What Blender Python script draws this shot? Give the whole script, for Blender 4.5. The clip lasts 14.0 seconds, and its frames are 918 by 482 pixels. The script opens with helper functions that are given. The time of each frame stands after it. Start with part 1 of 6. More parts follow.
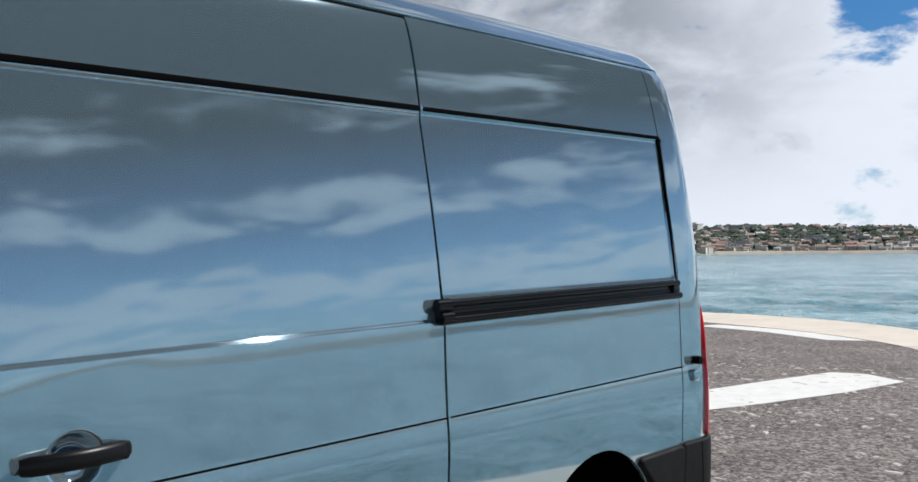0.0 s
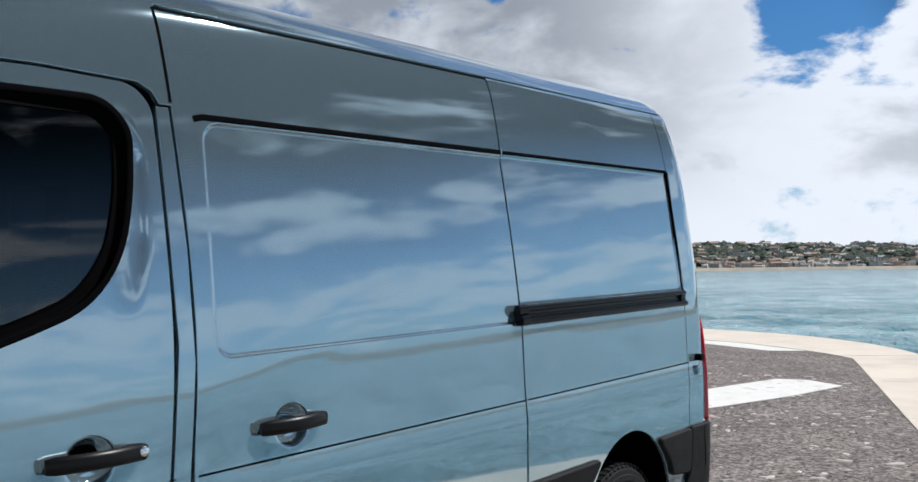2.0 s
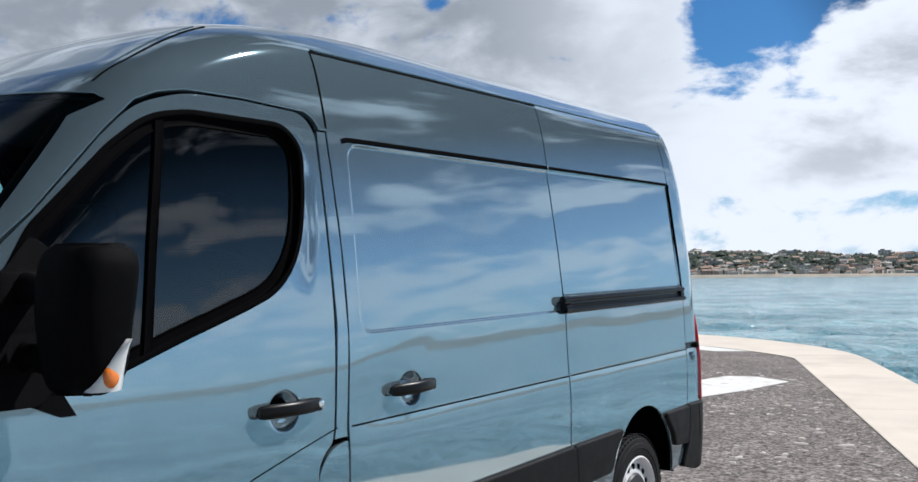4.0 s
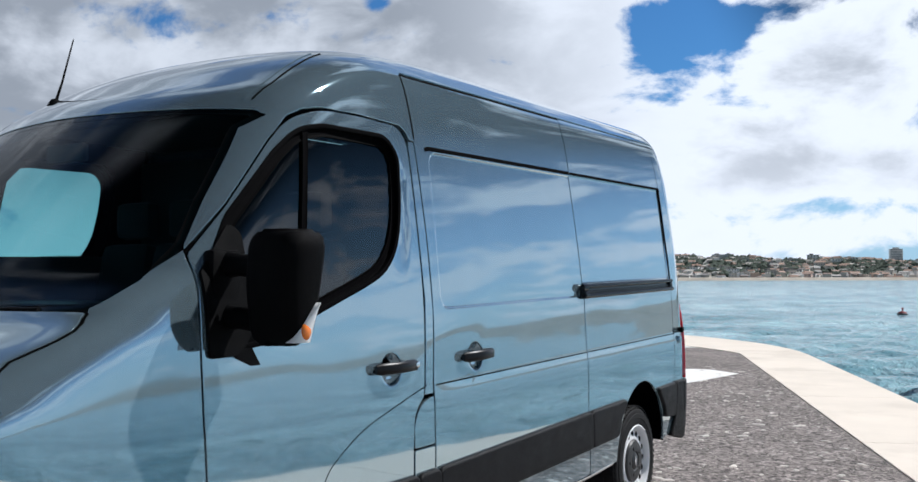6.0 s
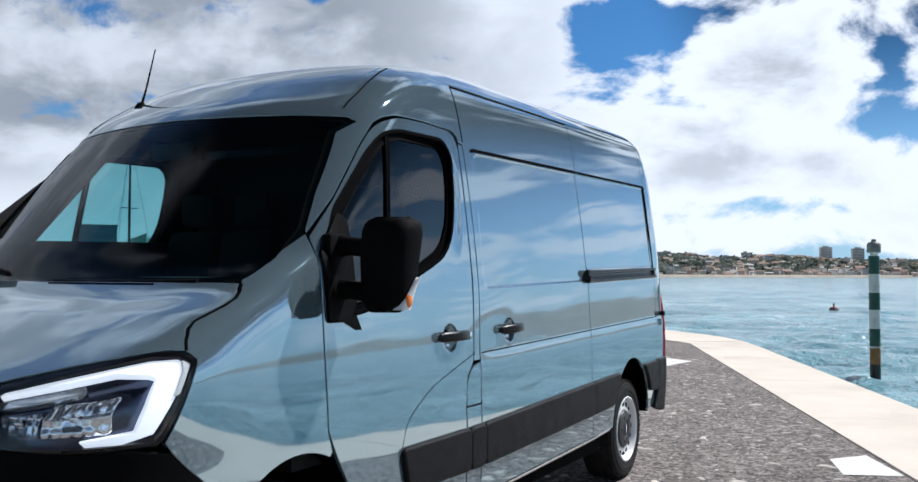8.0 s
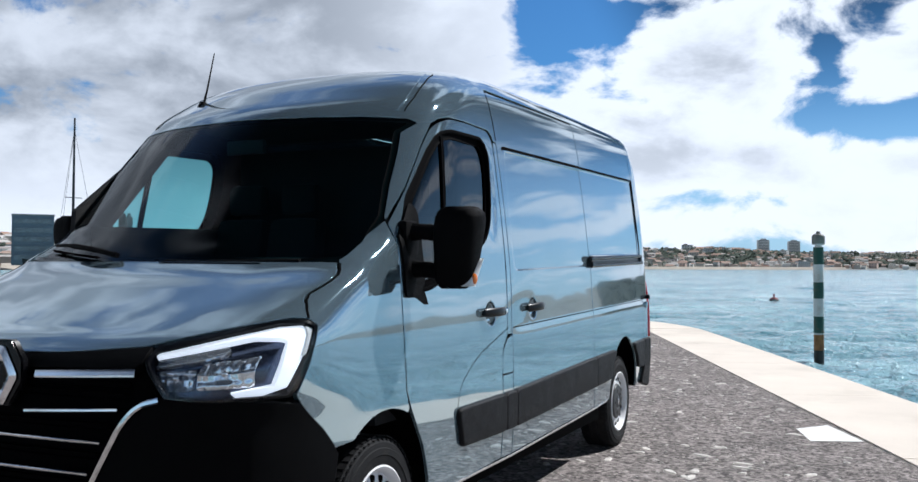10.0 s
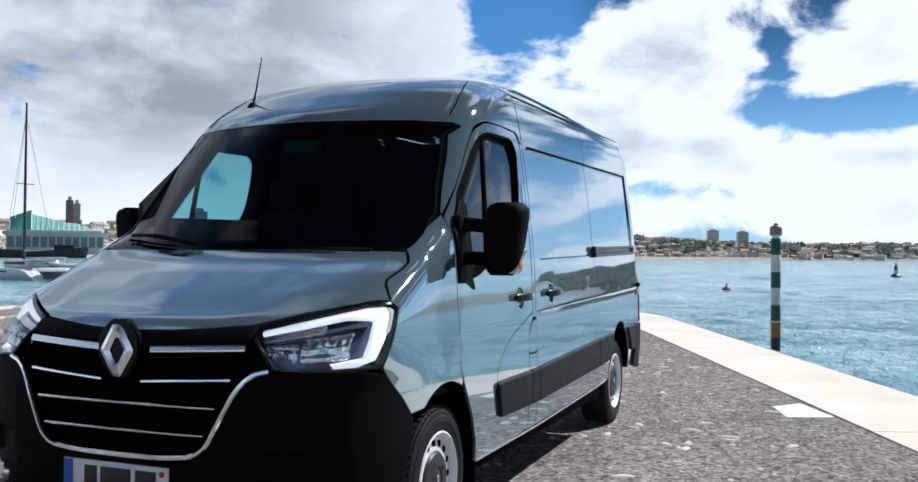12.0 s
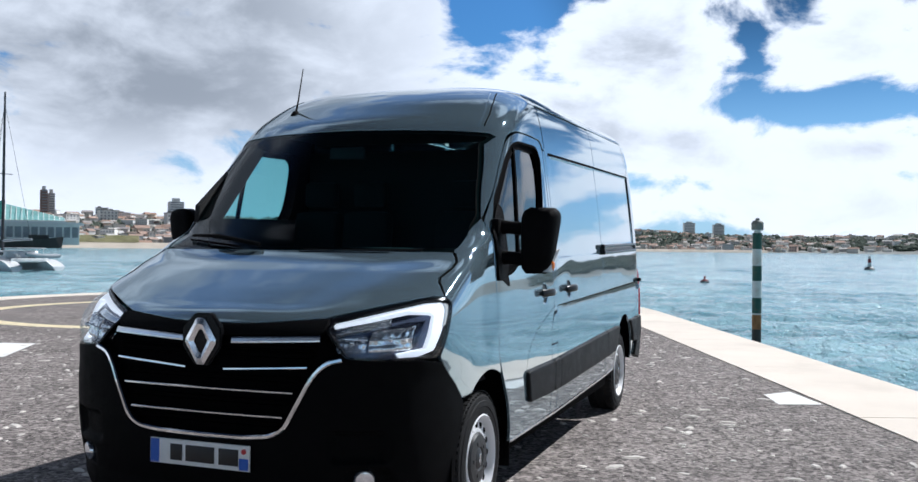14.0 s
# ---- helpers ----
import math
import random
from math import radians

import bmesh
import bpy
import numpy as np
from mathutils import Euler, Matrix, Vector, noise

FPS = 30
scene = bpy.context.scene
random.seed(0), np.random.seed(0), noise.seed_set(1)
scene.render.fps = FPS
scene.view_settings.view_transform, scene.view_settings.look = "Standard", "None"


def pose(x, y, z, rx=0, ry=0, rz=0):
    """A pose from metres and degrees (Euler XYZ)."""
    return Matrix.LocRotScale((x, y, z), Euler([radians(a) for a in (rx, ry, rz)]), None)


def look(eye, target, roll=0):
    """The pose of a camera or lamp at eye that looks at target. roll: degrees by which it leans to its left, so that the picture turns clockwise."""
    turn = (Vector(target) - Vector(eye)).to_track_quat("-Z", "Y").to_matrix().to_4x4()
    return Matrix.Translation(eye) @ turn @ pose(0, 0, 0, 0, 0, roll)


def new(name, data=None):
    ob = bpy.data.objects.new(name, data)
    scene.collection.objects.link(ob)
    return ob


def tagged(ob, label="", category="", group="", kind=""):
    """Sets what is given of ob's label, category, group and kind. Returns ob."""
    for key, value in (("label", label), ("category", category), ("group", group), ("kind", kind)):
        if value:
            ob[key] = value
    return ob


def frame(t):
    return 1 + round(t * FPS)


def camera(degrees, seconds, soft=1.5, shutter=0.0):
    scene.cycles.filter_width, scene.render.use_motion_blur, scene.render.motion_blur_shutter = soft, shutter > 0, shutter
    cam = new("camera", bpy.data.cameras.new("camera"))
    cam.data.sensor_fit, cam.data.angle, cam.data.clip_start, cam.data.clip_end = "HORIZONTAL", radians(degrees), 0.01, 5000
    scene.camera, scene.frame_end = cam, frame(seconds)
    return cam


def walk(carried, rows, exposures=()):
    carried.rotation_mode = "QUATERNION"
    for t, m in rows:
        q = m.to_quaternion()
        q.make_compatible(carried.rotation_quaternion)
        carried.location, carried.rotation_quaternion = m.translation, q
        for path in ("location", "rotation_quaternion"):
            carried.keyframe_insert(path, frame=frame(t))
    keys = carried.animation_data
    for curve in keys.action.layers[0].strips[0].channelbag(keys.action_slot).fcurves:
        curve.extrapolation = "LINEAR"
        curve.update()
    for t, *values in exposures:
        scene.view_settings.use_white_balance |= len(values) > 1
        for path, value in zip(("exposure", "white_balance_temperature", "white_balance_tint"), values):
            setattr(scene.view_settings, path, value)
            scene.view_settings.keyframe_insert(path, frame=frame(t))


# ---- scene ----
cam = camera(52.83, 14.0)
PATH = [
    (0, (-0.822, 3.030, 1.575), (-2.2688, 1.6490, 1.6013), -0.32),
    (0.5, (-0.590, 3.063, 1.573), (-2.0614, 1.7092, 1.6144), -0.44),
    (1, (-0.367, 3.088, 1.573), (-1.8624, 1.7608, 1.6243), -0.54),
    (1.5, (-0.149, 3.104, 1.571), (-1.6679, 1.8042, 1.6300), -0.61),
    (2, (0.067, 3.113, 1.566), (-1.4752, 1.8404, 1.6315), -0.64),
    (2.5, (0.281, 3.116, 1.559), (-1.2828, 1.8711, 1.6290), -0.64),
    (3, (0.495, 3.115, 1.550), (-1.0901, 1.8975, 1.6229), -0.60),
    (3.5, (0.708, 3.112, 1.538), (-0.8969, 1.9212, 1.6138), -0.54),
    (4, (0.921, 3.106, 1.524), (-0.7035, 1.9429, 1.6023), -0.45),
    (4.5, (1.134, 3.099, 1.509), (-0.5104, 1.9634, 1.5889), -0.35),
    (5, (1.344, 3.091, 1.493), (-0.3184, 1.9826, 1.5741), -0.25),
    (5.5, (1.552, 3.082, 1.477), (-0.1282, 2.0004, 1.5583), -0.15),
    (6, (1.757, 3.070, 1.461), (0.0595, 2.0160, 1.5418), -0.06),
    (6.5, (1.959, 3.055, 1.445), (0.2440, 2.0289, 1.5248), 0.01),
    (7, (2.156, 3.037, 1.429), (0.4250, 2.0379, 1.5075), 0.07),
    (7.5, (2.349, 3.013, 1.414), (0.6019, 2.0422, 1.4900), 0.12),
    (8, (2.537, 2.985, 1.400), (0.7746, 2.0412, 1.4726), 0.15),
    (8.5, (2.719, 2.950, 1.386), (0.9429, 2.0343, 1.4556), 0.17),
    (9, (2.897, 2.910, 1.374), (1.1067, 2.0214, 1.4394), 0.19),
    (9.5, (3.070, 2.865, 1.364), (1.2662, 2.0029, 1.4243), 0.21),
    (10, (3.237, 2.816, 1.356), (1.4213, 1.9796, 1.4109), 0.23),
    (10.5, (3.400, 2.764, 1.350), (1.5722, 1.9527, 1.3998), 0.27),
    (11, (3.557, 2.711, 1.348), (1.7190, 1.9237, 1.3917), 0.32),
    (11.5, (3.709, 2.659, 1.349), (1.8617, 1.8944, 1.3869), 0.39),
    (12, (3.856, 2.611, 1.354), (2.0002, 1.8666, 1.3859), 0.46),
    (12.5, (3.997, 2.569, 1.363), (2.1345, 1.8415, 1.3886), 0.55),
    (13, (4.133, 2.533, 1.374), (2.2643, 1.8197, 1.3944), 0.62),
    (13.5, (4.262, 2.504, 1.385), (2.3894, 1.8004, 1.4019), 0.67),
    (14, (4.383, 2.480, 1.395), (2.5095, 1.7808, 1.4087), 0.66),
]
walk(cam, [(t, look(eye, target, roll)) for t, eye, target, roll in PATH], [(0.0, -0.14, 6050, 10), (3.0, -0.08, 6000, 10), (6.0, 0.0, 5900, 10), (14.0, 0.08, 5780, 10)])

# ---- world, sun and exposure ----
SUN_WAY = Vector((0.33, -0.235, -0.455))          # the way the sunlight travels


def make_world():
    w = bpy.data.worlds.new("world")
    scene.world = w
    w.use_nodes = True
    nt = w.node_tree
    nt.nodes.clear()
    N, L = nt.nodes.new, nt.links.new
    out, bg = N("ShaderNodeOutputWorld"), N("ShaderNodeBackground")
    L(bg.outputs[0], out.inputs[0])
    sky = N("ShaderNodeTexSky")
    sky.sky_type, sky.sun_disc = "NISHITA", False
    sky.sun_elevation, sky.sun_rotation = radians(48.3), radians(-54.6)
    sky.air_density, sky.dust_density, sky.ozone_density = 1.0, 0.6, 2.0

    def math_(op, a, b=None, c=None, clamp=False):
        n = N("ShaderNodeMath")
        n.operation, n.use_clamp = op, clamp
        for i, v in enumerate((a, b, c)):
            if v is None:
                continue
            if isinstance(v, (int, float)):
                n.inputs[i].default_value = v
            else:
                L(v, n.inputs[i])
        return n.outputs[0]

    def vmath(op, a, b=None, scale=None):
        n = N("ShaderNodeVectorMath")
        n.operation = op
        L(a, n.inputs[0])
        if b is not None:
            if isinstance(b, tuple):
                n.inputs[1].default_value = b
            else:
                L(b, n.inputs[1])
        if scale is not None:
            if isinstance(scale, (int, float)):
                n.inputs["Scale"].default_value = scale
            else:
                L(scale, n.inputs["Scale"])
        return n.outputs[0] if op != "DOT_PRODUCT" else n.outputs["Value"]

    def noise_(vec, scale, detail, rough=0.55, distort=0.0):
        n = N("ShaderNodeTexNoise")
        n.inputs["Scale"].default_value = scale
        n.inputs["Detail"].default_value = detail
        n.inputs["Roughness"].default_value = rough
        n.inputs["Distortion"].default_value = distort
        L(vec, n.inputs["Vector"])
        return n.outputs["Fac"]

    def smooth(v, lo, hi, a=0.0, b=1.0):
        n = N("ShaderNodeMapRange")
        n.interpolation_type = "SMOOTHSTEP"
        for i, x in enumerate((lo, hi, a, b)):
            n.inputs[i + 1].default_value = x
        L(v, n.inputs[0])
        return n.outputs[0]

    def mix(fac, a, b):
        n = N("ShaderNodeMix")
        n.data_type = "RGBA"
        L(fac, n.inputs[0])
        for i, v in ((6, a), (7, b)):
            if isinstance(v, tuple):
                n.inputs[i].default_value = (*v, 1)
            else:
                L(v, n.inputs[i])
        return n.outputs[2]

    tc = N("ShaderNodeTexCoord")
    d = tc.outputs["Generated"]
    sep = N("ShaderNodeSeparateXYZ")
    L(d, sep.inputs[0])
    up = math_("MAXIMUM", sep.outputs[2], 0.0)
    inv = math_("DIVIDE", 1.0, math_("ADD", up, CLOUD_FLAT))
    flat = vmath("MULTIPLY", vmath("SCALE", d, None, inv), (1, 1, 0))
    big = noise_(flat, 0.62, 2.0, 0.5)
    fine = noise_(flat, 3.4, 8.0, 0.56, 0.3)
    heap = vmath("MULTIPLY", d, (1.0, 1.0, 1.9))
    mid = noise_(heap, 7.5, 10.0, 0.58, 0.25)
    # bearing from the bay's head and height above the horizon, in degrees
    bear = math_("MULTIPLY", math_("ARCTAN2", math_("MULTIPLY", sep.outputs[1], -1.0), math_("MULTIPLY", sep.outputs[0], -1.0)), 57.296)
    high = math_("MULTIPLY", math_("ARCSINE", sep.outputs[2]), 57.296)
    spot = N("ShaderNodeCombineXYZ")
    L(bear, spot.inputs[0])
    L(high, spot.inputs[1])

    def heap_at(b, h, rb, rh, w):
        v = vmath("MULTIPLY", vmath("SUBTRACT", spot.outputs[0], (b, h, 0.0)), (1 / rb, 1 / rh, 0.0))
        n = N("ShaderNodeVectorMath")
        n.operation = "LENGTH"
        L(v, n.inputs[0])
        return smooth(n.outputs["Value"], 0.15, 1.0, w, 0.0)

    # cumulus, cloud banks and blue gaps over the bay
    bay = math_("ADD", math_("MULTIPLY", mid, 2.0), smooth(bear, 13.0, 26.0, -0.47, -0.17))
    for item in CUMULUS:
        bay = math_("ADD", bay, heap_at(*item))
    # broken streaks over the rest of the sky, clearing overhead
    rest = math_("ADD", math_("MULTIPLY", big, 0.35), math_("MULTIPLY", fine, 1.25))
    ahead = math_("MULTIPLY", smooth(bear, -20.0, -9.0), smooth(bear, 110.0, 140.0, 1.0, 0.0))
    south = math_("MULTIPLY", smooth(bear, 8.0, 30.0), smooth(bear, 110.0, 140.0, 1.0, 0.0))
    above = math_("MULTIPLY", ahead, smooth(high, 20.0, 28.0, 0.0, 36.0))
    reach = math_("SUBTRACT", high, math_("MAXIMUM", math_("MULTIPLY", south, 30.0), above))
    rest = math_("SUBTRACT", rest, smooth(reach, 14.0, 36.0, 0.32, 0.60))
    for item in STREAKS:
        rest = math_("ADD", rest, heap_at(*item))
    inside = math_("MULTIPLY", ahead, smooth(math_("SUBTRACT", high, math_("MULTIPLY", south, 12.0)), 18.0, 30.0, 1.0, 0.0))
    dens = math_("ADD", math_("MULTIPLY", bay, inside), math_("MULTIPLY", rest, math_("SUBTRACT", 1.0, inside)))
    cover = math_("MULTIPLY", smooth(dens, 0.42, 0.66), smooth(inside, 0.0, 1.0, 0.72, 1.0))
    veil = math_("MULTIPLY", smooth(reach, 2.0, 20.0, 0.16, 0.01), smooth(inside, 0.0, 1.0, 1.0, 0.0))
    cover = math_("MAXIMUM", cover, veil)
    # shaded bellies where the cloud is thick
    shade = noise_(vmath("ADD", heap, (0.0, 0.0, 0.07)), 7.5, 6.0, 0.55, 0.25)
    belly = math_("MULTIPLY", smooth(dens, 0.74, 1.25, 0.0, 0.62), smooth(shade, 0.36, 0.62))
    bank = math_("MULTIPLY", smooth(bear, 14.0, 38.0, 0.0, 0.95), smooth(high, 0.5, 9.0, 0.2, 1.0))
    belly = math_("MAXIMUM", belly, math_("MULTIPLY", bank, smooth(shade, 0.30, 0.60, 0.35, 1.0)))
    belly = math_("MULTIPLY", belly, smooth(high, 1.0, 9.0, 0.25, 1.0))
    tone = mix(belly, CLOUD_WHITE, CLOUD_GREY)
    blue = vmath("SCALE", sky.outputs[0], None, SKY_STRENGTH)
    blue = vmath("MULTIPLY", blue, SKY_TINT)
    haze = smooth(sep.outputs[2], 0.0, 0.22, 0.55, 0.0)
    deep = smooth(reach, 4.0, 21.0, 1.0, 0.05)
    blue = vmath("SCALE", blue, None, deep)
    blue = mix(haze, blue, (0.55, 0.76, 0.95))
    L(mix(cover, blue, tone), bg.inputs[0])
    bg.inputs[1].default_value = 1.0


CLOUD_FLAT = 0.16
CLOUD_WHITE, CLOUD_GREY = (0.95, 0.97, 1.0), (0.30, 0.325, 0.36)
# bearing, height, half widths and weight of each cloud heap (+) or blue gap (-)
CUMULUS = [(18.5, 15.0, 5.5, 2.8, -0.50), (37.0, 16.8, 1.8, 1.0, -0.35), (-2.5, 8.4, 8.0, 1.7, -0.38), (3.0, 12.2, 1.3, 2.2, -0.22), (5.0, 17.0, 9.0, 2.2, -0.22), (-4.0, 4.4, 6.0, 1.3, -0.12),
           (8.5, 11.0, 6.6, 3.4, 0.42), (-3.2, 12.4, 5.2, 3.2, 0.40), (8.0, 6.4, 12.0, 2.6, 0.40), (18.0, 7.5, 11.0, 4.6, 0.52), (-3.0, 6.0, 6.0, 1.2, 0.20), (6.0, 2.4, 40.0, 2.4, 0.24)]
# the low cloud rows over the open sea
STREAKS = [(-50.0, 6.0, 75.0, 2.6, 0.17), (-50.0, 9.2, 75.0, 1.7, -0.20), (-56.0, 12.2, 60.0, 2.6, 0.13), (-40.0, 16.0, 70.0, 3.0, -0.22)]
SKY_STRENGTH, SKY_TINT = 0.080, (0.42, 0.80, 1.12)
make_world()
sun = new("sun", bpy.data.lights.new("sun", "SUN"))
sun.data.energy, sun.data.angle, sun.data.color = 5.3, radians(0.53), (1.0, 0.95, 0.87)
sun.matrix_world = look((0, 0, 30), Vector((0, 0, 30)) + SUN_WAY)

# ---- materials ----


def mat(name, color, rough=0.5, metal=0.0, var=0.0, scale=6.0, bump=0.0, bscale=60.0, coat=0.0, spec=0.5, dark=None, dscale=1.2, rvar=0.0, emit=0.0, each=0.0):
    """A principled surface: two scales of colour variation, a fine bump and varying gloss."""
    m = bpy.data.materials.new(name)
    m.use_nodes = True
    nt = m.node_tree
    N, L = nt.nodes.new, nt.links.new
    p = nt.nodes["Principled BSDF"]
    p.inputs["Base Color"].default_value = (*color, 1)
    p.inputs["Roughness"].default_value = rough
    p.inputs["Metallic"].default_value = metal
    p.inputs["Specular IOR Level"].default_value = spec
    if coat:
        p.inputs["Coat Weight"].default_value = coat
        p.inputs["Coat Roughness"].default_value = 0.02
    if emit:
        p.inputs["Emission Color"].default_value = (*color, 1)
        p.inputs["Emission Strength"].default_value = emit
    tc = N("ShaderNodeTexCoord")

    def noise_(s, detail=6.0):
        n = N("ShaderNodeTexNoise")
        n.inputs["Scale"].default_value, n.inputs["Detail"].default_value = s, detail
        n.inputs["Roughness"].default_value = 0.6
        L(tc.outputs["Object"], n.inputs["Vector"])
        return n.outputs["Fac"]

    if var or dark or each:
        n1 = N("ShaderNodeMapRange")
        n1.inputs[1].default_value, n1.inputs[2].default_value = 0.3, 0.7
        n1.inputs[3].default_value, n1.inputs[4].default_value = 1 - var, 1 + var
        L(noise_(scale), n1.inputs[0])
        mul = N("ShaderNodeVectorMath")
        mul.operation = "SCALE"
        mul.inputs[0].default_value = color
        L(n1.outputs[0], mul.inputs["Scale"])
        col = mul.outputs[0]
        if each:
            oi = N("ShaderNodeObjectInfo")
            r = N("ShaderNodeMapRange")
            r.inputs[3].default_value, r.inputs[4].default_value = 1 - each, 1 + each
            L(oi.outputs["Random"], r.inputs[0])
            mul2 = N("ShaderNodeVectorMath")
            mul2.operation = "SCALE"
            L(col, mul2.inputs[0])
            L(r.outputs[0], mul2.inputs["Scale"])
            col = mul2.outputs[0]
        if dark:
            ramp = N("ShaderNodeMapRange")
            ramp.interpolation_type = "SMOOTHSTEP"
            ramp.inputs[1].default_value, ramp.inputs[2].default_value = 0.5, 0.68
            L(noise_(dscale, 8.0), ramp.inputs[0])
            mx = N("ShaderNodeMix")
            mx.data_type = "RGBA"
            L(ramp.outputs[0], mx.inputs[0])
            L(col, mx.inputs[6])
            mx.inputs[7].default_value = (*dark, 1)
            col = mx.outputs[2]
        L(col, p.inputs["Base Color"])
    if rvar:
        r = N("ShaderNodeMapRange")
        r.inputs[1].default_value, r.inputs[2].default_value = 0.3, 0.7
        r.inputs[3].default_value, r.inputs[4].default_value = rough - rvar, rough + rvar
        L(noise_(scale * 1.7), r.inputs[0])
        L(r.outputs[0], p.inputs["Roughness"])
    if bump:
        b = N("ShaderNodeBump")
        b.inputs["Strength"].default_value = bump
        b.inputs["Distance"].default_value = 0.01
        L(noise_(bscale, 8.0), b.inputs["Height"])
        L(b.outputs[0], p.inputs["Normal"])
    return m


def glass(name, tint, gloss=1.4, rough=0.0):
    """A thin tinted pane: light passes straight through, and the facing angle drives its gloss."""
    m = bpy.data.materials.new(name)
    m.use_nodes = True
    nt = m.node_tree
    N, L = nt.nodes.new, nt.links.new
    nt.nodes.remove(nt.nodes["Principled BSDF"])
    t, g, f, mx = N("ShaderNodeBsdfTransparent"), N("ShaderNodeBsdfGlossy"), N("ShaderNodeLayerWeight"), N("ShaderNodeMixShader")
    t.inputs[0].default_value = (*tint, 1)
    g.inputs["Roughness"].default_value = rough
    f.inputs[0].default_value = 0.5
    f0 = ((gloss - 1) / (gloss + 1)) ** 2
    pw, ma = N("ShaderNodeMath"), N("ShaderNodeMath")
    pw.operation, ma.operation = "POWER", "MULTIPLY_ADD"
    L(f.outputs["Facing"], pw.inputs[0])
    pw.inputs[1].default_value = 5.0
    L(pw.outputs[0], ma.inputs[0])
    ma.inputs[1].default_value, ma.inputs[2].default_value = 1 - f0, f0
    L(ma.outputs[0], mx.inputs[0])
    L(t.outputs[0], mx.inputs[1])
    L(g.outputs[0], mx.inputs[2])
    L(mx.outputs[0], nt.nodes["Material Output"].inputs[0])
    return m


def paint_material():
    """Metallic blue-grey coachwork: flake base under a clear coat with the faint ripple of real panels."""
    m = mat("van_paint", PAINT, 0.045, 0.73, var=0.03, scale=3.0, coat=1.0)
    nt = m.node_tree
    N, L = nt.nodes.new, nt.links.new
    p = nt.nodes["Principled BSDF"]
    tc, n, b = N("ShaderNodeTexCoord"), N("ShaderNodeTexNoise"), N("ShaderNodeBump")
    n.inputs["Scale"].default_value, n.inputs["Detail"].default_value = 2.3, 1.5
    mp = N("ShaderNodeMapping")
    mp.inputs["Scale"].default_value = (0.5, 1.0, 1.6)
    L(tc.outputs["Object"], mp.inputs[0])
    L(mp.outputs[0], n.inputs["Vector"])
    b.inputs["Strength"].default_value, b.inputs["Distance"].default_value = 0.5, 0.004
    L(n.outputs["Fac"], b.inputs["Height"])
    L(b.outputs[0], p.inputs["Coat Normal"])
    L(b.outputs[0], p.inputs["Normal"])
    p.inputs["Coat IOR"].default_value = 1.45
    return m


def asphalt_material():
    m = mat("asphalt", (0.20, 0.176, 0.167), 0.9, var=0.25, scale=1.1, bump=0.9, bscale=55.0, spec=0.25)
    nt = m.node_tree
    N, L = nt.nodes.new, nt.links.new
    p = nt.nodes["Principled BSDF"]
    src = p.inputs["Base Color"].links[0].from_socket
    tc = N("ShaderNodeTexCoord")
    v = N("ShaderNodeTexVoronoi")
    v.inputs["Scale"].default_value = 42.0
    L(tc.outputs["Object"], v.inputs["Vector"])
    hue = N("ShaderNodeSeparateColor")
    L(v.outputs["Color"], hue.inputs[0])
    gr = N("ShaderNodeMapRange")
    gr.inputs[3].default_value, gr.inputs[4].default_value = 0.35, 1.75
    L(hue.outputs[0], gr.inputs[0])
    n3 = N("ShaderNodeTexNoise")
    n3.inputs["Scale"].default_value, n3.inputs["Detail"].default_value, n3.inputs["Roughness"].default_value = 11.0, 9.0, 0.72
    L(tc.outputs["Object"], n3.inputs["Vector"])
    pit = N("ShaderNodeMapRange")
    for i, x in enumerate((0.36, 0.64, 0.45, 1.42)):
        pit.inputs[i + 1].default_value = x
    L(n3.outputs["Fac"], pit.inputs[0])
    both_ = N("ShaderNodeMath")
    both_.operation = "MULTIPLY"
    L(gr.outputs[0], both_.inputs[0])
    L(pit.outputs[0], both_.inputs[1])
    mul = N("ShaderNodeVectorMath")
    mul.operation = "SCALE"
    L(src, mul.inputs[0])
    L(both_.outputs[0], mul.inputs["Scale"])
    # pale worn aggregate, in grains and in larger worn patches
    pale = N("ShaderNodeMapRange")
    pale.inputs[1].default_value, pale.inputs[2].default_value = 0.90, 0.94
    L(hue.outputs[1], pale.inputs[0])
    n2 = N("ShaderNodeTexNoise")
    n2.inputs["Scale"].default_value, n2.inputs["Detail"].default_value = 0.9, 8.0
    L(tc.outputs["Object"], n2.inputs["Vector"])
    worn = N("ShaderNodeMapRange")
    worn.inputs[1].default_value, worn.inputs[2].default_value = 0.42, 0.66
    L(n2.outputs["Fac"], worn.inputs[0])
    f = N("ShaderNodeMath")
    f.operation = "MULTIPLY"
    L(pale.outputs[0], f.inputs[0])
    L(worn.outputs[0], f.inputs[1])
    mx = N("ShaderNodeMix")
    mx.data_type = "RGBA"
    L(f.outputs[0], mx.inputs[0])
    L(mul.outputs[0], mx.inputs[6])
    mx.inputs[7].default_value = (0.42, 0.38, 0.34, 1)
    L(mx.outputs[2], p.inputs["Base Color"])
    return m


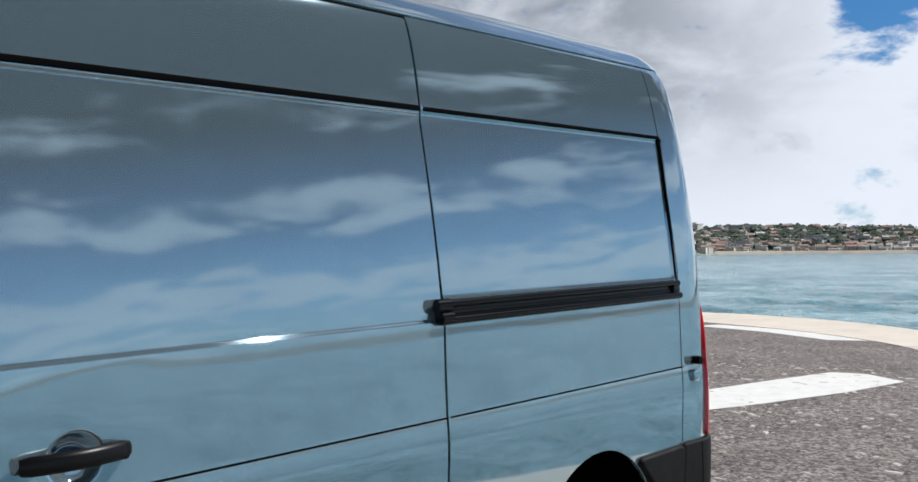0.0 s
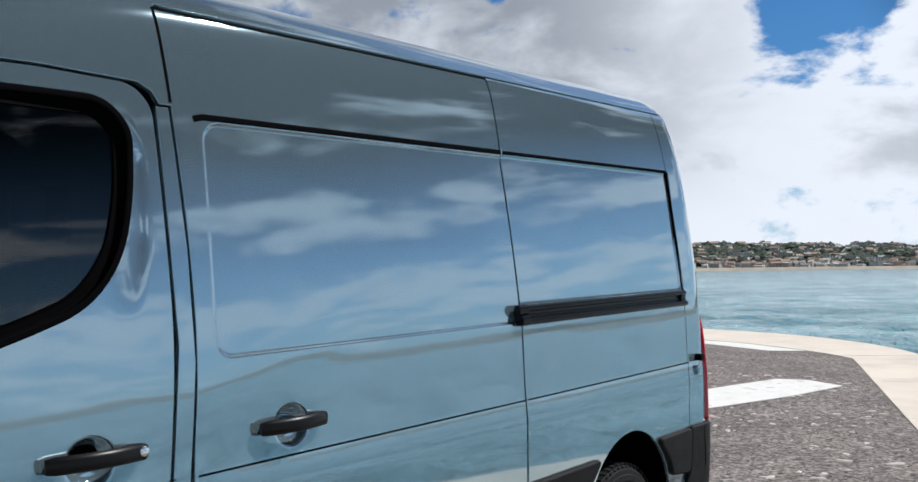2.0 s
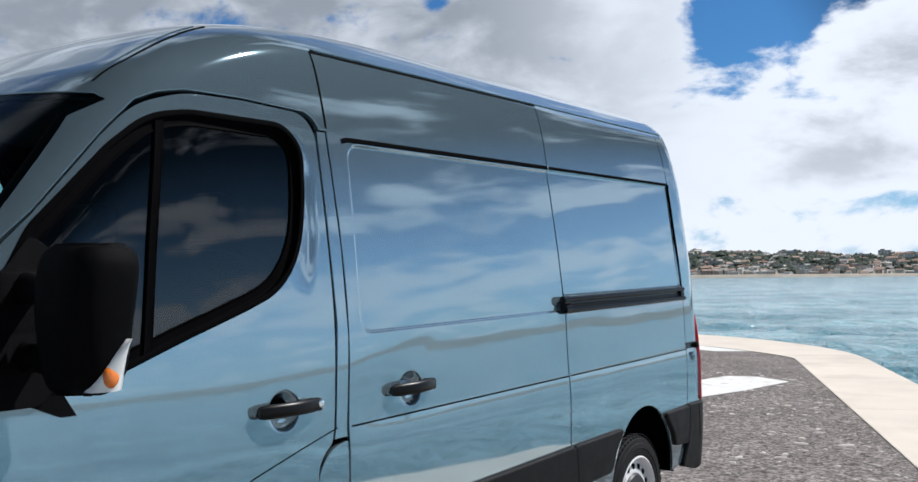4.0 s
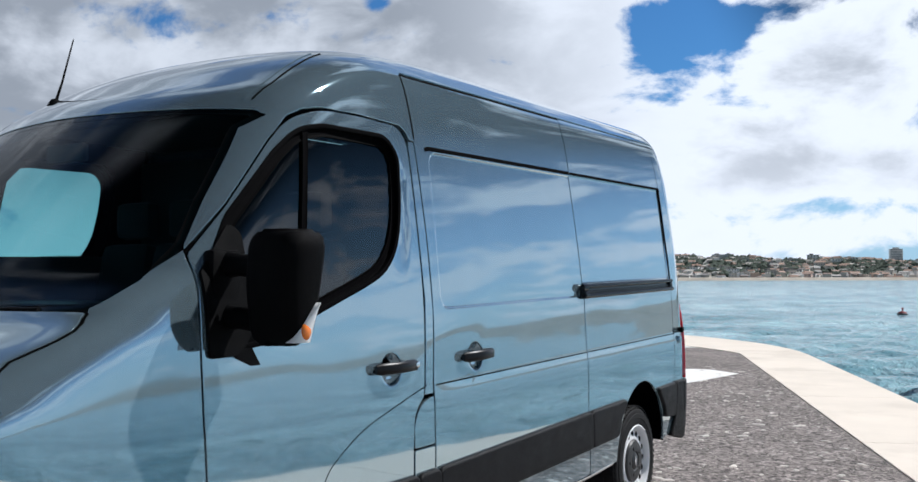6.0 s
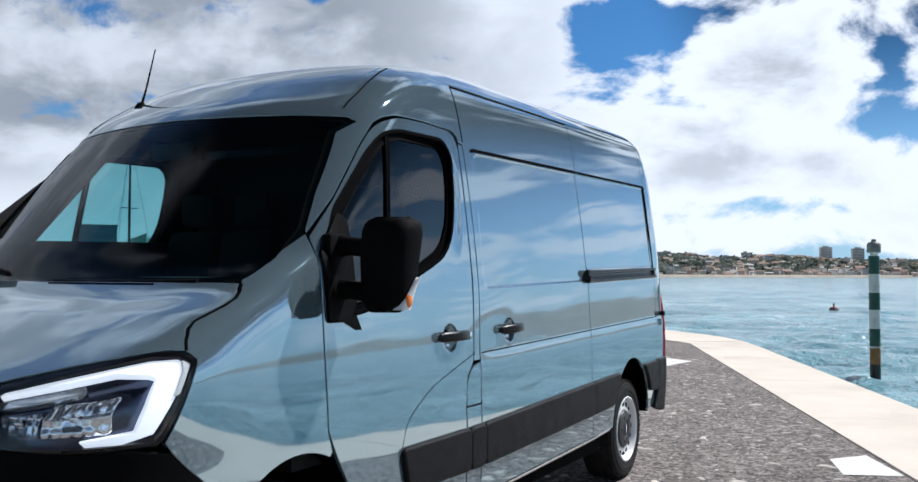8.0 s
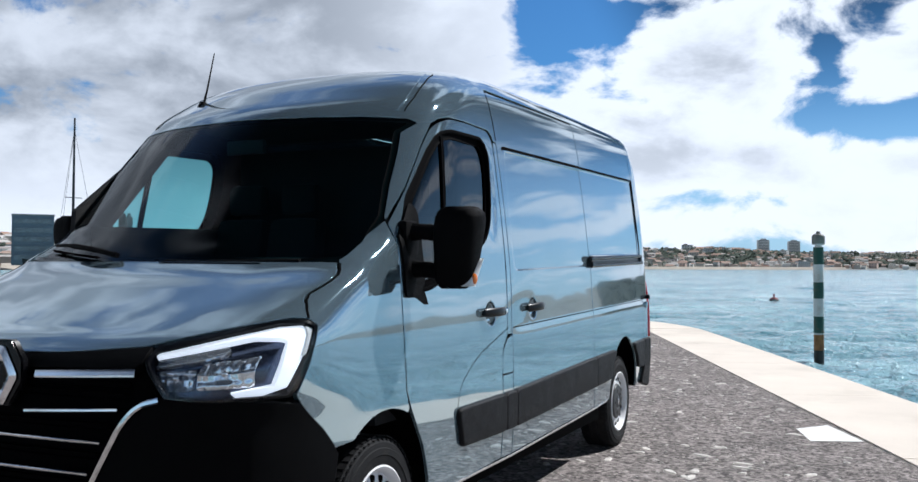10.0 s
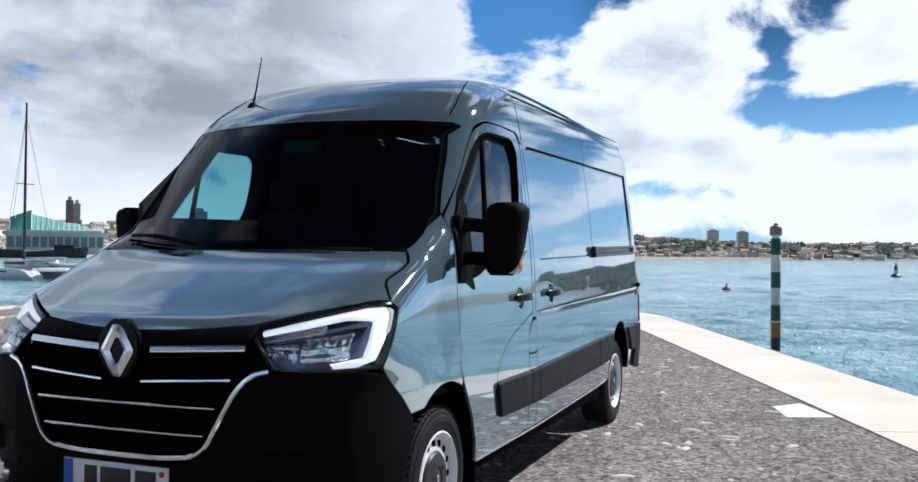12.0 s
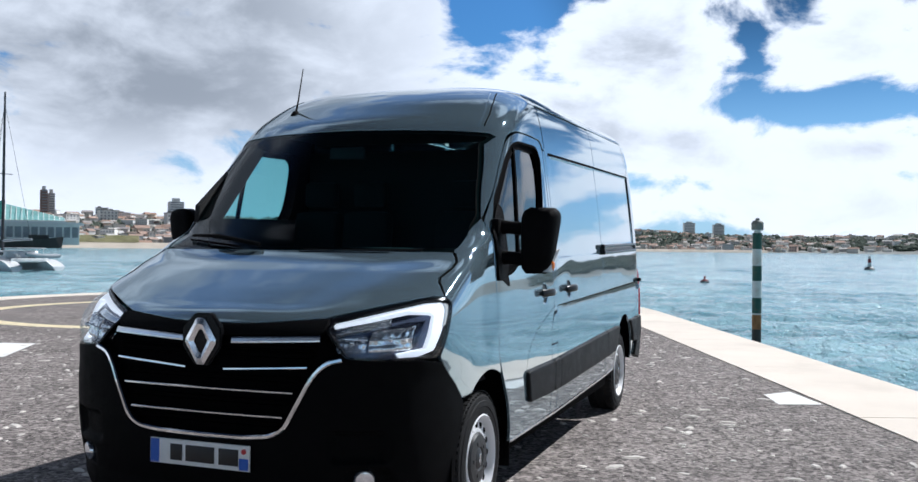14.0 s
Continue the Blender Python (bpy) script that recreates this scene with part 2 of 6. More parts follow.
def water_material():
    m = bpy.data.materials.new("sea_water")
    m.use_nodes = True
    nt = m.node_tree
    N, L = nt.nodes.new, nt.links.new
    p = nt.nodes["Principled BSDF"]
    tc = N("ShaderNodeTexCoord")
    # stretched noise between two tones paints the waves' light and dark into the colour
    n = N("ShaderNodeTexNoise")
    n.inputs["Scale"].default_value, n.inputs["Detail"].default_value = 0.22, 9.0
    n.inputs["Roughness"].default_value = 0.68
    mw = N("ShaderNodeMapping")
    mw.inputs["Scale"].default_value = (1, 0.45, 1)
    L(tc.outputs["Object"], mw.inputs[0])
    L(mw.outputs[0], n.inputs["Vector"])
    rs = N("ShaderNodeMapRange")
    rs.inputs[1].default_value, rs.inputs[2].default_value = 0.36, 0.64
    L(n.outputs["Fac"], rs.inputs[0])
    mx = N("ShaderNodeMix")
    mx.data_type = "RGBA"
    L(rs.outputs[0], mx.inputs[0])
    mx.inputs[6].default_value = (*WATER_A, 1)
    mx.inputs[7].default_value = (*WATER_B, 1)
    L(mx.outputs[2], p.inputs["Base Color"])
    p.inputs["Roughness"].default_value = 0.12
    p.inputs["IOR"].default_value = 1.33
    last = None
    for s, str_, dist, sc in ((0.30, 1.0, 0.5, (1, 1.7, 1)), (1.3, 1.0, 0.42, (1, 1.6, 1)), (5.0, 1.0, 0.11, (1, 1.4, 1))):
        mp, w, b = N("ShaderNodeMapping"), N("ShaderNodeTexNoise"), N("ShaderNodeBump")
        mp.inputs["Scale"].default_value = sc
        mp.inputs["Rotation"].default_value = (0, 0, 0.5)
        w.inputs["Scale"].default_value, w.inputs["Detail"].default_value = s, 5.0
        L(tc.outputs["Object"], mp.inputs[0])
        L(mp.outputs[0], w.inputs["Vector"])
        b.inputs["Strength"].default_value, b.inputs["Distance"].default_value = str_, dist
        L(w.outputs["Fac"], b.inputs["Height"])
        if last:
            L(last, b.inputs["Normal"])
        last = b.outputs[0]
    L(last, p.inputs["Normal"])
    return m


PAINT = (0.29, 0.40, 0.465)
# WATER_A, WATER_B: painted dark and light of the waves
WATER_A, WATER_B = (0.07, 0.215, 0.27), (0.36, 0.575, 0.64)
PAINT_M = paint_material()
BLACK_PLASTIC = mat("black_plastic", (0.003, 0.003, 0.0035), 0.6, var=0.2, scale=9, bump=0.25, bscale=900, rvar=0.06, spec=0.05)
HANDLE_BLACK = mat("satin_black_plastic", (0.005, 0.005, 0.006), 0.34, var=0.15, scale=12, spec=0.22)
GREY_PLASTIC = mat("grey_plastic_cladding", (0.009, 0.009, 0.010), 0.5, var=0.08, scale=7, bump=0.3, bscale=700, rvar=0.06, spec=0.13)
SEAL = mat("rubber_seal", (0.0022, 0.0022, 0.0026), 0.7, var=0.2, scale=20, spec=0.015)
GLOSS_BLACK = mat("gloss_black", (0.005, 0.005, 0.006), 0.18, var=0.1, scale=12, spec=0.2)
CHROME = mat("chrome", (0.78, 0.79, 0.80), 0.08, 1.0, var=0.04, scale=12)
SATIN_CHROME = mat("satin_chrome", (0.92, 0.93, 0.95), 0.22, 1.0, var=0.05, scale=12)
STEEL = mat("silver_wheel_paint", (0.86, 0.86, 0.87), 0.4, 0.0, var=0.04, scale=14)
HUB = mat("dull_grey_plastic", (0.022, 0.023, 0.025), 0.45, var=0.12, scale=20, rvar=0.1)
RUBBER = mat("tyre_rubber", (0.012, 0.012, 0.013), 0.75, var=0.25, scale=12, bump=0.3, bscale=200, dark=(0.028, 0.026, 0.024), dscale=4, spec=0.2)
TINTED = glass("tinted_side_glass", (0.36, 0.58, 0.60), 1.85)
WINDSCREEN = glass("windscreen_glass", (0.50, 0.80, 0.83), 1.46)
CLEAR = glass("clear_lens", (0.9, 0.92, 0.93), 1.45)
DARK_TRIM = mat("dark_cab_trim", (0.006, 0.006, 0.007), 0.8, var=0.2, scale=15, bump=0.3, bscale=300)
SEAT_CLOTH = mat("dark_seat_cloth", (0.007, 0.007, 0.008), 0.95, var=0.25, scale=40, bump=0.5, bscale=500)
DRL = mat("running_light", (0.95, 0.97, 1.0), 0.3, emit=0.7)
REFLECTOR = mat("lamp_reflector", (0.92, 0.95, 1.0), 0.04, 0.85, var=0.10, scale=30)
LAMP_BLUE = mat("lamp_bezel", (0.07, 0.085, 0.13), 0.2, 0.8, var=0.2, scale=15)
RED_LENS = mat("red_lens", (0.62, 0.02, 0.03), 0.12, var=0.1, scale=25, coat=0.6)
WHITE_LENS = mat("white_lens", (0.85, 0.86, 0.86), 0.1, var=0.04, scale=20, coat=0.5)
AMBER = mat("amber_lens", (0.85, 0.22, 0.03), 0.2, var=0.15, scale=60, coat=0.5)
MIRROR_GLASS = mat("mirror_glass", (0.9, 0.9, 0.9), 0.02, 1.0, var=0.02)
PLATE_WHITE = mat("plate_white", (0.86, 0.87, 0.86), 0.35, var=0.05, scale=25)
PLATE_BLUE = mat("plate_blue", (0.02, 0.12, 0.55), 0.4, var=0.05, scale=25)
PLATE_BLACK = mat("plate_black", (0.01, 0.01, 0.012), 0.4, var=0.1, scale=25)
PLATE_RED = mat("plate_red", (0.6, 0.03, 0.04), 0.4, var=0.1, scale=25)
ASPHALT = asphalt_material()
CONCRETE = mat("pale_concrete", (0.74, 0.665, 0.585), 0.9, var=0.07, scale=0.8, bump=0.4, bscale=30, dark=(0.66, 0.59, 0.515), dscale=0.7, spec=0.2)
QUAY_WALL = mat("quay_wall", (0.22, 0.20, 0.17), 0.9, var=0.25, scale=0.9, bump=0.6, bscale=12, dark=(0.06, 0.07, 0.05), dscale=0.6)
ROAD_WHITE = mat("worn_white_paint", (0.80, 0.79, 0.77), 0.8, var=0.06, scale=6, bump=0.4, bscale=60, dark=(0.72, 0.71, 0.69), dscale=5)
ROAD_YELLOW = mat("worn_yellow_paint", (0.74, 0.64, 0.42), 0.8, var=0.1, scale=6, bump=0.4, bscale=60, dark=(0.40, 0.34, 0.24), dscale=7)
CHIP = mat("pale_stone_chips", (0.58, 0.54, 0.50), 0.85, var=0.3, scale=3)
WATER = water_material()
POLE_GREEN = mat("green_pole_paint", (0.012, 0.075, 0.055), 0.55, var=0.25, scale=6, dark=(0.10, 0.06, 0.03), dscale=3)
POLE_WHITE = mat("white_pole_paint", (0.62, 0.62, 0.60), 0.6, var=0.1, scale=6, dark=(0.36, 0.28, 0.2), dscale=3)
POLE_RUST = mat("rusty_steel", (0.34, 0.16, 0.06), 0.85, var=0.4, scale=5, bump=0.5, bscale=30, dark=(0.05, 0.04, 0.03), dscale=3)
POLE_WEED = mat("wet_weed", (0.012, 0.016, 0.012), 0.4, var=0.3, scale=9, bump=0.6, bscale=40)
LAMP_GREY = mat("lamp_housing_grey", (0.20, 0.21, 0.19), 0.6, var=0.2, scale=10)
BUOY_RED = mat("buoy_red", (0.24, 0.025, 0.03), 0.5, var=0.2, scale=3)
BUOY_DARK = mat("buoy_dark", (0.02, 0.02, 0.025), 0.5, var=0.2, scale=3)
BUOY_WHITE = mat("buoy_white", (0.7, 0.7, 0.7), 0.5, var=0.1, scale=3)

# ---- mesh helpers ----


def mesh_object(name, verts, faces, material, parent=None, label="", smooth=True, normals=None):
    me = bpy.data.meshes.new(name)
    me.from_pydata([tuple(v) for v in verts], [], [tuple(f) for f in faces])
    me.materials.append(material)
    if smooth:
        me.polygons.foreach_set("use_smooth", [True] * len(me.polygons))
    me.update()
    if normals is not None:
        me.normals_split_custom_set_from_vertices([tuple(n) for n in normals])
    ob = new(name, me)
    if parent is not None:
        ob.parent = parent
    if label:
        tagged(ob, label)
    return ob


def part(name, bm, material, parent=None, label="", smooth=True, angle=40):
    me = bpy.data.meshes.new(name)
    bmesh.ops.recalc_face_normals(bm, faces=bm.faces)
    bm.to_mesh(me)
    bm.free()
    me.materials.append(material)
    if smooth:
        me.polygons.foreach_set("use_smooth", [True] * len(me.polygons))
        me.set_sharp_from_angle(angle=radians(angle))
    ob = new(name, me)
    if parent is not None:
        ob.parent = parent
    if label:
        tagged(ob, label)
    return ob


def thing(name, label, category, at=(0, 0, 0), group="", kind=""):
    e = new(name)
    e.empty_display_size = 0.2
    e.location = at
    return tagged(e, label, category, group, kind)


def add_box(bm, size, at=(0, 0, 0), turn=None, bevel=0.0, seg=2):
    m = Matrix.Translation(at) @ (turn.to_4x4() if turn is not None else Matrix()) @ Matrix.Diagonal((*size, 1))
    g = bmesh.ops.create_cube(bm, size=1.0, matrix=m)
    if bevel:
        es = {e for v in g["verts"] for e in v.link_edges}
        bmesh.ops.bevel(bm, geom=list(es), offset=bevel, segments=seg, affect="EDGES", profile=0.6)
    return bm


def box(size, at=(0, 0, 0), turn=None, bevel=0.0, seg=2):
    return add_box(bmesh.new(), size, at, turn, bevel, seg)


def add_tube(bm, pts, radius, sides=8, flat=1.0, up=(0, 0, 1)):
    """A tube along pts; radius may be a list. flat squeezes it across up."""
    pts = [Vector(p) for p in pts]
    rs = radius if isinstance(radius, (list, tuple)) else [radius] * len(pts)
    rings = []
    for i, p in enumerate(pts):
        d = (pts[min(i + 1, len(pts) - 1)] - pts[max(i - 1, 0)]).normalized()
        a = d.cross(Vector(up))
        a = a.normalized() if a.length > 1e-4 else d.orthogonal().normalized()
        b = a.cross(d).normalized()
        rings.append([bm.verts.new(p + rs[i] * (math.cos(t) * a + flat * math.sin(t) * b)) for t in np.linspace(0, 2 * math.pi, sides, endpoint=False)])
    for r, s in zip(rings, rings[1:]):
        for k in range(sides):
            bm.faces.new((r[k], r[(k + 1) % sides], s[(k + 1) % sides], s[k]))
    bm.faces.new(rings[0][::-1])
    bm.faces.new(rings[-1])
    return bm


def tube(pts, radius, sides=8, flat=1.0, up=(0, 0, 1)):
    return add_tube(bmesh.new(), pts, radius, sides, flat, up)


def lathe(profile, axis="z", at=(0, 0, 0), sides=32, closed=False):
    """A turned body: profile of (radius, height) about an axis."""
    bm = bmesh.new()
    rings = []
    for r, h in profile:
        ring = []
        for t in np.linspace(0, 2 * math.pi, sides, endpoint=False):
            c, s = r * math.cos(t), r * math.sin(t)
            p = {"z": (c, s, h), "y": (c, h, s), "x": (h, c, s)}[axis]
            ring.append(bm.verts.new(Vector(p) + Vector(at)))
        rings.append(ring)
    pairs = list(zip(rings, rings[1:])) + ([(rings[-1], rings[0])] if closed else [])
    for a, b in pairs:
        for k in range(sides):
            bm.faces.new((a[k], a[(k + 1) % sides], b[(k + 1) % sides], b[k]))
    if not closed:
        bm.faces.new(rings[0])
        bm.faces.new(rings[-1])
    return bm


def table(zs, vs):
    """A smooth monotone curve through a few stations."""
    zs, vs = np.array(zs, float), np.array(vs, float)
    d = np.diff(vs) / np.diff(zs)
    m = np.zeros(len(zs))
    m[0], m[-1] = d[0], d[-1]
    for i in range(1, len(zs) - 1):
        m[i] = 0 if d[i - 1] * d[i] <= 0 else 2 * d[i - 1] * d[i] / (d[i - 1] + d[i])

    def f(z):
        z = np.clip(z, zs[0], zs[-1])
        i = np.clip(np.searchsorted(zs, z) - 1, 0, len(zs) - 2)
        h = zs[i + 1] - zs[i]
        t = (z - zs[i]) / h
        return (2 * t**3 - 3 * t**2 + 1) * vs[i] + (t**3 - 2 * t**2 + t) * h * m[i] + (3 * t**2 - 2 * t**3) * vs[i + 1] + (t**3 - t**2) * h * m[i + 1]

    return f


# ---- the van's outer form: level slices, each a rounded plan outline ----
# Origin on the ground under the front axle; +x is the van's front, +y its left side.
HALF = table([0.2, 0.4, 0.6, 0.93, 0.978, 1.014, 1.034, 1.4, 1.8, 2.01, 2.17, 2.30, 2.38, 2.43, 2.47, 2.50],
             [0.985, 1.008, 1.017, 1.0125, 1.0095, 1.0055, 1.003, 0.978, 0.938, 0.912, 0.886, 0.85, 0.785, 0.70, 0.57, 0.3])
FLANK = table([0.2, 0.4, 0.6, 0.93, 1.2, 1.4, 1.8, 2.01, 2.17, 2.30, 2.38, 2.43, 2.47, 2.50],
              [0.985, 1.008, 1.017, 1.012, 0.995, 0.978, 0.938, 0.912, 0.886, 0.85, 0.785, 0.70, 0.57, 0.3])      # ahead of the doors, with no step
NOSE = table([0.2, 0.4, 0.6, 0.8, 1.0, 1.05, 1.1, 1.18, 1.27, 1.366, 1.52, 2.04, 2.12, 2.2, 2.3, 2.38, 2.43, 2.47, 2.5],
             [0.88, 0.935, 0.95, 0.945, 0.915, 0.88, 0.817, 0.67, 0.484, 0.28, 0.13, -0.37, -0.460, -0.586, -0.762, -0.958, -1.19, -1.56, -2.3])
NOSE_LEN = table([0.2, 1.05, 1.37, 1.55, 2.5], [1.18, 1.18, 1.0, 0.95, 0.95])
NOSE_POW = table([0.2, 0.8, 0.92, 1.04, 1.15, 1.37, 1.55, 2.1, 2.3, 2.5], [4.2, 5.2, 6.5, 9, 14, 16, 16, 14, 8, 4])
NOSE_SAG = table([0.2, 0.8, 1.04, 1.15, 1.366, 1.5, 2.1, 2.5], [0.04, 0.08, 0.12, 0.15, 0.15, 0.28, 0.25, 0.2])
TAIL = table([0.2, 1.4, 2.0, 2.35, 2.45, 2.5], [-4.70, -4.72, -4.68, -4.60, -4.50, -4.4])
TAIL_LEN, TAIL_POW, RAKE, UNIT = 0.32, 3.1, 0.02, 0.02
RIGHT = table([0.2, 0.75, 0.95, 1.40, 2.5], [1.0, 1.0, 0.972, 0.95, 0.95])      # the right flank, by height


def form(u, z):
    """u below 90: the angle round the nose; above: UNIT metres a step back along the side. Negative u: the right side."""
    u, z = np.asarray(u, float), np.asarray(z, float)
    w, a, n, k = FLANK(z), NOSE_LEN(z), NOSE_POW(z), NOSE_SAG(z)
    s, au = np.sign(u) + (u == 0), np.abs(u)
    th = np.radians(np.clip(au, 0, 90))
    r = ((np.abs(np.cos(th)) / a) ** n + (np.abs(np.sin(th)) / w) ** n) ** (-1 / n)
    y = r * np.sin(th) + (HALF(z) - w) * ease(((au - 90) * UNIT - 0.70) / 0.45)
    x = NOSE(z) - a + r * np.cos(th) - k * y * y - np.maximum(au - 90, 0) * UNIT
    v = np.clip((TAIL(z) + TAIL_LEN - x) / TAIL_LEN, 0, 1)
    y = y * (1 - v**TAIL_POW) ** (1 / TAIL_POW)
    return np.stack([x, np.where(s < 0, -RIGHT(z), 1.0) * y, z - RAKE * np.minimum(x + 1.4, 0)], -1)


def side_u(x, z):
    """The u of a point of the left side, from its x and (level) z."""
    x, z = np.asarray(x, float), np.asarray(z, float)
    lo, hi = np.zeros(x.shape), np.full(x.shape, 345.0)
    for _ in range(45):
        m = 0.5 * (lo + hi)
        w, a, n, k = FLANK(z), NOSE_LEN(z), NOSE_POW(z), NOSE_SAG(z)
        th = np.radians(np.clip(m, 0, 90))
        r = ((np.abs(np.cos(th)) / a) ** n + (np.abs(np.sin(th)) / w) ** n) ** (-1 / n)
        gx = NOSE(z) - a + r * np.cos(th) - k * (r * np.sin(th)) ** 2 - np.maximum(m - 90, 0) * UNIT
        lo, hi = np.where(gx > x, m, lo), np.where(gx > x, hi, m)
    return lo


def front_u(y, z):
    """The u of a point of the nose, from its y and z."""
    y, z = np.asarray(y, float), np.asarray(z, float)
    w, a, n = FLANK(z), NOSE_LEN(z), NOSE_POW(z)
    t = np.clip(np.abs(y) / w, 0, 0.9999)
    return np.sign(y) * np.degrees(np.arctan2(np.abs(y), a * (1 - t**n) ** (1 / n)))


def surface(u, z, relief=None, off=0.0):
    """Places and normals of the form, moved out by off and by relief(x, y, z)."""
    def placed(u, z):
        e, f = 0.02, 0.0008
        p = form(u, z)
        n = np.cross(form(u + e, z) - form(u - e, z), form(u, z + f) - form(u, z - f))
        n /= np.linalg.norm(n, axis=-1, keepdims=True) + 1e-12
        d = off + (relief(p[..., 0], p[..., 1], z) if relief else 0.0)
        return p + n * (d[..., None] if isinstance(d, np.ndarray) else d)

    p = placed(u, z)
    n = np.cross(placed(u + 0.03, z) - placed(u - 0.03, z), placed(u, z + 0.001) - placed(u, z - 0.001))
    n /= np.linalg.norm(n, axis=-1, keepdims=True) + 1e-12
    return p, n


def rounded(pts, radius=0.0, step=0.03, closed=True):
    """A line through corner points (a, b) or (a, b, own radius), its corners rounded and its runs divided."""
    n, out = len(pts), []
    P = [np.array(p[:2], float) for p in pts]
    for i in range(n):
        r = pts[i][2] if len(pts[i]) > 2 else radius
        if not closed and i in (0, n - 1):
            out.append(P[i])
            continue
        a, b, c = P[i - 1], P[i], P[(i + 1) % n]
        la, lc = np.linalg.norm(a - b), np.linalg.norm(c - b)
        r = min(r, 0.49 * la, 0.49 * lc)
        if r < 1e-4:
            out.append(b)
            continue
        s, e = b + (a - b) / la * r, b + (c - b) / lc * r
        for t in np.linspace(0, 1, 7):
            out.append((1 - t) ** 2 * s + 2 * t * (1 - t) * b + t * t * e)
    dense = []
    m = len(out)
    for i in range(m if closed else m - 1):
        a, b = out[i], out[(i + 1) % m]
        k = max(1, int(np.ceil(np.linalg.norm(b - a) / step)))
        dense += [a + (b - a) * t / k for t in range(k)]
    if not closed:
        dense.append(out[-1])
    return np.array(dense)


def inset(line, d):
    """A closed line drawn in by d."""
    a, c = np.roll(line, 1, 0), np.roll(line, -1, 0)
    t = c - a
    t /= np.linalg.norm(t, axis=1, keepdims=True) + 1e-12
    area = 0.5 * np.sum(line[:, 0] * c[:, 1] - c[:, 0] * line[:, 1])
    n = np.stack([-t[:, 1], t[:, 0]], 1) * np.sign(area)
    return line + n * d


def side(pts, radius=0.0, step=0.03, gap=0.0):
    line = rounded(pts, radius, step)
    line = inset(line, gap) if gap else line
    return np.stack([side_u(line[:, 0], line[:, 1]), line[:, 1]], 1)


def front(pts, radius=0.0, step=0.03, gap=0.0):
    line = rounded(pts, radius, step)
    line = inset(line, gap) if gap else line
    return np.stack([front_u(line[:, 0], line[:, 1]), line[:, 1]], 1)


def within(p, line):
    x, y = p[:, 0], p[:, 1]
    ok = np.zeros(len(p), bool)
    for (x0, y0), (x1, y1) in zip(line, np.roll(line, -1, 0)):
        c = (y0 > y) != (y1 > y)
        ok ^= c & (x < (x1 - x0) * (y - y0) / (y1 - y0 + 1e-15) + x0)
    return ok


def near(p, line):
    best = np.full(len(p), 1e9)
    for i in range(0, len(p), 2000):
        q = p[i:i + 2000]
        best[i:i + 2000] = np.sqrt(((q[:, None, :] - line[None]) ** 2).sum(-1)).min(1)
    return best


def levels(z0, z1, step):
    """Heights spaced evenly along the nose's and the side's profile."""
    zs = np.linspace(z0, z1, 400)
    run = np.r_[0, np.cumsum(np.hypot(np.diff(zs), np.minimum(np.abs(np.diff(NOSE(zs))), 3 * np.diff(zs)) + np.abs(np.diff(HALF(zs)))))]
    return np.interp(np.linspace(0, run[-1], max(2, int(run[-1] / step))), run, zs)


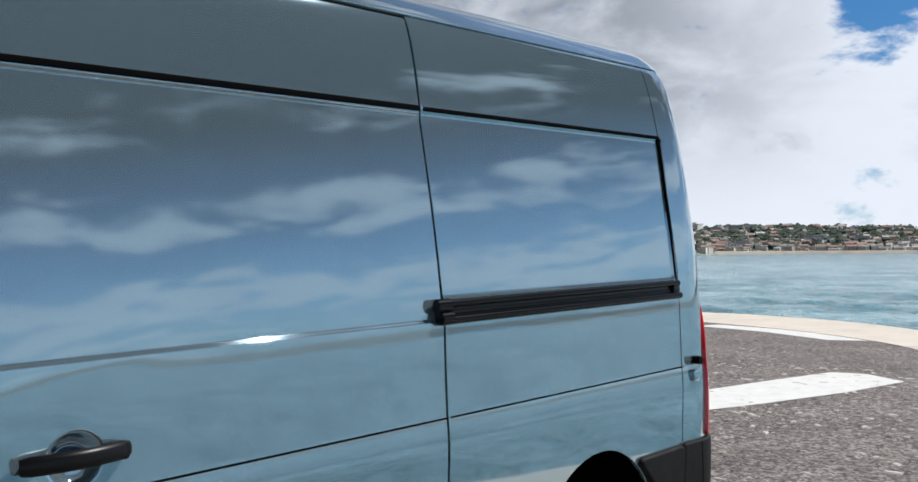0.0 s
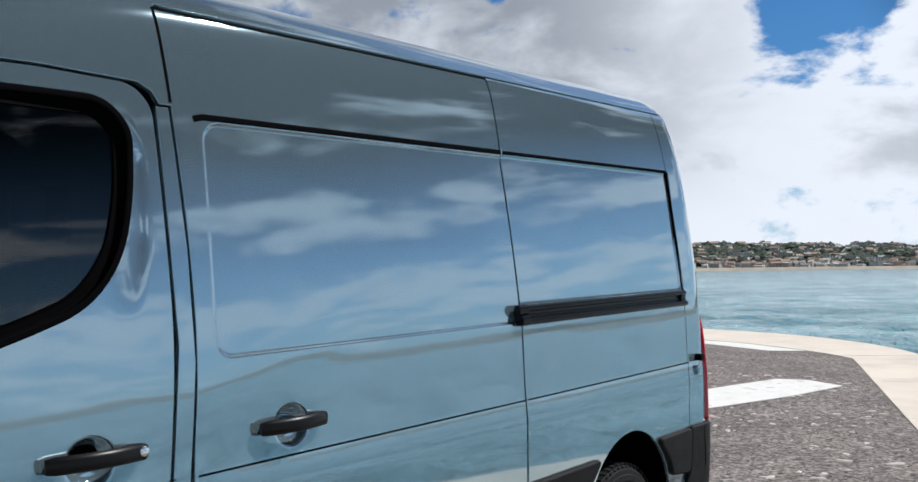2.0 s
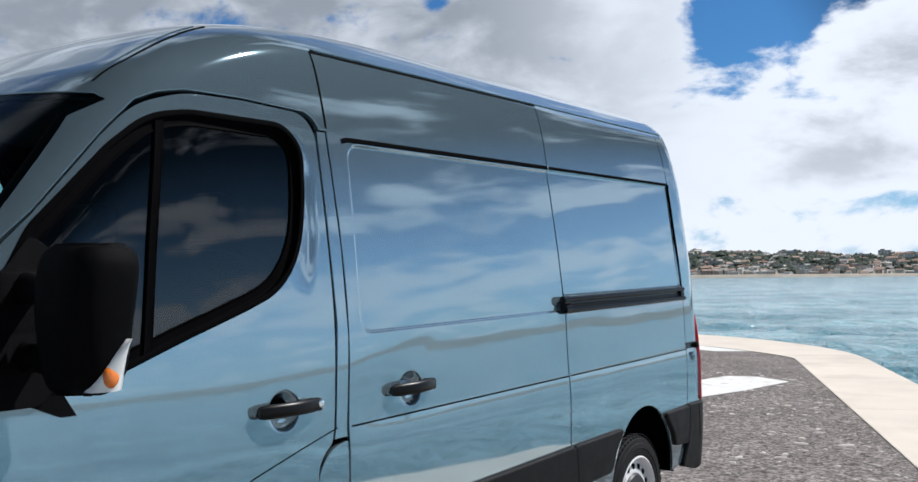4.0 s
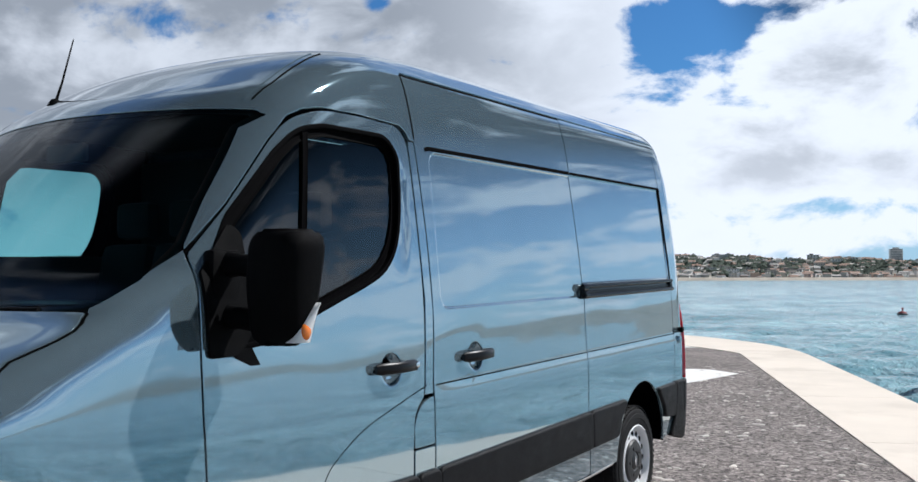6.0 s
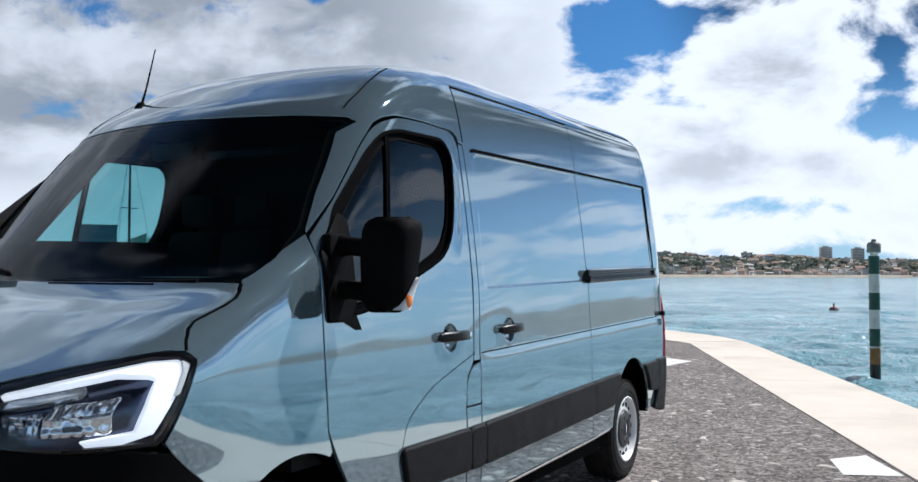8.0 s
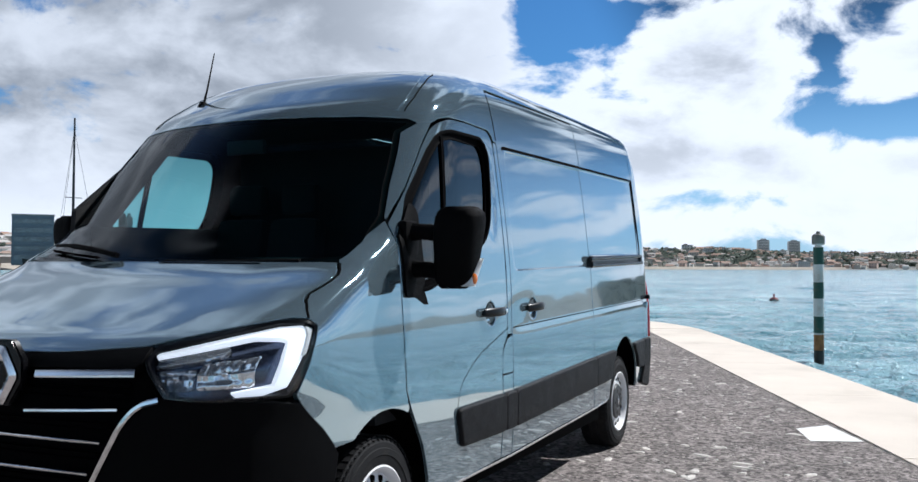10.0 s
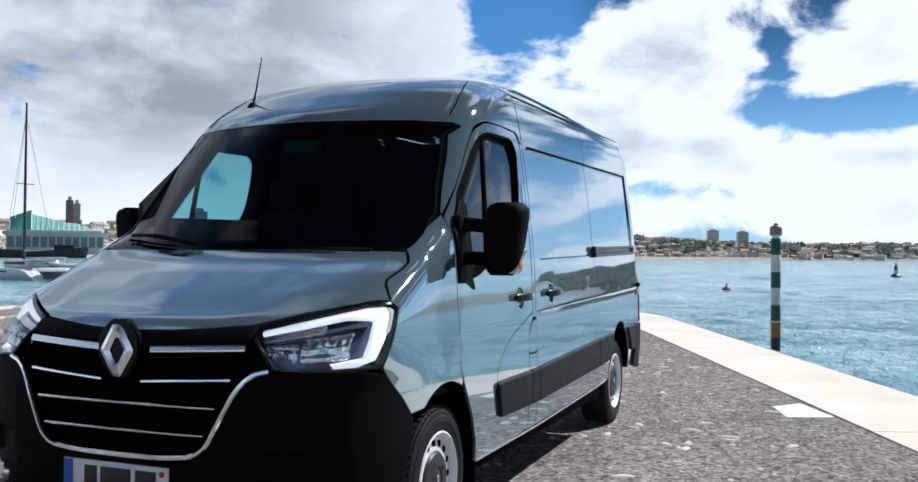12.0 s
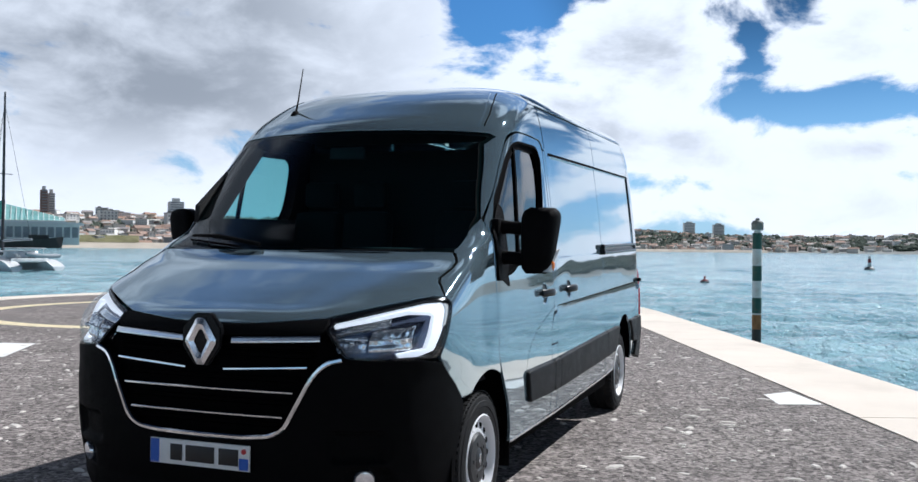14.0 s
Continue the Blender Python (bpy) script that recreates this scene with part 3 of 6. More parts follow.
def panel(name, line, material, parent, label="", holes=(), relief=None, off=0.0, thick=0.016, lip=0.0025, step=1.5, zstep=0.03, extra=None, mirror=False, rows=None):
    """A shaped sheet on the van's form inside a closed (u, z) line, with rolled-in edges."""
    from mathutils.geometry import delaunay_2d_cdt
    K = np.array([1.0, 1 / UNIT])
    loops = [np.array(line)] + [np.array(h) for h in holes]
    us = np.arange(line[:, 0].min() + step / 2, line[:, 0].max(), step)
    zs = levels(line[:, 1].min(), line[:, 1].max(), zstep)
    grid = np.stack(np.meshgrid(us, zs), -1).reshape(-1, 2)
    if extra is not None:
        grid = grid[near(grid * K, extra * K) > 0.95]
        grid = np.vstack([grid, extra])
    keep = within(grid, loops[0])
    for h in loops[1:]:
        keep &= ~within(grid, h)
    grid = grid[keep]
    if len(grid):
        grid = grid[near(grid * K, np.vstack(loops) * K) > 0.45 * step * (0.35 if extra is not None else 1)]
    pts = np.vstack(loops + [grid])
    edges, at = [], 0
    for lp in loops:
        edges += [(at + i, at + (i + 1) % len(lp)) for i in range(len(lp))]
        at += len(lp)
    v2, _, f2, *_ = delaunay_2d_cdt([Vector(p * K) for p in pts], edges, [], 0, 1e-5)
    q = np.array([(v.x, v.y) for v in v2]) / K
    mid = np.array([q[list(f)].mean(0) for f in f2])
    keep = within(mid, loops[0])
    for h in loops[1:]:
        keep &= ~within(mid, h)
    faces = [tuple(f) for f, k in zip(f2, keep) if k]
    P, Nn = surface(q[:, 0], q[:, 1], relief, off)
    fixed = []
    for f in faces:
        a, b, c = P[f[0]], P[f[1]], P[f[2]]
        fixed.append(f if np.dot(np.cross(b - a, c - a), Nn[f[0]]) > 0 else f[::-1])
    verts, norms, faces = [*P], [*Nn], fixed
    # rolled edge
    for i, lp in enumerate(loops):
        area = 0.5 * np.sum(lp[:, 0] * np.roll(lp[:, 1], -1) - np.roll(lp[:, 0], -1) * lp[:, 1])
        if (area < 0) != (i > 0):
            lp = lp[::-1]
        P0, N0 = surface(lp[:, 0], lp[:, 1], relief, off)
        t = np.roll(P0, -1, 0) - np.roll(P0, 1, 0)
        t /= np.linalg.norm(t, axis=1, keepdims=True) + 1e-12
        out = np.cross(t, N0)
        b = len(verts)
        m = len(lp)
        for dn, do, nn in ((0, 0, N0), (-0.3 * lip, 0.7 * lip, N0 * 0.7 + out * 0.7), (-lip, lip, out), (-thick, lip, out)):
            verts += [*(P0 + N0 * dn + out * do)]
            norms += [*(nn / np.linalg.norm(nn, axis=1, keepdims=True))]
        for k in range(3):
            for j in range(m):
                j2 = (j + 1) % m
                faces.append((b + k * m + j, b + (k + 1) * m + j, b + (k + 1) * m + j2, b + k * m + j2))
    verts, norms = np.array(verts), np.array(norms)
    if mirror:
        verts, norms = np.stack([verts[:, 0], -RIGHT(verts[:, 2]) * verts[:, 1], verts[:, 2]], 1), norms * (1, -1, 1)
        faces = [f[::-1] for f in faces]
    return mesh_object(name, verts, faces, material, parent, label, True, norms)


def strip(name, line, width, material, parent, label="", off=0.001, deep=0.004, closed=False, mirror=False, relief=None):
    """A flat band of a given width along a (u, z) line on the form, slightly domed."""
    P, Nn = surface(line[:, 0], line[:, 1], relief, 0.0)
    if closed:
        t = np.roll(P, -1, 0) - np.roll(P, 1, 0)
    else:
        t = np.gradient(P, axis=0)
    t /= np.linalg.norm(t, axis=1, keepdims=True) + 1e-12
    a = np.cross(t, Nn)
    rows = [(-0.5, -deep), (-0.5, off * 0.6), (-0.25, off), (0.25, off), (0.5, off * 0.6), (0.5, -deep)]
    m = len(P)
    verts = np.vstack([P + a * (c * width) + Nn * o for c, o in rows])
    faces = []
    for k in range(5):
        for j in range(m if closed else m - 1):
            j2 = (j + 1) % m
            faces.append((k * m + j, k * m + j2, (k + 1) * m + j2, (k + 1) * m + j))
    if mirror:
        verts = np.stack([verts[:, 0], -RIGHT(verts[:, 2]) * verts[:, 1], verts[:, 2]], 1)
        faces = [f[::-1] for f in faces]
    me = mesh_object(name, verts, faces, material, parent, label, False)
    return me


def open_side(pts, radius=0.0, step=0.03):
    line = rounded(pts, radius, step, closed=False)
    return np.stack([side_u(line[:, 0], line[:, 1]), line[:, 1]], 1)


def open_front(pts, radius=0.0, step=0.03):
    line = rounded(pts, radius, step, closed=False)
    return np.stack([front_u(line[:, 0], line[:, 1]), line[:, 1]], 1)


def box_field(x, z, x0, x1, z0, z1, r):
    """Signed distance inside a rounded rectangle (positive inside)."""
    cx, cz, hx, hz = (x0 + x1) / 2, (z0 + z1) / 2, abs(x1 - x0) / 2 - r, abs(z1 - z0) / 2 - r
    dx, dz = np.abs(x - cx) - hx, np.abs(z - cz) - hz
    return r - np.hypot(np.maximum(dx, 0), np.maximum(dz, 0)) - np.minimum(np.maximum(dx, dz), 0)


def ease(t):
    t = np.clip(t, 0, 1)
    return t * t * (3 - 2 * t)

# ---- the setting: pier, sea ----
NORMAL_EDGE = Vector((-0.357, 0.934))           # across the pier's straight edge, seawards


HEAD = Vector((-13.4, -9.4))                    # middle of the pier's round head


def pier_lines(far=46.0, seg=40):
    """Outer and inner outline of the coping: along the berth, round the head, and back along the other side."""
    n = NORMAL_EDGE.normalized()
    along = Vector((n.y, -n.x))                 # towards the land
    a0 = math.degrees(math.atan2(n.y, n.x))
    reach = table([a0, 160, 210, 250, a0 + 180], [9.41, 9.3, 8.3, 7.2, 7.0])
    width = table([a0, 133, 160, 230, a0 + 180], [1.24, 2.2, 2.9, 1.0, 0.8])
    out_, in_ = [], []
    for t in np.linspace(a0, a0 + 180, seg):
        w = Vector((math.cos(radians(t)), math.sin(radians(t))))
        out_.append(HEAD + w * float(reach(t)))
        in_.append(HEAD + w * float(reach(t) - width(t)))
    return [[p[0] + along * far, *p, p[-1] + along * far] for p in (out_, in_)]


def flat_sheet(name, pts, z, material, label, category="", kind="structure", parent=None, drop=0.0):
    bm = bmesh.new()
    vs = [bm.verts.new((p[0], p[1], z)) for p in pts]
    f = bm.faces.new(vs)
    if f.normal.z < 0:
        f.normal_flip()
    if drop:
        r = bmesh.ops.extrude_face_region(bm, geom=[f])
        bmesh.ops.translate(bm, verts=[v for v in r["geom"] if isinstance(v, bmesh.types.BMVert)], vec=(0, 0, -drop))
    bmesh.ops.triangulate(bm, faces=[f for f in bm.faces if len(f.verts) > 4])
    ob = part(name, bm, material, parent, smooth=False)
    return tagged(ob, label, category, kind=kind)


outer, inner = pier_lines()
pier = flat_sheet("pavement", [p for p in inner], 0.0, ASPHALT, "dark grey coarse asphalt deck of the pier", "pavement", drop=0.3)


def kerb_band():
    """Pale concrete coping round the pier in cast lengths, a step proud of the asphalt."""
    edge = thing("kerb", "pale beige concrete coping slabs edging the pier above the water", "kerb", kind="structure")

    def walkline(pts):
        p = np.array([tuple(q) for q in pts])
        s = np.r_[0, np.cumsum(np.hypot(*np.diff(p, axis=0).T))]
        return lambda f: np.stack([np.interp(f * s[-1], s, p[:, 0]), np.interp(f * s[-1], s, p[:, 1])], -1)

    # pair the two outlines run by run: straight, round the head, straight
    n = 36
    fo, fi = [], []
    for a, b, k in ((0, 1, 14), (1, 40, n), (40, 41, 14)):
        fo += [*walkline(outer[a:b + 1])(np.linspace(0, 1, k, endpoint=b == 41))]
        fi += [*walkline(inner[a:b + 1])(np.linspace(0, 1, k, endpoint=b == 41))]
    rnd = random.Random(4)
    for i in range(len(fo) - 1):
        bm = bmesh.new()
        h = 0.012 + rnd.uniform(-0.002, 0.002)
        q = [Vector((*fi[i], 0)), Vector((*fo[i], 0)), Vector((*fo[i + 1], 0)), Vector((*fi[i + 1], 0))]
        c = sum(q, Vector()) / 4
        q = [p + (c - p).normalized() * 0.002 for p in q]
        top = [bm.verts.new(p + Vector((0, 0, h))) for p in q]
        low = [bm.verts.new(p + Vector((0, 0, -0.35))) for p in q]
        bm.faces.new(top)
        bm.faces.new(low[::-1])
        for k in range(4):
            bm.faces.new((top[k], low[k], low[(k + 1) % 4], top[(k + 1) % 4]))
        es = [e for e in bm.edges if all(v in top for v in e.verts)]
        bmesh.ops.bevel(bm, geom=es, offset=0.004, segments=2, affect="EDGES")
        part("slab", bm, CONCRETE, edge, smooth=True, angle=30)
    return edge


kerb_band()
wall_line = [Vector((-13.4, -9.4)) + (Vector(p) - Vector((-13.4, -9.4))) * 0.997 for p in outer]
flat_sheet("quay_wall", wall_line, -0.12, QUAY_WALL, "weathered grey masonry quay wall under the coping", "wall", drop=3.0)


def sea():
    """One sheet to the horizon, with wind waves that grow finer towards the pier."""
    rs = np.r_[0.0, 7.0 * 1.0082 ** np.arange(460), 420, 560, 800, 1600, 4800]
    ang = np.linspace(0, 2 * math.pi, 840, endpoint=False)
    R, T = np.meshgrid(rs, ang, indexing="ij")
    X, Y = R * np.cos(T) - 6, R * np.sin(T)
    Z = np.zeros_like(X)
    rng = np.random.default_rng(5)
    cell = R * 0.0082
    for k in range(58):
        lam = 0.45 * 1.055 ** k
        way = 0.9 + rng.normal(0, 0.5)
        amp = 0.0125 * lam ** 0.22
        keep = np.clip(lam / np.maximum(cell, 1e-3) / 2.2 - 1, 0, 1)
        ph = 2 * math.pi / lam * (X * math.cos(way) + Y * math.sin(way)) + rng.uniform(0, 7)
        w = np.sin(ph + 0.35 * np.sin(X * 0.21 + k) + 0.35 * np.sin(Y * 0.17 + 2 * k))
        Z += amp * keep * (1.35 * (0.5 + 0.5 * w) ** 1.6 - 0.6)
    Z[R > 340] = 0
    n = len(ang)
    i = np.arange((len(rs) - 1) * n).reshape(-1, n)
    q = np.stack([i, i + n, np.roll(i, -1, 1) + n, np.roll(i, -1, 1)], -1).reshape(-1, 4)
    me = bpy.data.meshes.new("water")
    me.from_pydata(np.stack([X, Y, Z - 1.0], -1).reshape(-1, 3).tolist(), [], q.tolist())
    me.shade_smooth()
    me.materials.append(WATER)
    ob = new("water", me)
    tagged(ob, "rippled turquoise sea water reaching the far shore", "water", kind="structure")


sea()


def painted(name, pts, material, label, z=0.004):
    return flat_sheet(name, pts, z, material, label, "road marking")


painted("painted_mark", [(-12.55, -0.78), (-12.95, -1.35), (-12.85, -1.78), (-11.65, -2.02), (-10.5, -2.2), (-8.6, -2.75), (-8.2, -1.95), (-9.25, -1.52), (-9.95, -1.30), (-11.2, -0.98)], ROAD_WHITE, "broad worn white stripe painted across the asphalt")
painted("painted_mark", [(-17.55, -2.75), (-17.15, -3.55), (-18.05, -5.2), (-18.5, -6.9), (-19.15, -6.7), (-18.75, -4.9)], ROAD_WHITE, "worn white painted patch beside the coping")
painted("painted_mark", [(-5.05, 2.13), (-5.35, 2.36), (-4.66, 2.66), (-4.50, 2.28)], ROAD_WHITE, "small white painted patch beside the coping")
painted("painted_mark", [(-5.40, -7.90), (-5.52, -7.42), (-4.2, -6.6), (-3.7, -7.2)], ROAD_WHITE, "worn white painted mark on the asphalt")


def ring_mark(centre, r, a0, a1, width, label):
    a = np.radians(np.linspace(a0, a1, 40))
    pts = [(centre[0] + (r - width / 2) * math.cos(t), centre[1] + (r - width / 2) * math.sin(t)) for t in a]
    pts += [(centre[0] + (r + width / 2) * math.cos(t), centre[1] + (r + width / 2) * math.sin(t)) for t in a[::-1]]
    return painted("painted_line", pts, ROAD_YELLOW, label)


ring_mark((-11.7, -9.5), 4.0, 0, 360, 0.40, "pale yellow painted turning circle on the asphalt")


def chips():
    """Pale broken shell and stone trodden into the asphalt."""
    rnd = np.random.default_rng(5)
    verts, faces = [], []
    n = 7200
    xs, ys = rnd.uniform(-15, 3.0, n), rnd.uniform(-9, 4.2, n)
    for x, y in zip(xs, ys):
        if (-0.357 * x + 0.934 * y) > 4.05 or (x + 13.4) ** 2 + (y + 9.4) ** 2 > 42 and x < -13.4:
            continue
        if rnd.random() > 0.35 + 0.65 * (0.5 + 0.5 * math.sin(1.7 * x + 2.3 * math.sin(y * 1.3))):
            continue
        s = 0.007 + 0.034 * rnd.random() ** 2.6
        k = rnd.integers(5, 8)
        a0, st = rnd.uniform(0, 6.28), rnd.uniform(1.0, 2.6)
        ring = []
        for j in range(k):
            a = 2 * math.pi * j / k
            r = s * rnd.uniform(0.6, 1.15)
            px, py = r * math.cos(a) * st, r * math.sin(a)
            ring.append((x + px * math.cos(a0) - py * math.sin(a0), y + px * math.sin(a0) + py * math.cos(a0)))
        b = len(verts)
        verts += [(px, py, 0.0) for px, py in ring] + [(x + 0.7 * (px - x), y + 0.7 * (py - y), 0.002 + 0.15 * s) for px, py in ring]
        faces.append([b + k + j for j in range(k)])
        faces += [(b + j, b + (j + 1) % k, b + k + (j + 1) % k, b + k + j) for j in range(k)]
    ob = mesh_object("stone_chips", verts, faces, CHIP, smooth=False)
    tagged(ob, "scattered pale stone and shell chips bedded in the asphalt", "stone chips", kind="stuff")


chips()

# ---- the van ----
van = thing("van", "blue-grey panel van with black bumpers parked on the pier", "van")

WINDOW = [(-0.195, 1.47, 0.02), (-0.306, 1.655), (-0.534, 1.886), (-0.66, 1.985, 0.08), (-0.80, 2.012), (-1.17, 2.020, 0.09), (-1.243, 1.95, 0.06), (-1.240, 1.80, 0.1), (-1.205, 1.62, 0.12),
          (-1.10, 1.488, 0.16), (-0.949, 1.432), (-0.722, 1.358), (-0.45, 1.262, 0.05), (-0.205, 1.235, 0.02)]
DOOR = [(-0.157, 1.536, 0.01), (-0.313, 1.690), (-0.514, 1.912), (-0.625, 2.02, 0.10), (-0.79, 2.072, 0.06), (-1.005, 2.080), (-1.259, 2.075, 0.06), (-1.315, 2.02, 0.04), (-1.332, 1.678), (-1.343, 1.381, 0.14),
        (-1.312, 1.042), (-1.299, 0.99), (-1.235, 0.935, 0.05), (-1.222, 0.80), (-1.222, 0.365, 0.02), (-0.385, 0.345, 0.02), (-0.375, 0.44), (-0.315, 0.585), (-0.205, 0.755, 0.08), (-0.166, 0.84), (-0.157, 1.039), (-0.157, 1.217), (-0.160, 1.435)]
SLIDE_FRONT = [(-1.353, 2.312), (-1.371, 2.036), (-1.401, 1.631, 0.14), (-1.407, 1.33, 0.14), (-1.377, 1.02, 0.14), (-1.376, 0.694), (-1.379, 0.365)]
SLIDE_REAR = [(-2.915, 0.365), (-2.874, 0.70), (-2.888, 1.03), (-2.898, 1.39), (-2.883, 1.69), (-2.860, 2.01), (-2.856, 2.316)]


def bowls(cx, cz, rad=0.066, deep=0.040):
    def f(x, y, z):
        d = np.hypot((x - cx) / 1.05, z - cz) / rad
        return -deep * (0.40 + 0.60 * ease((z - cz) / rad + 0.45)) * ease((1.0 - np.clip(d, 0, 1)) * 1.9)
    return f


def bowl_points(cx, cz, rad=0.085):
    pts = [(cx, cz)]
    for i, r in enumerate((0.010, 0.019, 0.027, 0.033, 0.038, 0.042, 0.046, 0.050, 0.054, 0.057, 0.060, 0.063, 0.066, 0.069, 0.073)):
        for t in np.linspace(0, 2 * math.pi, 24 if i < 3 else 96, endpoint=False):
            pts.append((cx + 1.05 * r * math.cos(t), cz + r * math.sin(t)))
    p = np.array(pts)
    return np.stack([side_u(p[:, 0], p[:, 1]), p[:, 1]], 1)


def frame_points(x0, x1, z0, z1, r, widths):
    """Points along the rim of a pressed field, so that its rim is cleanly shaped."""
    out = []
    for w in widths:
        line = rounded([(x0 - w, z0 + w), (x1 + w, z0 + w), (x1 + w, z1 - w), (x0 - w, z1 - w)], r, 0.006)
        out.append(np.stack([side_u(line[:, 0], line[:, 1]), line[:, 1]], 1))
    return np.vstack(out)


def dish_edge(z):
    return -1.256 - 0.036 * ease((z - 1.44) / 0.24) * ease((2.01 - z) / 0.16)


def rim_points():
    p = np.array([(dish_edge(z) + 0.046 * t, z) for t in np.linspace(-0.12, 1.12, 15) for z in np.arange(1.42, 2.03, 0.014)])
    return np.stack([side_u(p[:, 0], p[:, 1]), p[:, 1]], 1)


def dish(x, y, z):
    """A soft facet that falls in towards the rear edge of the cab window."""
    t = ease((x - dish_edge(z)) / 0.046)
    return -0.007 * t * ease((-1.13 - x) / 0.09) * ease((z - 1.44) / 0.26) * ease((2.02 - z) / 0.18)


def pane_relief(x, y, z):
    return -0.014 * ease((-0.75 - x) / 0.5)


def door_relief(x, y, z):
    return bowls(-1.090, 1.116)(x, y, z) + dish(x, y, z)


SF = (-1.47, -3.2, 1.335, 1.99)


def slide_relief(x, y, z):
    f = box_field(x, z, SF[0], SF[1], SF[2], SF[3], 0.055)
    return bowls(-1.718, 1.116)(x, y, z) - 0.008 * ease(f / 0.011 + 0.5)


QF = (-2.86, -4.295, 1.40, 2.0)


def quarter_relief(x, y, z):
    f = box_field(x, z, -2.6, QF[1], QF[2], QF[3], 0.02)
    return -0.008 * ease(f / 0.026 + 0.5)


def handle(x0, x1, z, door, flip=1):
    """A fixed grip bridging its bowl, with a rounded rear block and a key-sized face."""
    xs = np.linspace(x0, x1, 13)
    pts, rad = [], []
    for i, x in enumerate(xs):
        f = i / 12
        lift = 0.018 + 0.030 * math.sin(math.pi * min(1, max(0, f)))
        u = side_u(np.array([x]), np.array([z]))
        p, n = surface(u, np.array([z]))
        pts.append(Vector(p[0]) + Vector(n[0]) * lift)
        rad.append(0.022 if 0 < i < 12 else 0.018)
    bm = tube(pts, rad, 12, 0.55, up=(0, 1, 0))
    h = part("handle", bm, HANDLE_BLACK, door, "black plastic door handle")
    u = side_u(np.array([x1 + 0.02]), np.array([z]))
    p, n = surface(u, np.array([z]))
    part("lock_cap", box((0.05, 0.045, 0.042), Vector(p[0]) + Vector((0.006, 0.012, 0)), bevel=0.012), HANDLE_BLACK, door)
    u = side_u(np.array([x0 - 0.032]), np.array([z]))
    p, n = surface(u, np.array([z]))
    part("pivot_foot", box((0.036, 0.04, 0.028), Vector(p[0]) + Vector((0, 0.002, 0)), bevel=0.010), HANDLE_BLACK, door)
    return h


win_hole = side(WINDOW, 0.03)
for sgn in (1, -1):
    mir = sgn < 0
    door = panel("front_door", side(DOOR, 0.0, gap=0.005), PAINT_M, van, "painted front door", holes=[win_hole], relief=door_relief if not mir else None,
                 extra=np.vstack([bowl_points(-1.090, 1.116), rim_points()]) if not mir else None, mirror=mir)
    strip("window_seal", side(WINDOW, 0.03), 0.017, SEAL, door, "black rubber window surround", off=0.003, deep=0.03, closed=True, mirror=mir, relief=None if mir else dish)
    strip("window_border", side(WINDOW, 0.03, gap=0.020), 0.036, SEAL, door, "black printed window border", off=-0.0095, deep=0.012, closed=True, mirror=mir, relief=None if mir else pane_relief)
    panel("window_glass", side(WINDOW, 0.03, gap=0.004), TINTED, door, "dark tinted side window", off=-0.012, thick=0.004, lip=0.0005, mirror=mir, relief=None if mir else pane_relief)
    strip("window_post", open_side([(-0.70, 2.0), (-0.672, 1.80), (-0.648, 1.63), (-0.61, 1.31)]), 0.026, SEAL, door, "black post between the panes", off=-0.004, deep=0.02, mirror=mir)
    panel("mirror_mount", side([(-0.175, 1.475, 0.01), (-0.30, 1.63, 0.02), (-0.34, 1.60, 0.02), (-0.365, 1.30, 0.03), (-0.30, 1.225, 0.02), (-0.182, 1.225, 0.02)]), BLACK_PLASTIC, door,
          "black triangular mirror mount", off=0.012, thick=0.024, mirror=mir)
    if not mir:
        grip = handle(-0.970, -1.228, 1.124, door)
        p, n = surface(side_u(np.array([-1.212]), np.array([1.126])), np.array([1.126]), None, 0.036)
        part("key_lock", lathe([(0.001, -0.004), (0.0125, -0.004), (0.0125, 0.004), (0.009, 0.006), (0.001, 0.006)], "y", Vector(p[0]), 16), SATIN_CHROME, grip, "round chrome key lock")
        # black strip paints the shade of the pressed crease
        strip("swage_shade", open_side([(-1.325, 1.035), (-1.18, 0.998, 0.1), (-0.885, 0.914, 0.15), (-0.70, 0.80, 0.08), (-0.662, 0.70)]), 0.004, SEAL, door, "dark strip for the shade in the pressed line", off=0.0006, deep=0.002)
    body_door = door

# sliding door
slide_door = panel("sliding_door", side([*SLIDE_FRONT, *SLIDE_REAR], 0.012, gap=0.0035), PAINT_M, van, "painted sliding side door with a pressed field", relief=slide_relief,
                   extra=np.vstack([bowl_points(-1.718, 1.116), frame_points(*SF, 0.055, (-0.014, -0.010, -0.0075, -0.005, -0.0025, 0.0, 0.0025, 0.005, 0.0075, 0.010, 0.014))]))
handle(-1.592, -1.835, 1.122, slide_door)
strip("seam", open_side([(-1.353, 2.306), (-1.362, 2.16), (-1.371, 2.036)]), 0.009, SEAL, slide_door, "dark door seam", off=0.0015, deep=0.004)
strip("seam", open_side([(-1.353, 2.306), (-2.10, 2.309), (-2.857, 2.310)]), 0.009, SEAL, slide_door, "dark door seam", off=0.0015, deep=0.004)
# flat black strip, slightly proud, along the top of the field
strip("groove", open_side([(-1.440, 1.998), (-1.47, 2.006), (-2.864, 2.008)]), 0.018, SEAL, slide_door, "black strip along the edge of the pressed field", off=0.002, deep=0.012)
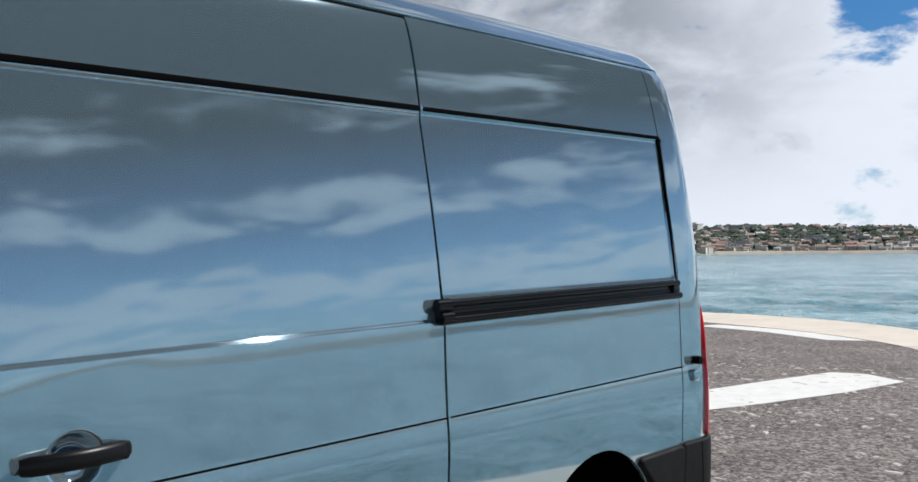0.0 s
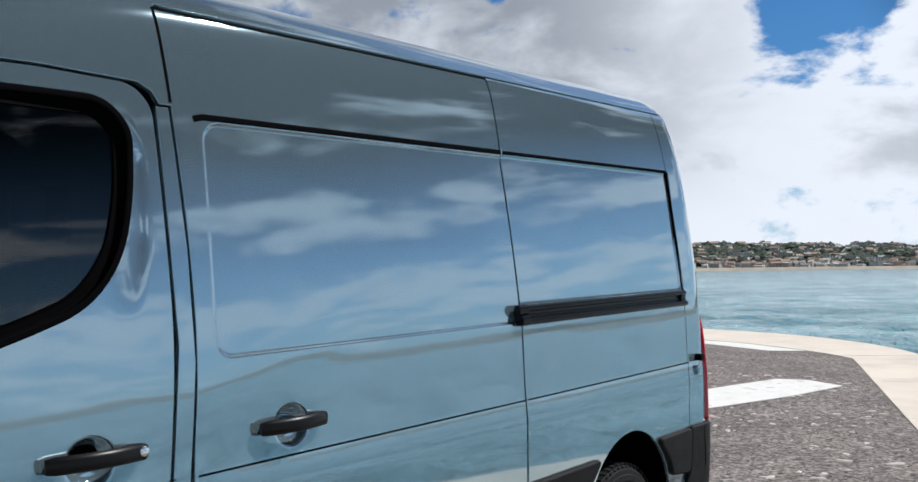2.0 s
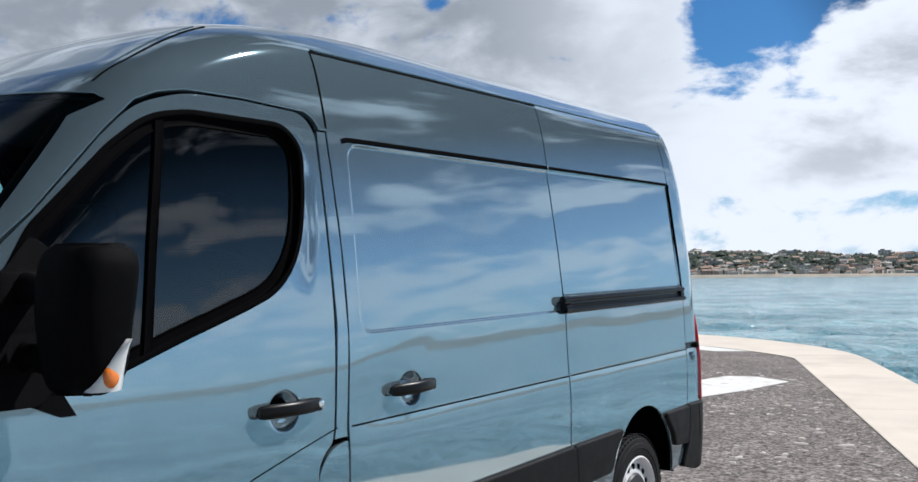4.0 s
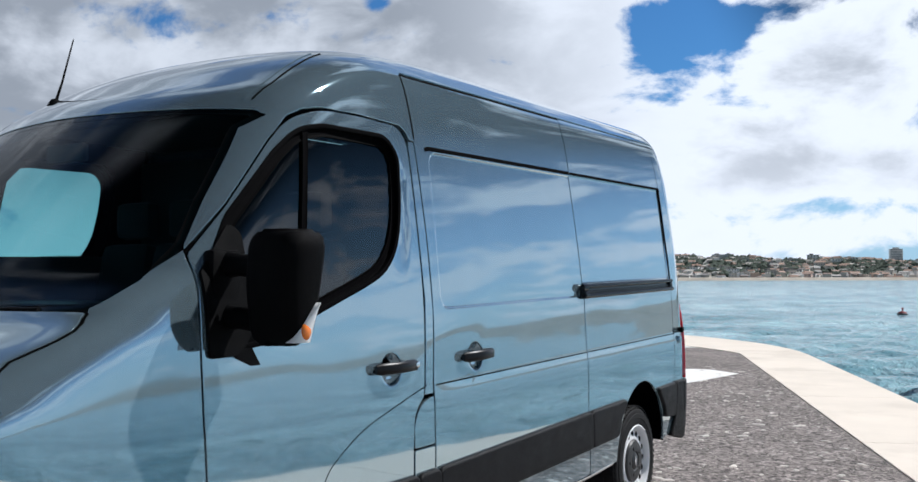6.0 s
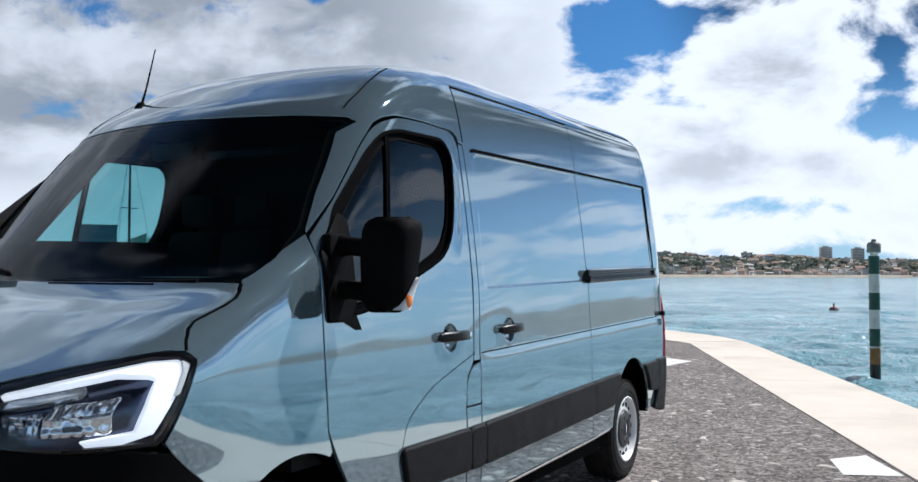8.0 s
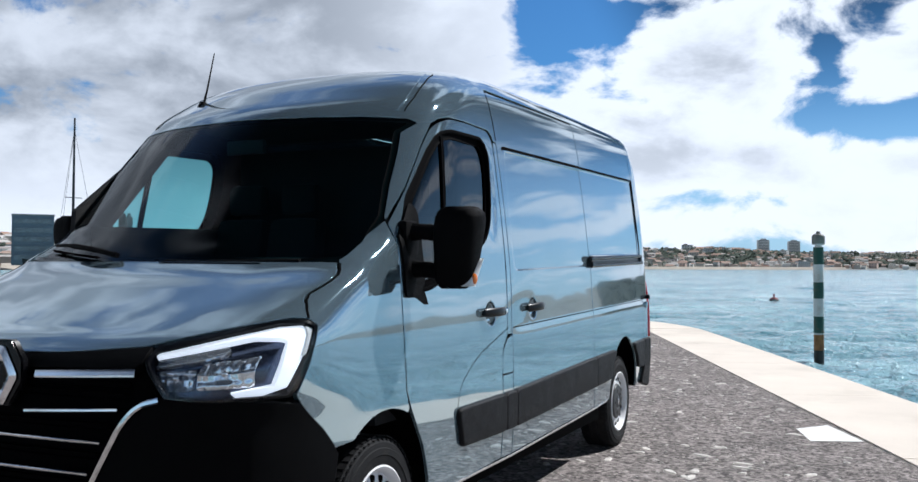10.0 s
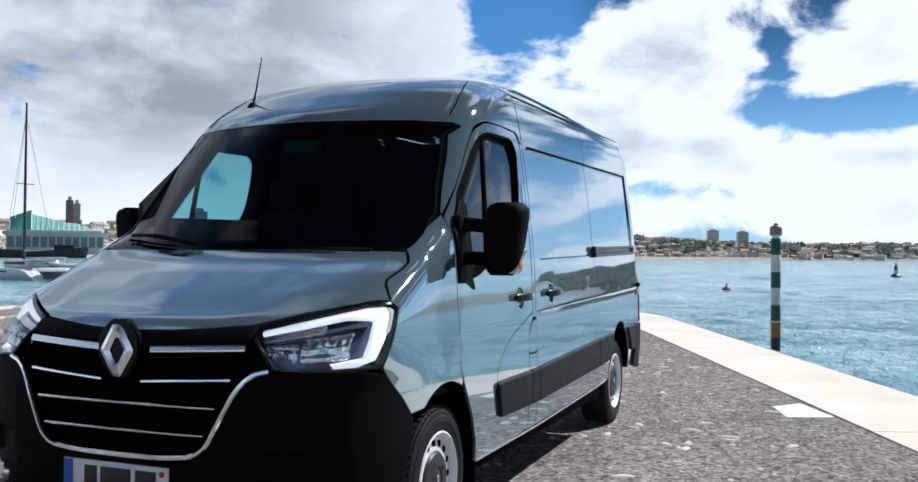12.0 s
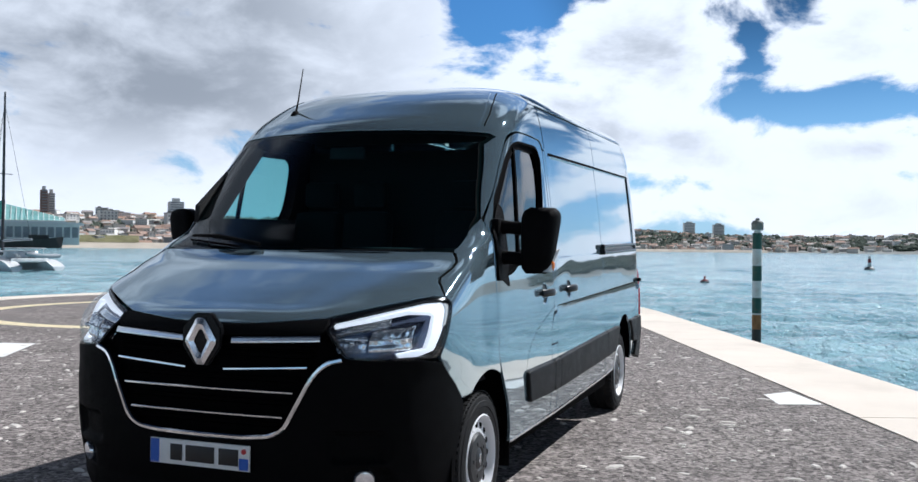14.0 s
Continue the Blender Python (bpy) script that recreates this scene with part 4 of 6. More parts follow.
# crease shade laid on as a thin black strip
strip("swage_shade", open_side([(-1.394, 1.030), (-2.894, 1.030)]), 0.006, SEAL, slide_door, "dark strip for the shade in the pressed line", off=0.0008, deep=0.003)

# rear quarter
ARCH_R = [(-3.70 + 0.405 * math.cos(t) * (1.0 if math.cos(t) > 0 else 0.92), 0.365 + 0.415 * math.sin(t)) for t in np.linspace(0, math.pi, 25)]
quarter_pts = [(-2.862, 2.316), (-2.867, 2.01), (-2.890, 1.69), (-2.905, 1.39), (-2.895, 1.03), (-2.881, 0.70), (-2.922, 0.365), *ARCH_R, (-4.30, 0.40), (-4.66, 0.42), (-4.675, 1.30), (-4.645, 1.95), (-4.57, 2.316)]
quarter = panel("rear_quarter", side(quarter_pts, 0.0, gap=0.0035), PAINT_M, van, "painted rear quarter panel with a pressed field", relief=quarter_relief,
                extra=frame_points(-2.6, QF[1], QF[2], QF[3], 0.02, (-0.015, -0.01, -0.005, 0.0, 0.005, 0.01, 0.015)))
# black strips along the field's top and rear edge
strip("groove", open_side([(-2.880, 2.008), (-4.285, 2.008, 0.02), (-4.300, 1.99)]), 0.014, SEAL, quarter, "black strip along the edge of the pressed field", off=0.002, deep=0.012)
strip("groove", open_side([(-4.285, 2.004), (-4.312, 1.36)]), 0.013, SEAL, quarter, "black strip along the edge of the pressed field", off=0.002, deep=0.012)
# the crease's painted shade goes on across the quarter
strip("swage_shade", open_side([(-2.906, 1.030), (-4.32, 1.030)]), 0.006, SEAL, quarter, "dark strip for the shade in the pressed line", off=0.0008, deep=0.003)
strip("seam", open_side([(-4.25, 2.316), (-4.283, 2.0), (-4.325, 1.45), (-4.32, 1.2), (-4.285, 0.72)]), 0.005, SEAL, quarter, "dark body seam", off=0.0006, deep=0.003)


def slide_rail():
    """The runner: a black channel with two ribs and a rounded front end piece."""
    def run(z, off, r, x0, x1, flat=1.0):
        xs = np.linspace(x0, x1, 40)
        p, n = surface(side_u(xs, np.full(40, z)), np.full(40, z))
        return tube([Vector(a) + Vector(b) * off for a, b in zip(p, n)], r, 10, flat, up=(0, 1, 0))
    base = panel("runner", side([(-2.868, 1.392), (-2.868, 1.325), (-4.318, 1.322), (-4.312, 1.392)], 0.01), GLOSS_BLACK, van, "black sliding door runner rail", off=0.010, thick=0.02)
    part("rib", run(1.385, 0.014, 0.013, -2.87, -4.30), GLOSS_BLACK, base)
    part("rib", run(1.333, 0.014, 0.014, -2.88, -4.31), GLOSS_BLACK, base)
    part("rib", run(1.356, 0.010, 0.006, -2.90, -4.31), GLOSS_BLACK, base)
    part("end_cap", run(1.380, 0.014, 0.022, -2.852, -2.91, 0.8), GLOSS_BLACK, base)
    part("end_cap", run(1.340, 0.014, 0.022, -2.868, -2.92, 0.8), GLOSS_BLACK, base)
    p, n = surface(side_u(np.array([-4.27]), np.array([1.355])), np.array([1.355]))
    part("rail_stop", box((0.05, 0.03, 0.05), Vector(p[0]) + Vector((0, 0.01, 0)), bevel=0.006), GLOSS_BLACK, base)


slide_rail()

# pillar, flap and sill panels between the doors
panel("pillar_panel", side([(-1.323, 2.022), (-1.365, 2.022), (-1.395, 1.631), (-1.401, 1.33), (-1.371, 1.02), (-1.369, 0.998), (-1.305, 0.998), (-1.318, 1.042), (-1.349, 1.381), (-1.338, 1.678)], 0.0, 0.03, 0.004), PAINT_M, van, "painted door pillar")
flap = panel("fuel_flap", side([(-1.370, 0.988, 0.01), (-1.370, 0.798, 0.01), (-1.230, 0.798, 0.01), (-1.230, 0.905, 0.05), (-1.287, 0.972, 0.06)], 0.01, 0.02, 0.002), PAINT_M, van, "painted fuel filler flap")
panel("lower_panel", side([(-1.370, 0.790), (-1.370, 0.365), (-1.230, 0.365), (-1.230, 0.790)], 0.004, 0.03, 0.002), PAINT_M, van, "painted lower pillar panel")

# front wings, bonnet, screen, roof
def arch_f(a0, a1, n=18, r=0.425):
    return [(0.0 + r * math.cos(t), 0.362 + r * math.sin(t)) for t in np.radians(np.linspace(a0, a1, n))]


BUMPER_EDGE = [(0.345, 0.680), (0.378, 0.720), (0.430, 0.775), (0.512, 0.845), (0.568, 0.900)]
HOOD_SEAM = [(0.480, 1.172), (0.460, 1.198), (0.421, 1.230), (0.384, 1.252), (0.329, 1.275), (0.265, 1.300), (0.212, 1.323), (0.18, 1.342), (0.150, 1.366)]
SCREEN_EDGE = [(0.135, 1.380), (-0.02, 1.455), (-0.155, 1.545)]


def chain(*runs):
    return np.vstack(runs)


def side_run(pts, step=0.03):
    return open_side(pts, 0.0, step)


def front_run(pts, step=0.03):
    return open_front(pts, 0.0, step)


HEAD_TOP = [(0.560, 1.086), (0.72, 1.126), (0.950, 1.178)]
HEAD_REAR = [(0.472, 1.165), (0.455, 1.145), (0.505, 1.04), (0.572, 0.912)]
for sgn in (1, -1):
    wing_line = chain(side_run([(-0.151, 1.525), (-0.153, 1.435), (-0.150, 1.217), (-0.150, 1.039), (-0.159, 0.84), (-0.185, 0.765)]), side_run(arch_f(114, 54)),
                      side_run(BUMPER_EDGE)[1:-1], side_run(HEAD_REAR[::-1]), side_run(HOOD_SEAM), side_run(SCREEN_EDGE))
    wing = panel("front_wing", wing_line, PAINT_M, van, "painted front wing", mirror=sgn < 0, thick=0.03)

half = chain(front_run([(0.0, 1.048), (0.23, 1.056), (0.552, 1.084)])[:-1], front_run([(a, b + 0.006) for a, b in HEAD_TOP])[:-1], side_run([(x + 0.004, z + 0.002) for x, z in HOOD_SEAM]), front_run([(0.80, 1.370), (0.0, 1.370)]))


def both(half):
    """Close a left half line by its mirror image."""
    m = half[::-1] * (-1, 1)
    return np.vstack([half, m[1:-1]])


def hood_relief(x, y, z):
    """Two soft swages that run from the lamps up to the screen, and a shallow middle field."""
    c = 0.30 + 0.5 * np.clip((0.95 - x) / 0.85, 0, 1)
    return -0.006 * ease((c - np.abs(y)) / 0.26 + 0.5) * ease((1.36 - z) / 0.05) * ease((z - 1.09) / 0.05)


for mir in (False, True):
    strip("bonnet_seam", open_side(HOOD_SEAM), 0.009, SEAL, van, "dark bonnet shut line", off=0.0015, deep=0.004, mirror=mir)
hood = panel("bonnet", both(half), PAINT_M, van, "painted bonnet with soft swages", step=1.2, zstep=0.02, thick=0.03, relief=hood_relief)

GLASS_HALF = [(0.0, 1.374, 0), (0.72, 1.374), (0.845, 1.382)]
glass_half = chain(front_run(GLASS_HALF)[:-1], side_run([(0.085, 1.386), (-0.06, 1.470), (-0.160, 1.56), (-0.262, 1.70), (-0.400, 1.875), (-0.470, 1.965)]), front_run([(0.845, 2.018), (0.80, 2.040), (0.60, 2.052), (0.0, 2.060)]))
windscreen = panel("windscreen", both(glass_half), WINDSCREEN, van, "dark glossy windscreen", off=-0.004, thick=0.006, lip=0.001)
# dark printed border of the screen
rim = both(glass_half)
strip("screen_border", np.vstack([rim, rim[:1]]), 0.05, SEAL, windscreen, "black printed screen border", off=-0.0065, deep=0.008)

roof_half = chain(front_run([(0.0, 2.066), (0.60, 2.058), (0.81, 2.046), (0.852, 2.022)]), side_run([(-0.478, 1.968), (-0.408, 1.878), (-0.270, 1.705), (-0.168, 1.566), (-0.160, 1.552), (-0.317, 1.700), (-0.518, 1.922)])[:-1],
                  side_run([(-0.53, 1.934), (-0.63, 2.030), (-0.70, 2.062), (-0.79, 2.081), (-1.005, 2.088), (-1.276, 2.083), (-1.318, 2.062), (-1.338, 2.03), (-1.380, 2.03), (-1.360, 2.322), (-2.866, 2.325), (-4.57, 2.325), (-4.40, 2.47), (-3.4, 2.488)])[:-1],
                  np.stack([np.linspace(side_u(np.array([-3.4]), np.array([2.488]))[0], 0, 40), np.full(40, 2.488)], 1))
roof = panel("roof", both(roof_half), PAINT_M, van, "painted roof and cab frame", step=1.8, zstep=0.025, thick=0.02)
us_ = np.linspace(-290, 290, 161)
rim_ = [p for p in form(us_, np.full(161, 2.478)) if p[0] > -4.38]
bm = bmesh.new()
ring_ = [bm.verts.new(p) for p in rim_]
spine = [bm.verts.new((x, 0.0, 2.505 - RAKE * (x + 1.4))) for x in (-2.2, -4.2)]
for p, q in zip(ring_, ring_[1:]):
    near_ = spine[0] if p.co.x > -3.2 else spine[1]
    next_ = spine[0] if q.co.x > -3.2 else spine[1]
    bm.faces.new((p, q, next_) if near_ is next_ else (p, q, next_, near_))
bm.faces.new((ring_[-1], ring_[0], spine[1]))
bmesh.ops.recalc_face_normals(bm, faces=bm.faces)
part("roof_skin", bm, PAINT_M, van, "painted roof top", smooth=False)

for sgn in (1, -1):
    for dx in (0.0, 0.028):
        line = open_front([(0.775 - dx, 2.085), (0.770 - dx, 2.16), (0.735 - dx, 2.27), (0.70 - dx, 2.345)])
        strip("roof_moulding", line, 0.007, SEAL if dx == 0 else PAINT_M, roof, "thin roof ditch moulding", off=0.003, deep=0.003, mirror=sgn < 0)

# side mouldings
def moulding(pts, parent, mirror=False, off=0.022):
    return panel("side_moulding", side(pts, 0.03, 0.02, 0.004), GREY_PLASTIC, parent, "dark grey plastic side moulding", off=off, thick=0.028, lip=0.015, mirror=mirror)


moulding([(-0.655, 0.690), (-0.700, 0.525), (-1.232, 0.515), (-1.232, 0.690)], body_door.parent, False)
moulding([(-1.243, 0.690), (-1.243, 0.515), (-1.384, 0.515), (-1.384, 0.692)], van)
moulding([(-1.394, 0.692), (-1.394, 0.515), (-2.905, 0.520), (-2.890, 0.702)], slide_door.parent)
moulding([(-2.897, 0.702), (-2.912, 0.520), (-3.265, 0.525), (-3.31, 0.62), (-3.40, 0.702)], van)
moulding([(-3.945, 0.702), (-4.04, 0.60), (-4.07, 0.52), (-4.255, 0.50), (-4.275, 0.702)], van)
tail_b = panel("rear_bumper", side([(-4.285, 0.705), (-4.262, 0.49), (-4.20, 0.38), (-4.40, 0.33), (-4.69, 0.33), (-4.70, 0.69)], 0.015, 0.03), GREY_PLASTIC, van, "dark grey plastic rear bumper corner", off=0.022, thick=0.05, lip=0.012)
strip("seam", open_side([(-4.41, 0.70), (-4.42, 0.50)]), 0.006, SEAL, tail_b, off=0.0235, deep=0.0)
tail_lamp = panel("tail_lamp", side([(-4.60, 1.30, 0.03), (-4.525, 1.08), (-4.49, 0.72), (-4.69, 0.72), (-4.70, 1.30)], 0.015, 0.03), RED_LENS, van, "tall red tail lamp", off=0.016, thick=0.03, lip=0.006)
panel("reversing_lens", side([(-4.64, 1.12), (-4.63, 0.84), (-4.70, 0.84), (-4.70, 1.12)], 0.01, 0.03), WHITE_LENS, tail_lamp, "white reversing lens", off=0.034, thick=0.03, lip=0.004)
p, n = surface(side_u(np.array([-4.41]), np.array([1.05])), np.array([1.05]))
knob = part("door_stop", tube([Vector(p[0]), Vector(p[0]) + Vector((0, 0.036, 0))], 0.018, 12), BLACK_PLASTIC, van, "black rubber door stop")
part("hinge", box((0.045, 0.02, 0.05), Vector(form(side_u(np.array([-4.40]), np.array([0.985])), np.array([0.985]))[0]) + Vector((0, 0.006, 0)), bevel=0.008), PAINT_M, van, "painted rear door hinge")
for sgn in (1, -1):
    bm = bmesh.new()
    zs_ = np.linspace(0.45, 2.36, 24)
    edge_ = form(side_u(np.full(24, -4.62), zs_), zs_)
    cols = [[bm.verts.new((float(e[0]) - 0.06 * (1 - (t ** 4)), sgn * float(e[1]) * t, float(e[2]))) for e in edge_] for t in (1.0, 0.97, 0.9, 0.6, 0.004)]
    for p_, q_ in zip(cols, cols[1:]):
        for k in range(23):
            bm.faces.new((p_[k], p_[k + 1], q_[k + 1], q_[k]))
    part("rear_door", bm, PAINT_M, van, "painted rear door")
for sgn in (1, -1):
    part("rear_hinge", box((0.05, 0.03, 0.09), (-4.70, sgn * 0.80, 1.72), bevel=0.008), BLACK_PLASTIC, van)
bm = box((0.14, 1.75, 0.28), (-4.70, 0, 0.50), bevel=0.03)
part("rear_step", bm, BLACK_PLASTIC, van, "black rear bumper step")

# right-hand side sheets, seen only in part
panel("side_sheet", side([(-1.366, 2.312), (-1.392, 0.365), (-3.295, 0.365), *ARCH_R[1:-1], (-4.60, 0.40), (-4.66, 1.3), (-4.57, 2.316)], 0.0, 0.06), PAINT_M, van, "painted right-hand side panel", step=4, zstep=0.08, mirror=True)
panel("pillar_panel", side([(-1.336, 2.022), (-1.372, 2.022), (-1.386, 1.02), (-1.388, 0.37), (-1.243, 0.37), (-1.25, 0.93), (-1.318, 0.998), (-1.331, 1.042), (-1.362, 1.381, 0.14), (-1.351, 1.678)], 0.0, 0.05, 0.002), PAINT_M, van, mirror=True)

# black backing sheets added behind the panel gaps to stand for their shade
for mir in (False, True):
    panel("gap_backing", side([(-0.10, 1.50), (-0.10, 0.80), (-0.36, 0.70), (-0.42, 0.33), (-1.38, 0.33), (-1.44, 0.33), (-1.46, 1.2), (-1.43, 2.2), (-1.34, 2.14), (-0.80, 2.12), (-0.60, 2.06), (-0.30, 1.74)], 0.0, 0.05),
          SEAL, van, "black backing sheet that darkens the door gaps", holes=[side([(x + (0.012 if x > -0.7 else -0.012), z + (0.012 if z > 1.6 else -0.012)) for x, z, *_ in WINDOW], 0.0)], off=-0.030, thick=0.03, step=3, zstep=0.05, mirror=mir)
panel("gap_backing", side([(-1.30, 2.36), (-1.34, 0.33), (-3.0, 0.33), (-2.98, 1.0), (-2.98, 2.36)], 0.0, 0.05), SEAL, van, "black backing sheet that darkens the sliding door gaps", off=-0.040, thick=0.02, step=3, zstep=0.05)


# nose: bumper, grille, lamps
Y0 = 0.0
U_HALF = [(0.652, 0.911), (0.578, 0.893), (0.520, 0.83), (0.447, 0.690), (0.405, 0.610), (0.345, 0.573), (0.22, 0.561), (0.0, 0.559)]
bump_half = chain(front_run([(y, z) for y, z in U_HALF[::-1]])[:-1], front_run([(0.652, 0.911), (0.80, 0.902), (0.930, 0.897)]), side_run([(x + 0.006, z - 0.006) for x, z in BUMPER_EDGE[::-1]])[1:], side_run([(0.36, 0.60), (0.40, 0.46), (0.40, 0.30), (0.42, 0.24)]), front_run([(0.90, 0.235), (0.0, 0.235)]))


def bumper_relief(x, y, z):
    """Air-dam corners: a dark side scoop on each side and a rounded lower lip."""
    a = np.abs(y)
    scoop = ease((box_field(a, z, 0.60, 0.83, 0.47, 0.61, 0.03)) / 0.03 + 0.2)
    lamp = ease((box_field(a, z, 0.66, 0.84, 0.34, 0.45, 0.03)) / 0.03 + 0.2)
    lip = ease((0.34 - z) / 0.06)
    return -0.035 * scoop - 0.03 * lamp + 0.012 * lip


bumper = panel("front_bumper", both(bump_half), BLACK_PLASTIC, van, "unpainted black plastic front bumper", relief=bumper_relief, step=1.1, zstep=0.02, thick=0.05, lip=0.008)
grille_half = chain(front_run([(0.0, 0.545), (0.22, 0.548), (0.37, 0.565), (0.47, 0.690), (0.545, 0.83), (0.64, 0.90), (0.575, 1.0), (0.558, 1.076), (0.23, 1.044), (0.0, 1.036)]))
grille = panel("grille", both(grille_half), SEAL, van, "black grille with chrome bars", off=-0.035, thick=0.01, step=1.5)
band_half = front_run([(0.0, 1.000), (0.30, 1.006), (0.535, 1.014), (0.553, 1.03), (0.548, 1.077), (0.23, 1.049), (0.0, 1.041)])
panel("grille_top", both(band_half), BLACK_PLASTIC, grille, "black plastic strip under the bonnet", off=0.0, thick=0.04, step=1.5)


def bar(y0, y1, z0, z1, w, name="chrome_bar", off=0.004):
    ys = np.linspace(y0, y1, 30)
    zs = np.linspace(z0, z1, 30)
    strip(name, np.stack([front_u(ys, zs), zs], 1), w, CHROME if w < 0.02 else SATIN_CHROME, grille, "chrome grille bar", off=off, deep=0.03)


for s_ in (1, -1):
    bar(s_ * 0.125, s_ * 0.545, 0.976, 0.995, 0.026)
    bar(s_ * 0.10, s_ * 0.500, 0.850, 0.874, 0.011)
bar(-0.440, 0.440, 0.763, 0.763, 0.010)
bar(-0.395, 0.395, 0.657, 0.657, 0.010)
for i, z in enumerate((0.62, 0.715, 0.815, 0.92, 0.955)):
    w_ = (0.36, 0.41, 0.46, 0.51, 0.52)[i]
    ys = np.linspace(-w_ + Y0, w_ + Y0, 30)
    strip("grille_slat", np.stack([front_u(ys, np.full(30, z)), np.full(30, z)], 1), 0.022, SEAL, grille, "black grille slat", off=-0.026, deep=0.04)
u_full = rounded(U_HALF, 0.05, 0.02, closed=False)
u_line = np.vstack([u_full, (u_full * (-1, 1))[::-1][1:]])
strip("chrome_surround", np.stack([front_u(u_line[:, 0], u_line[:, 1]), u_line[:, 1]], 1), 0.021, CHROME, grille, "chrome grille surround", off=0.014, deep=0.03)


def badge():
    """A plain upright lozenge ring in bright metal on a black shield."""
    def lozenge(w, h, x, inner=None):
        return [(x, Y0 - 0.022 + s * w, 0.966 + t * h) for s, t in ((0, 1), (0.28, 0.96), (1, 0.08), (1, -0.08), (0.22, -0.98), (-0.22, -0.98), (-1, -0.08), (-1, 0.08), (-0.28, 0.96))]
    bm = bmesh.new()
    back = [bm.verts.new(p) for p in [(0.905, Y0 - 0.012 + y, z - 0.006) for y, z in ((-0.045, 1.098), (0.04, 1.098), (0.092, 1.03), (0.092, 0.95), (0.03, 0.865), (-0.05, 0.865), (-0.112, 0.95), (-0.112, 1.03))]]
    f = bm.faces.new(back)
    r = bmesh.ops.extrude_face_region(bm, geom=[f])
    bmesh.ops.translate(bm, verts=[v for v in r["geom"] if isinstance(v, bmesh.types.BMVert)], vec=(0.032, 0, 0))
    bmesh.ops.bevel(bm, geom=list(bm.edges), offset=0.006, segments=2, affect="EDGES")
    part("badge_shield", bm, GLOSS_BLACK, grille, "black badge shield")
    bm = bmesh.new()
    o, i, m = lozenge(0.080, 0.105, 0.942), lozenge(0.034, 0.052, 0.942), lozenge(0.056, 0.078, 0.953)
    vo, vm, vi = ([bm.verts.new(p) for p in q] for q in (o, m, i))
    k = len(o)
    for a, b in ((vo, vm), (vm, vi)):
        for j in range(k):
            bm.faces.new((a[j], a[(j + 1) % k], b[(j + 1) % k], b[j]))
    part("badge", bm, SATIN_CHROME, grille, "plain chrome lozenge badge", angle=20)


badge()


def plate():
    pl = part("number_plate", box((0.012, 0.52, 0.112), (0.952, Y0 - 0.012, 0.470), bevel=0.004), PLATE_WHITE, van, "white number plate with blue ends")
    x = 0.9595
    part("plate_band", box((0.003, 0.045, 0.104), (x, Y0 - 0.245, 0.470)), PLATE_BLUE, pl)
    part("plate_band", box((0.003, 0.045, 0.050), (x, Y0 + 0.221, 0.444)), PLATE_BLUE, pl)
    part("plate_dot", lathe([(0.012, 0), (0.012, 0.003)], "x", (x - 0.001, Y0 + 0.221, 0.500), 14), PLATE_RED, pl)
    for y0, w in ((-0.115, 0.062), (-0.030, 0.150), (0.118, 0.100)):
        part("plate_bar", box((0.003, w, 0.072), (x, Y0 - 0.015 + y0 + (0.0 if w < 0.1 else 0.04), 0.470), bevel=0.001), PLATE_BLACK, pl)


plate()


def lamp_line(g):
    """The headlamp's outline, drawn in by g."""
    low = front_run([(0.90, 0.906 + g), (0.79, 0.904 + g), (0.666 + 0.5 * g, 0.914 + g), (0.560 + g, 1.036), (0.566 + g, 1.081 - g), (0.72, 1.121 - g), (0.90, 1.170 - g)], 0.02)
    rear = side_run([(0.486 + g, 1.168 - g), (0.470 + g, 1.160 - g), (0.462 + g, 1.140), (0.511 + g, 1.04), (0.575 + g, 0.93 + g), (0.600 + g, 0.908 + g)], 0.02)
    return np.vstack([low, rear])


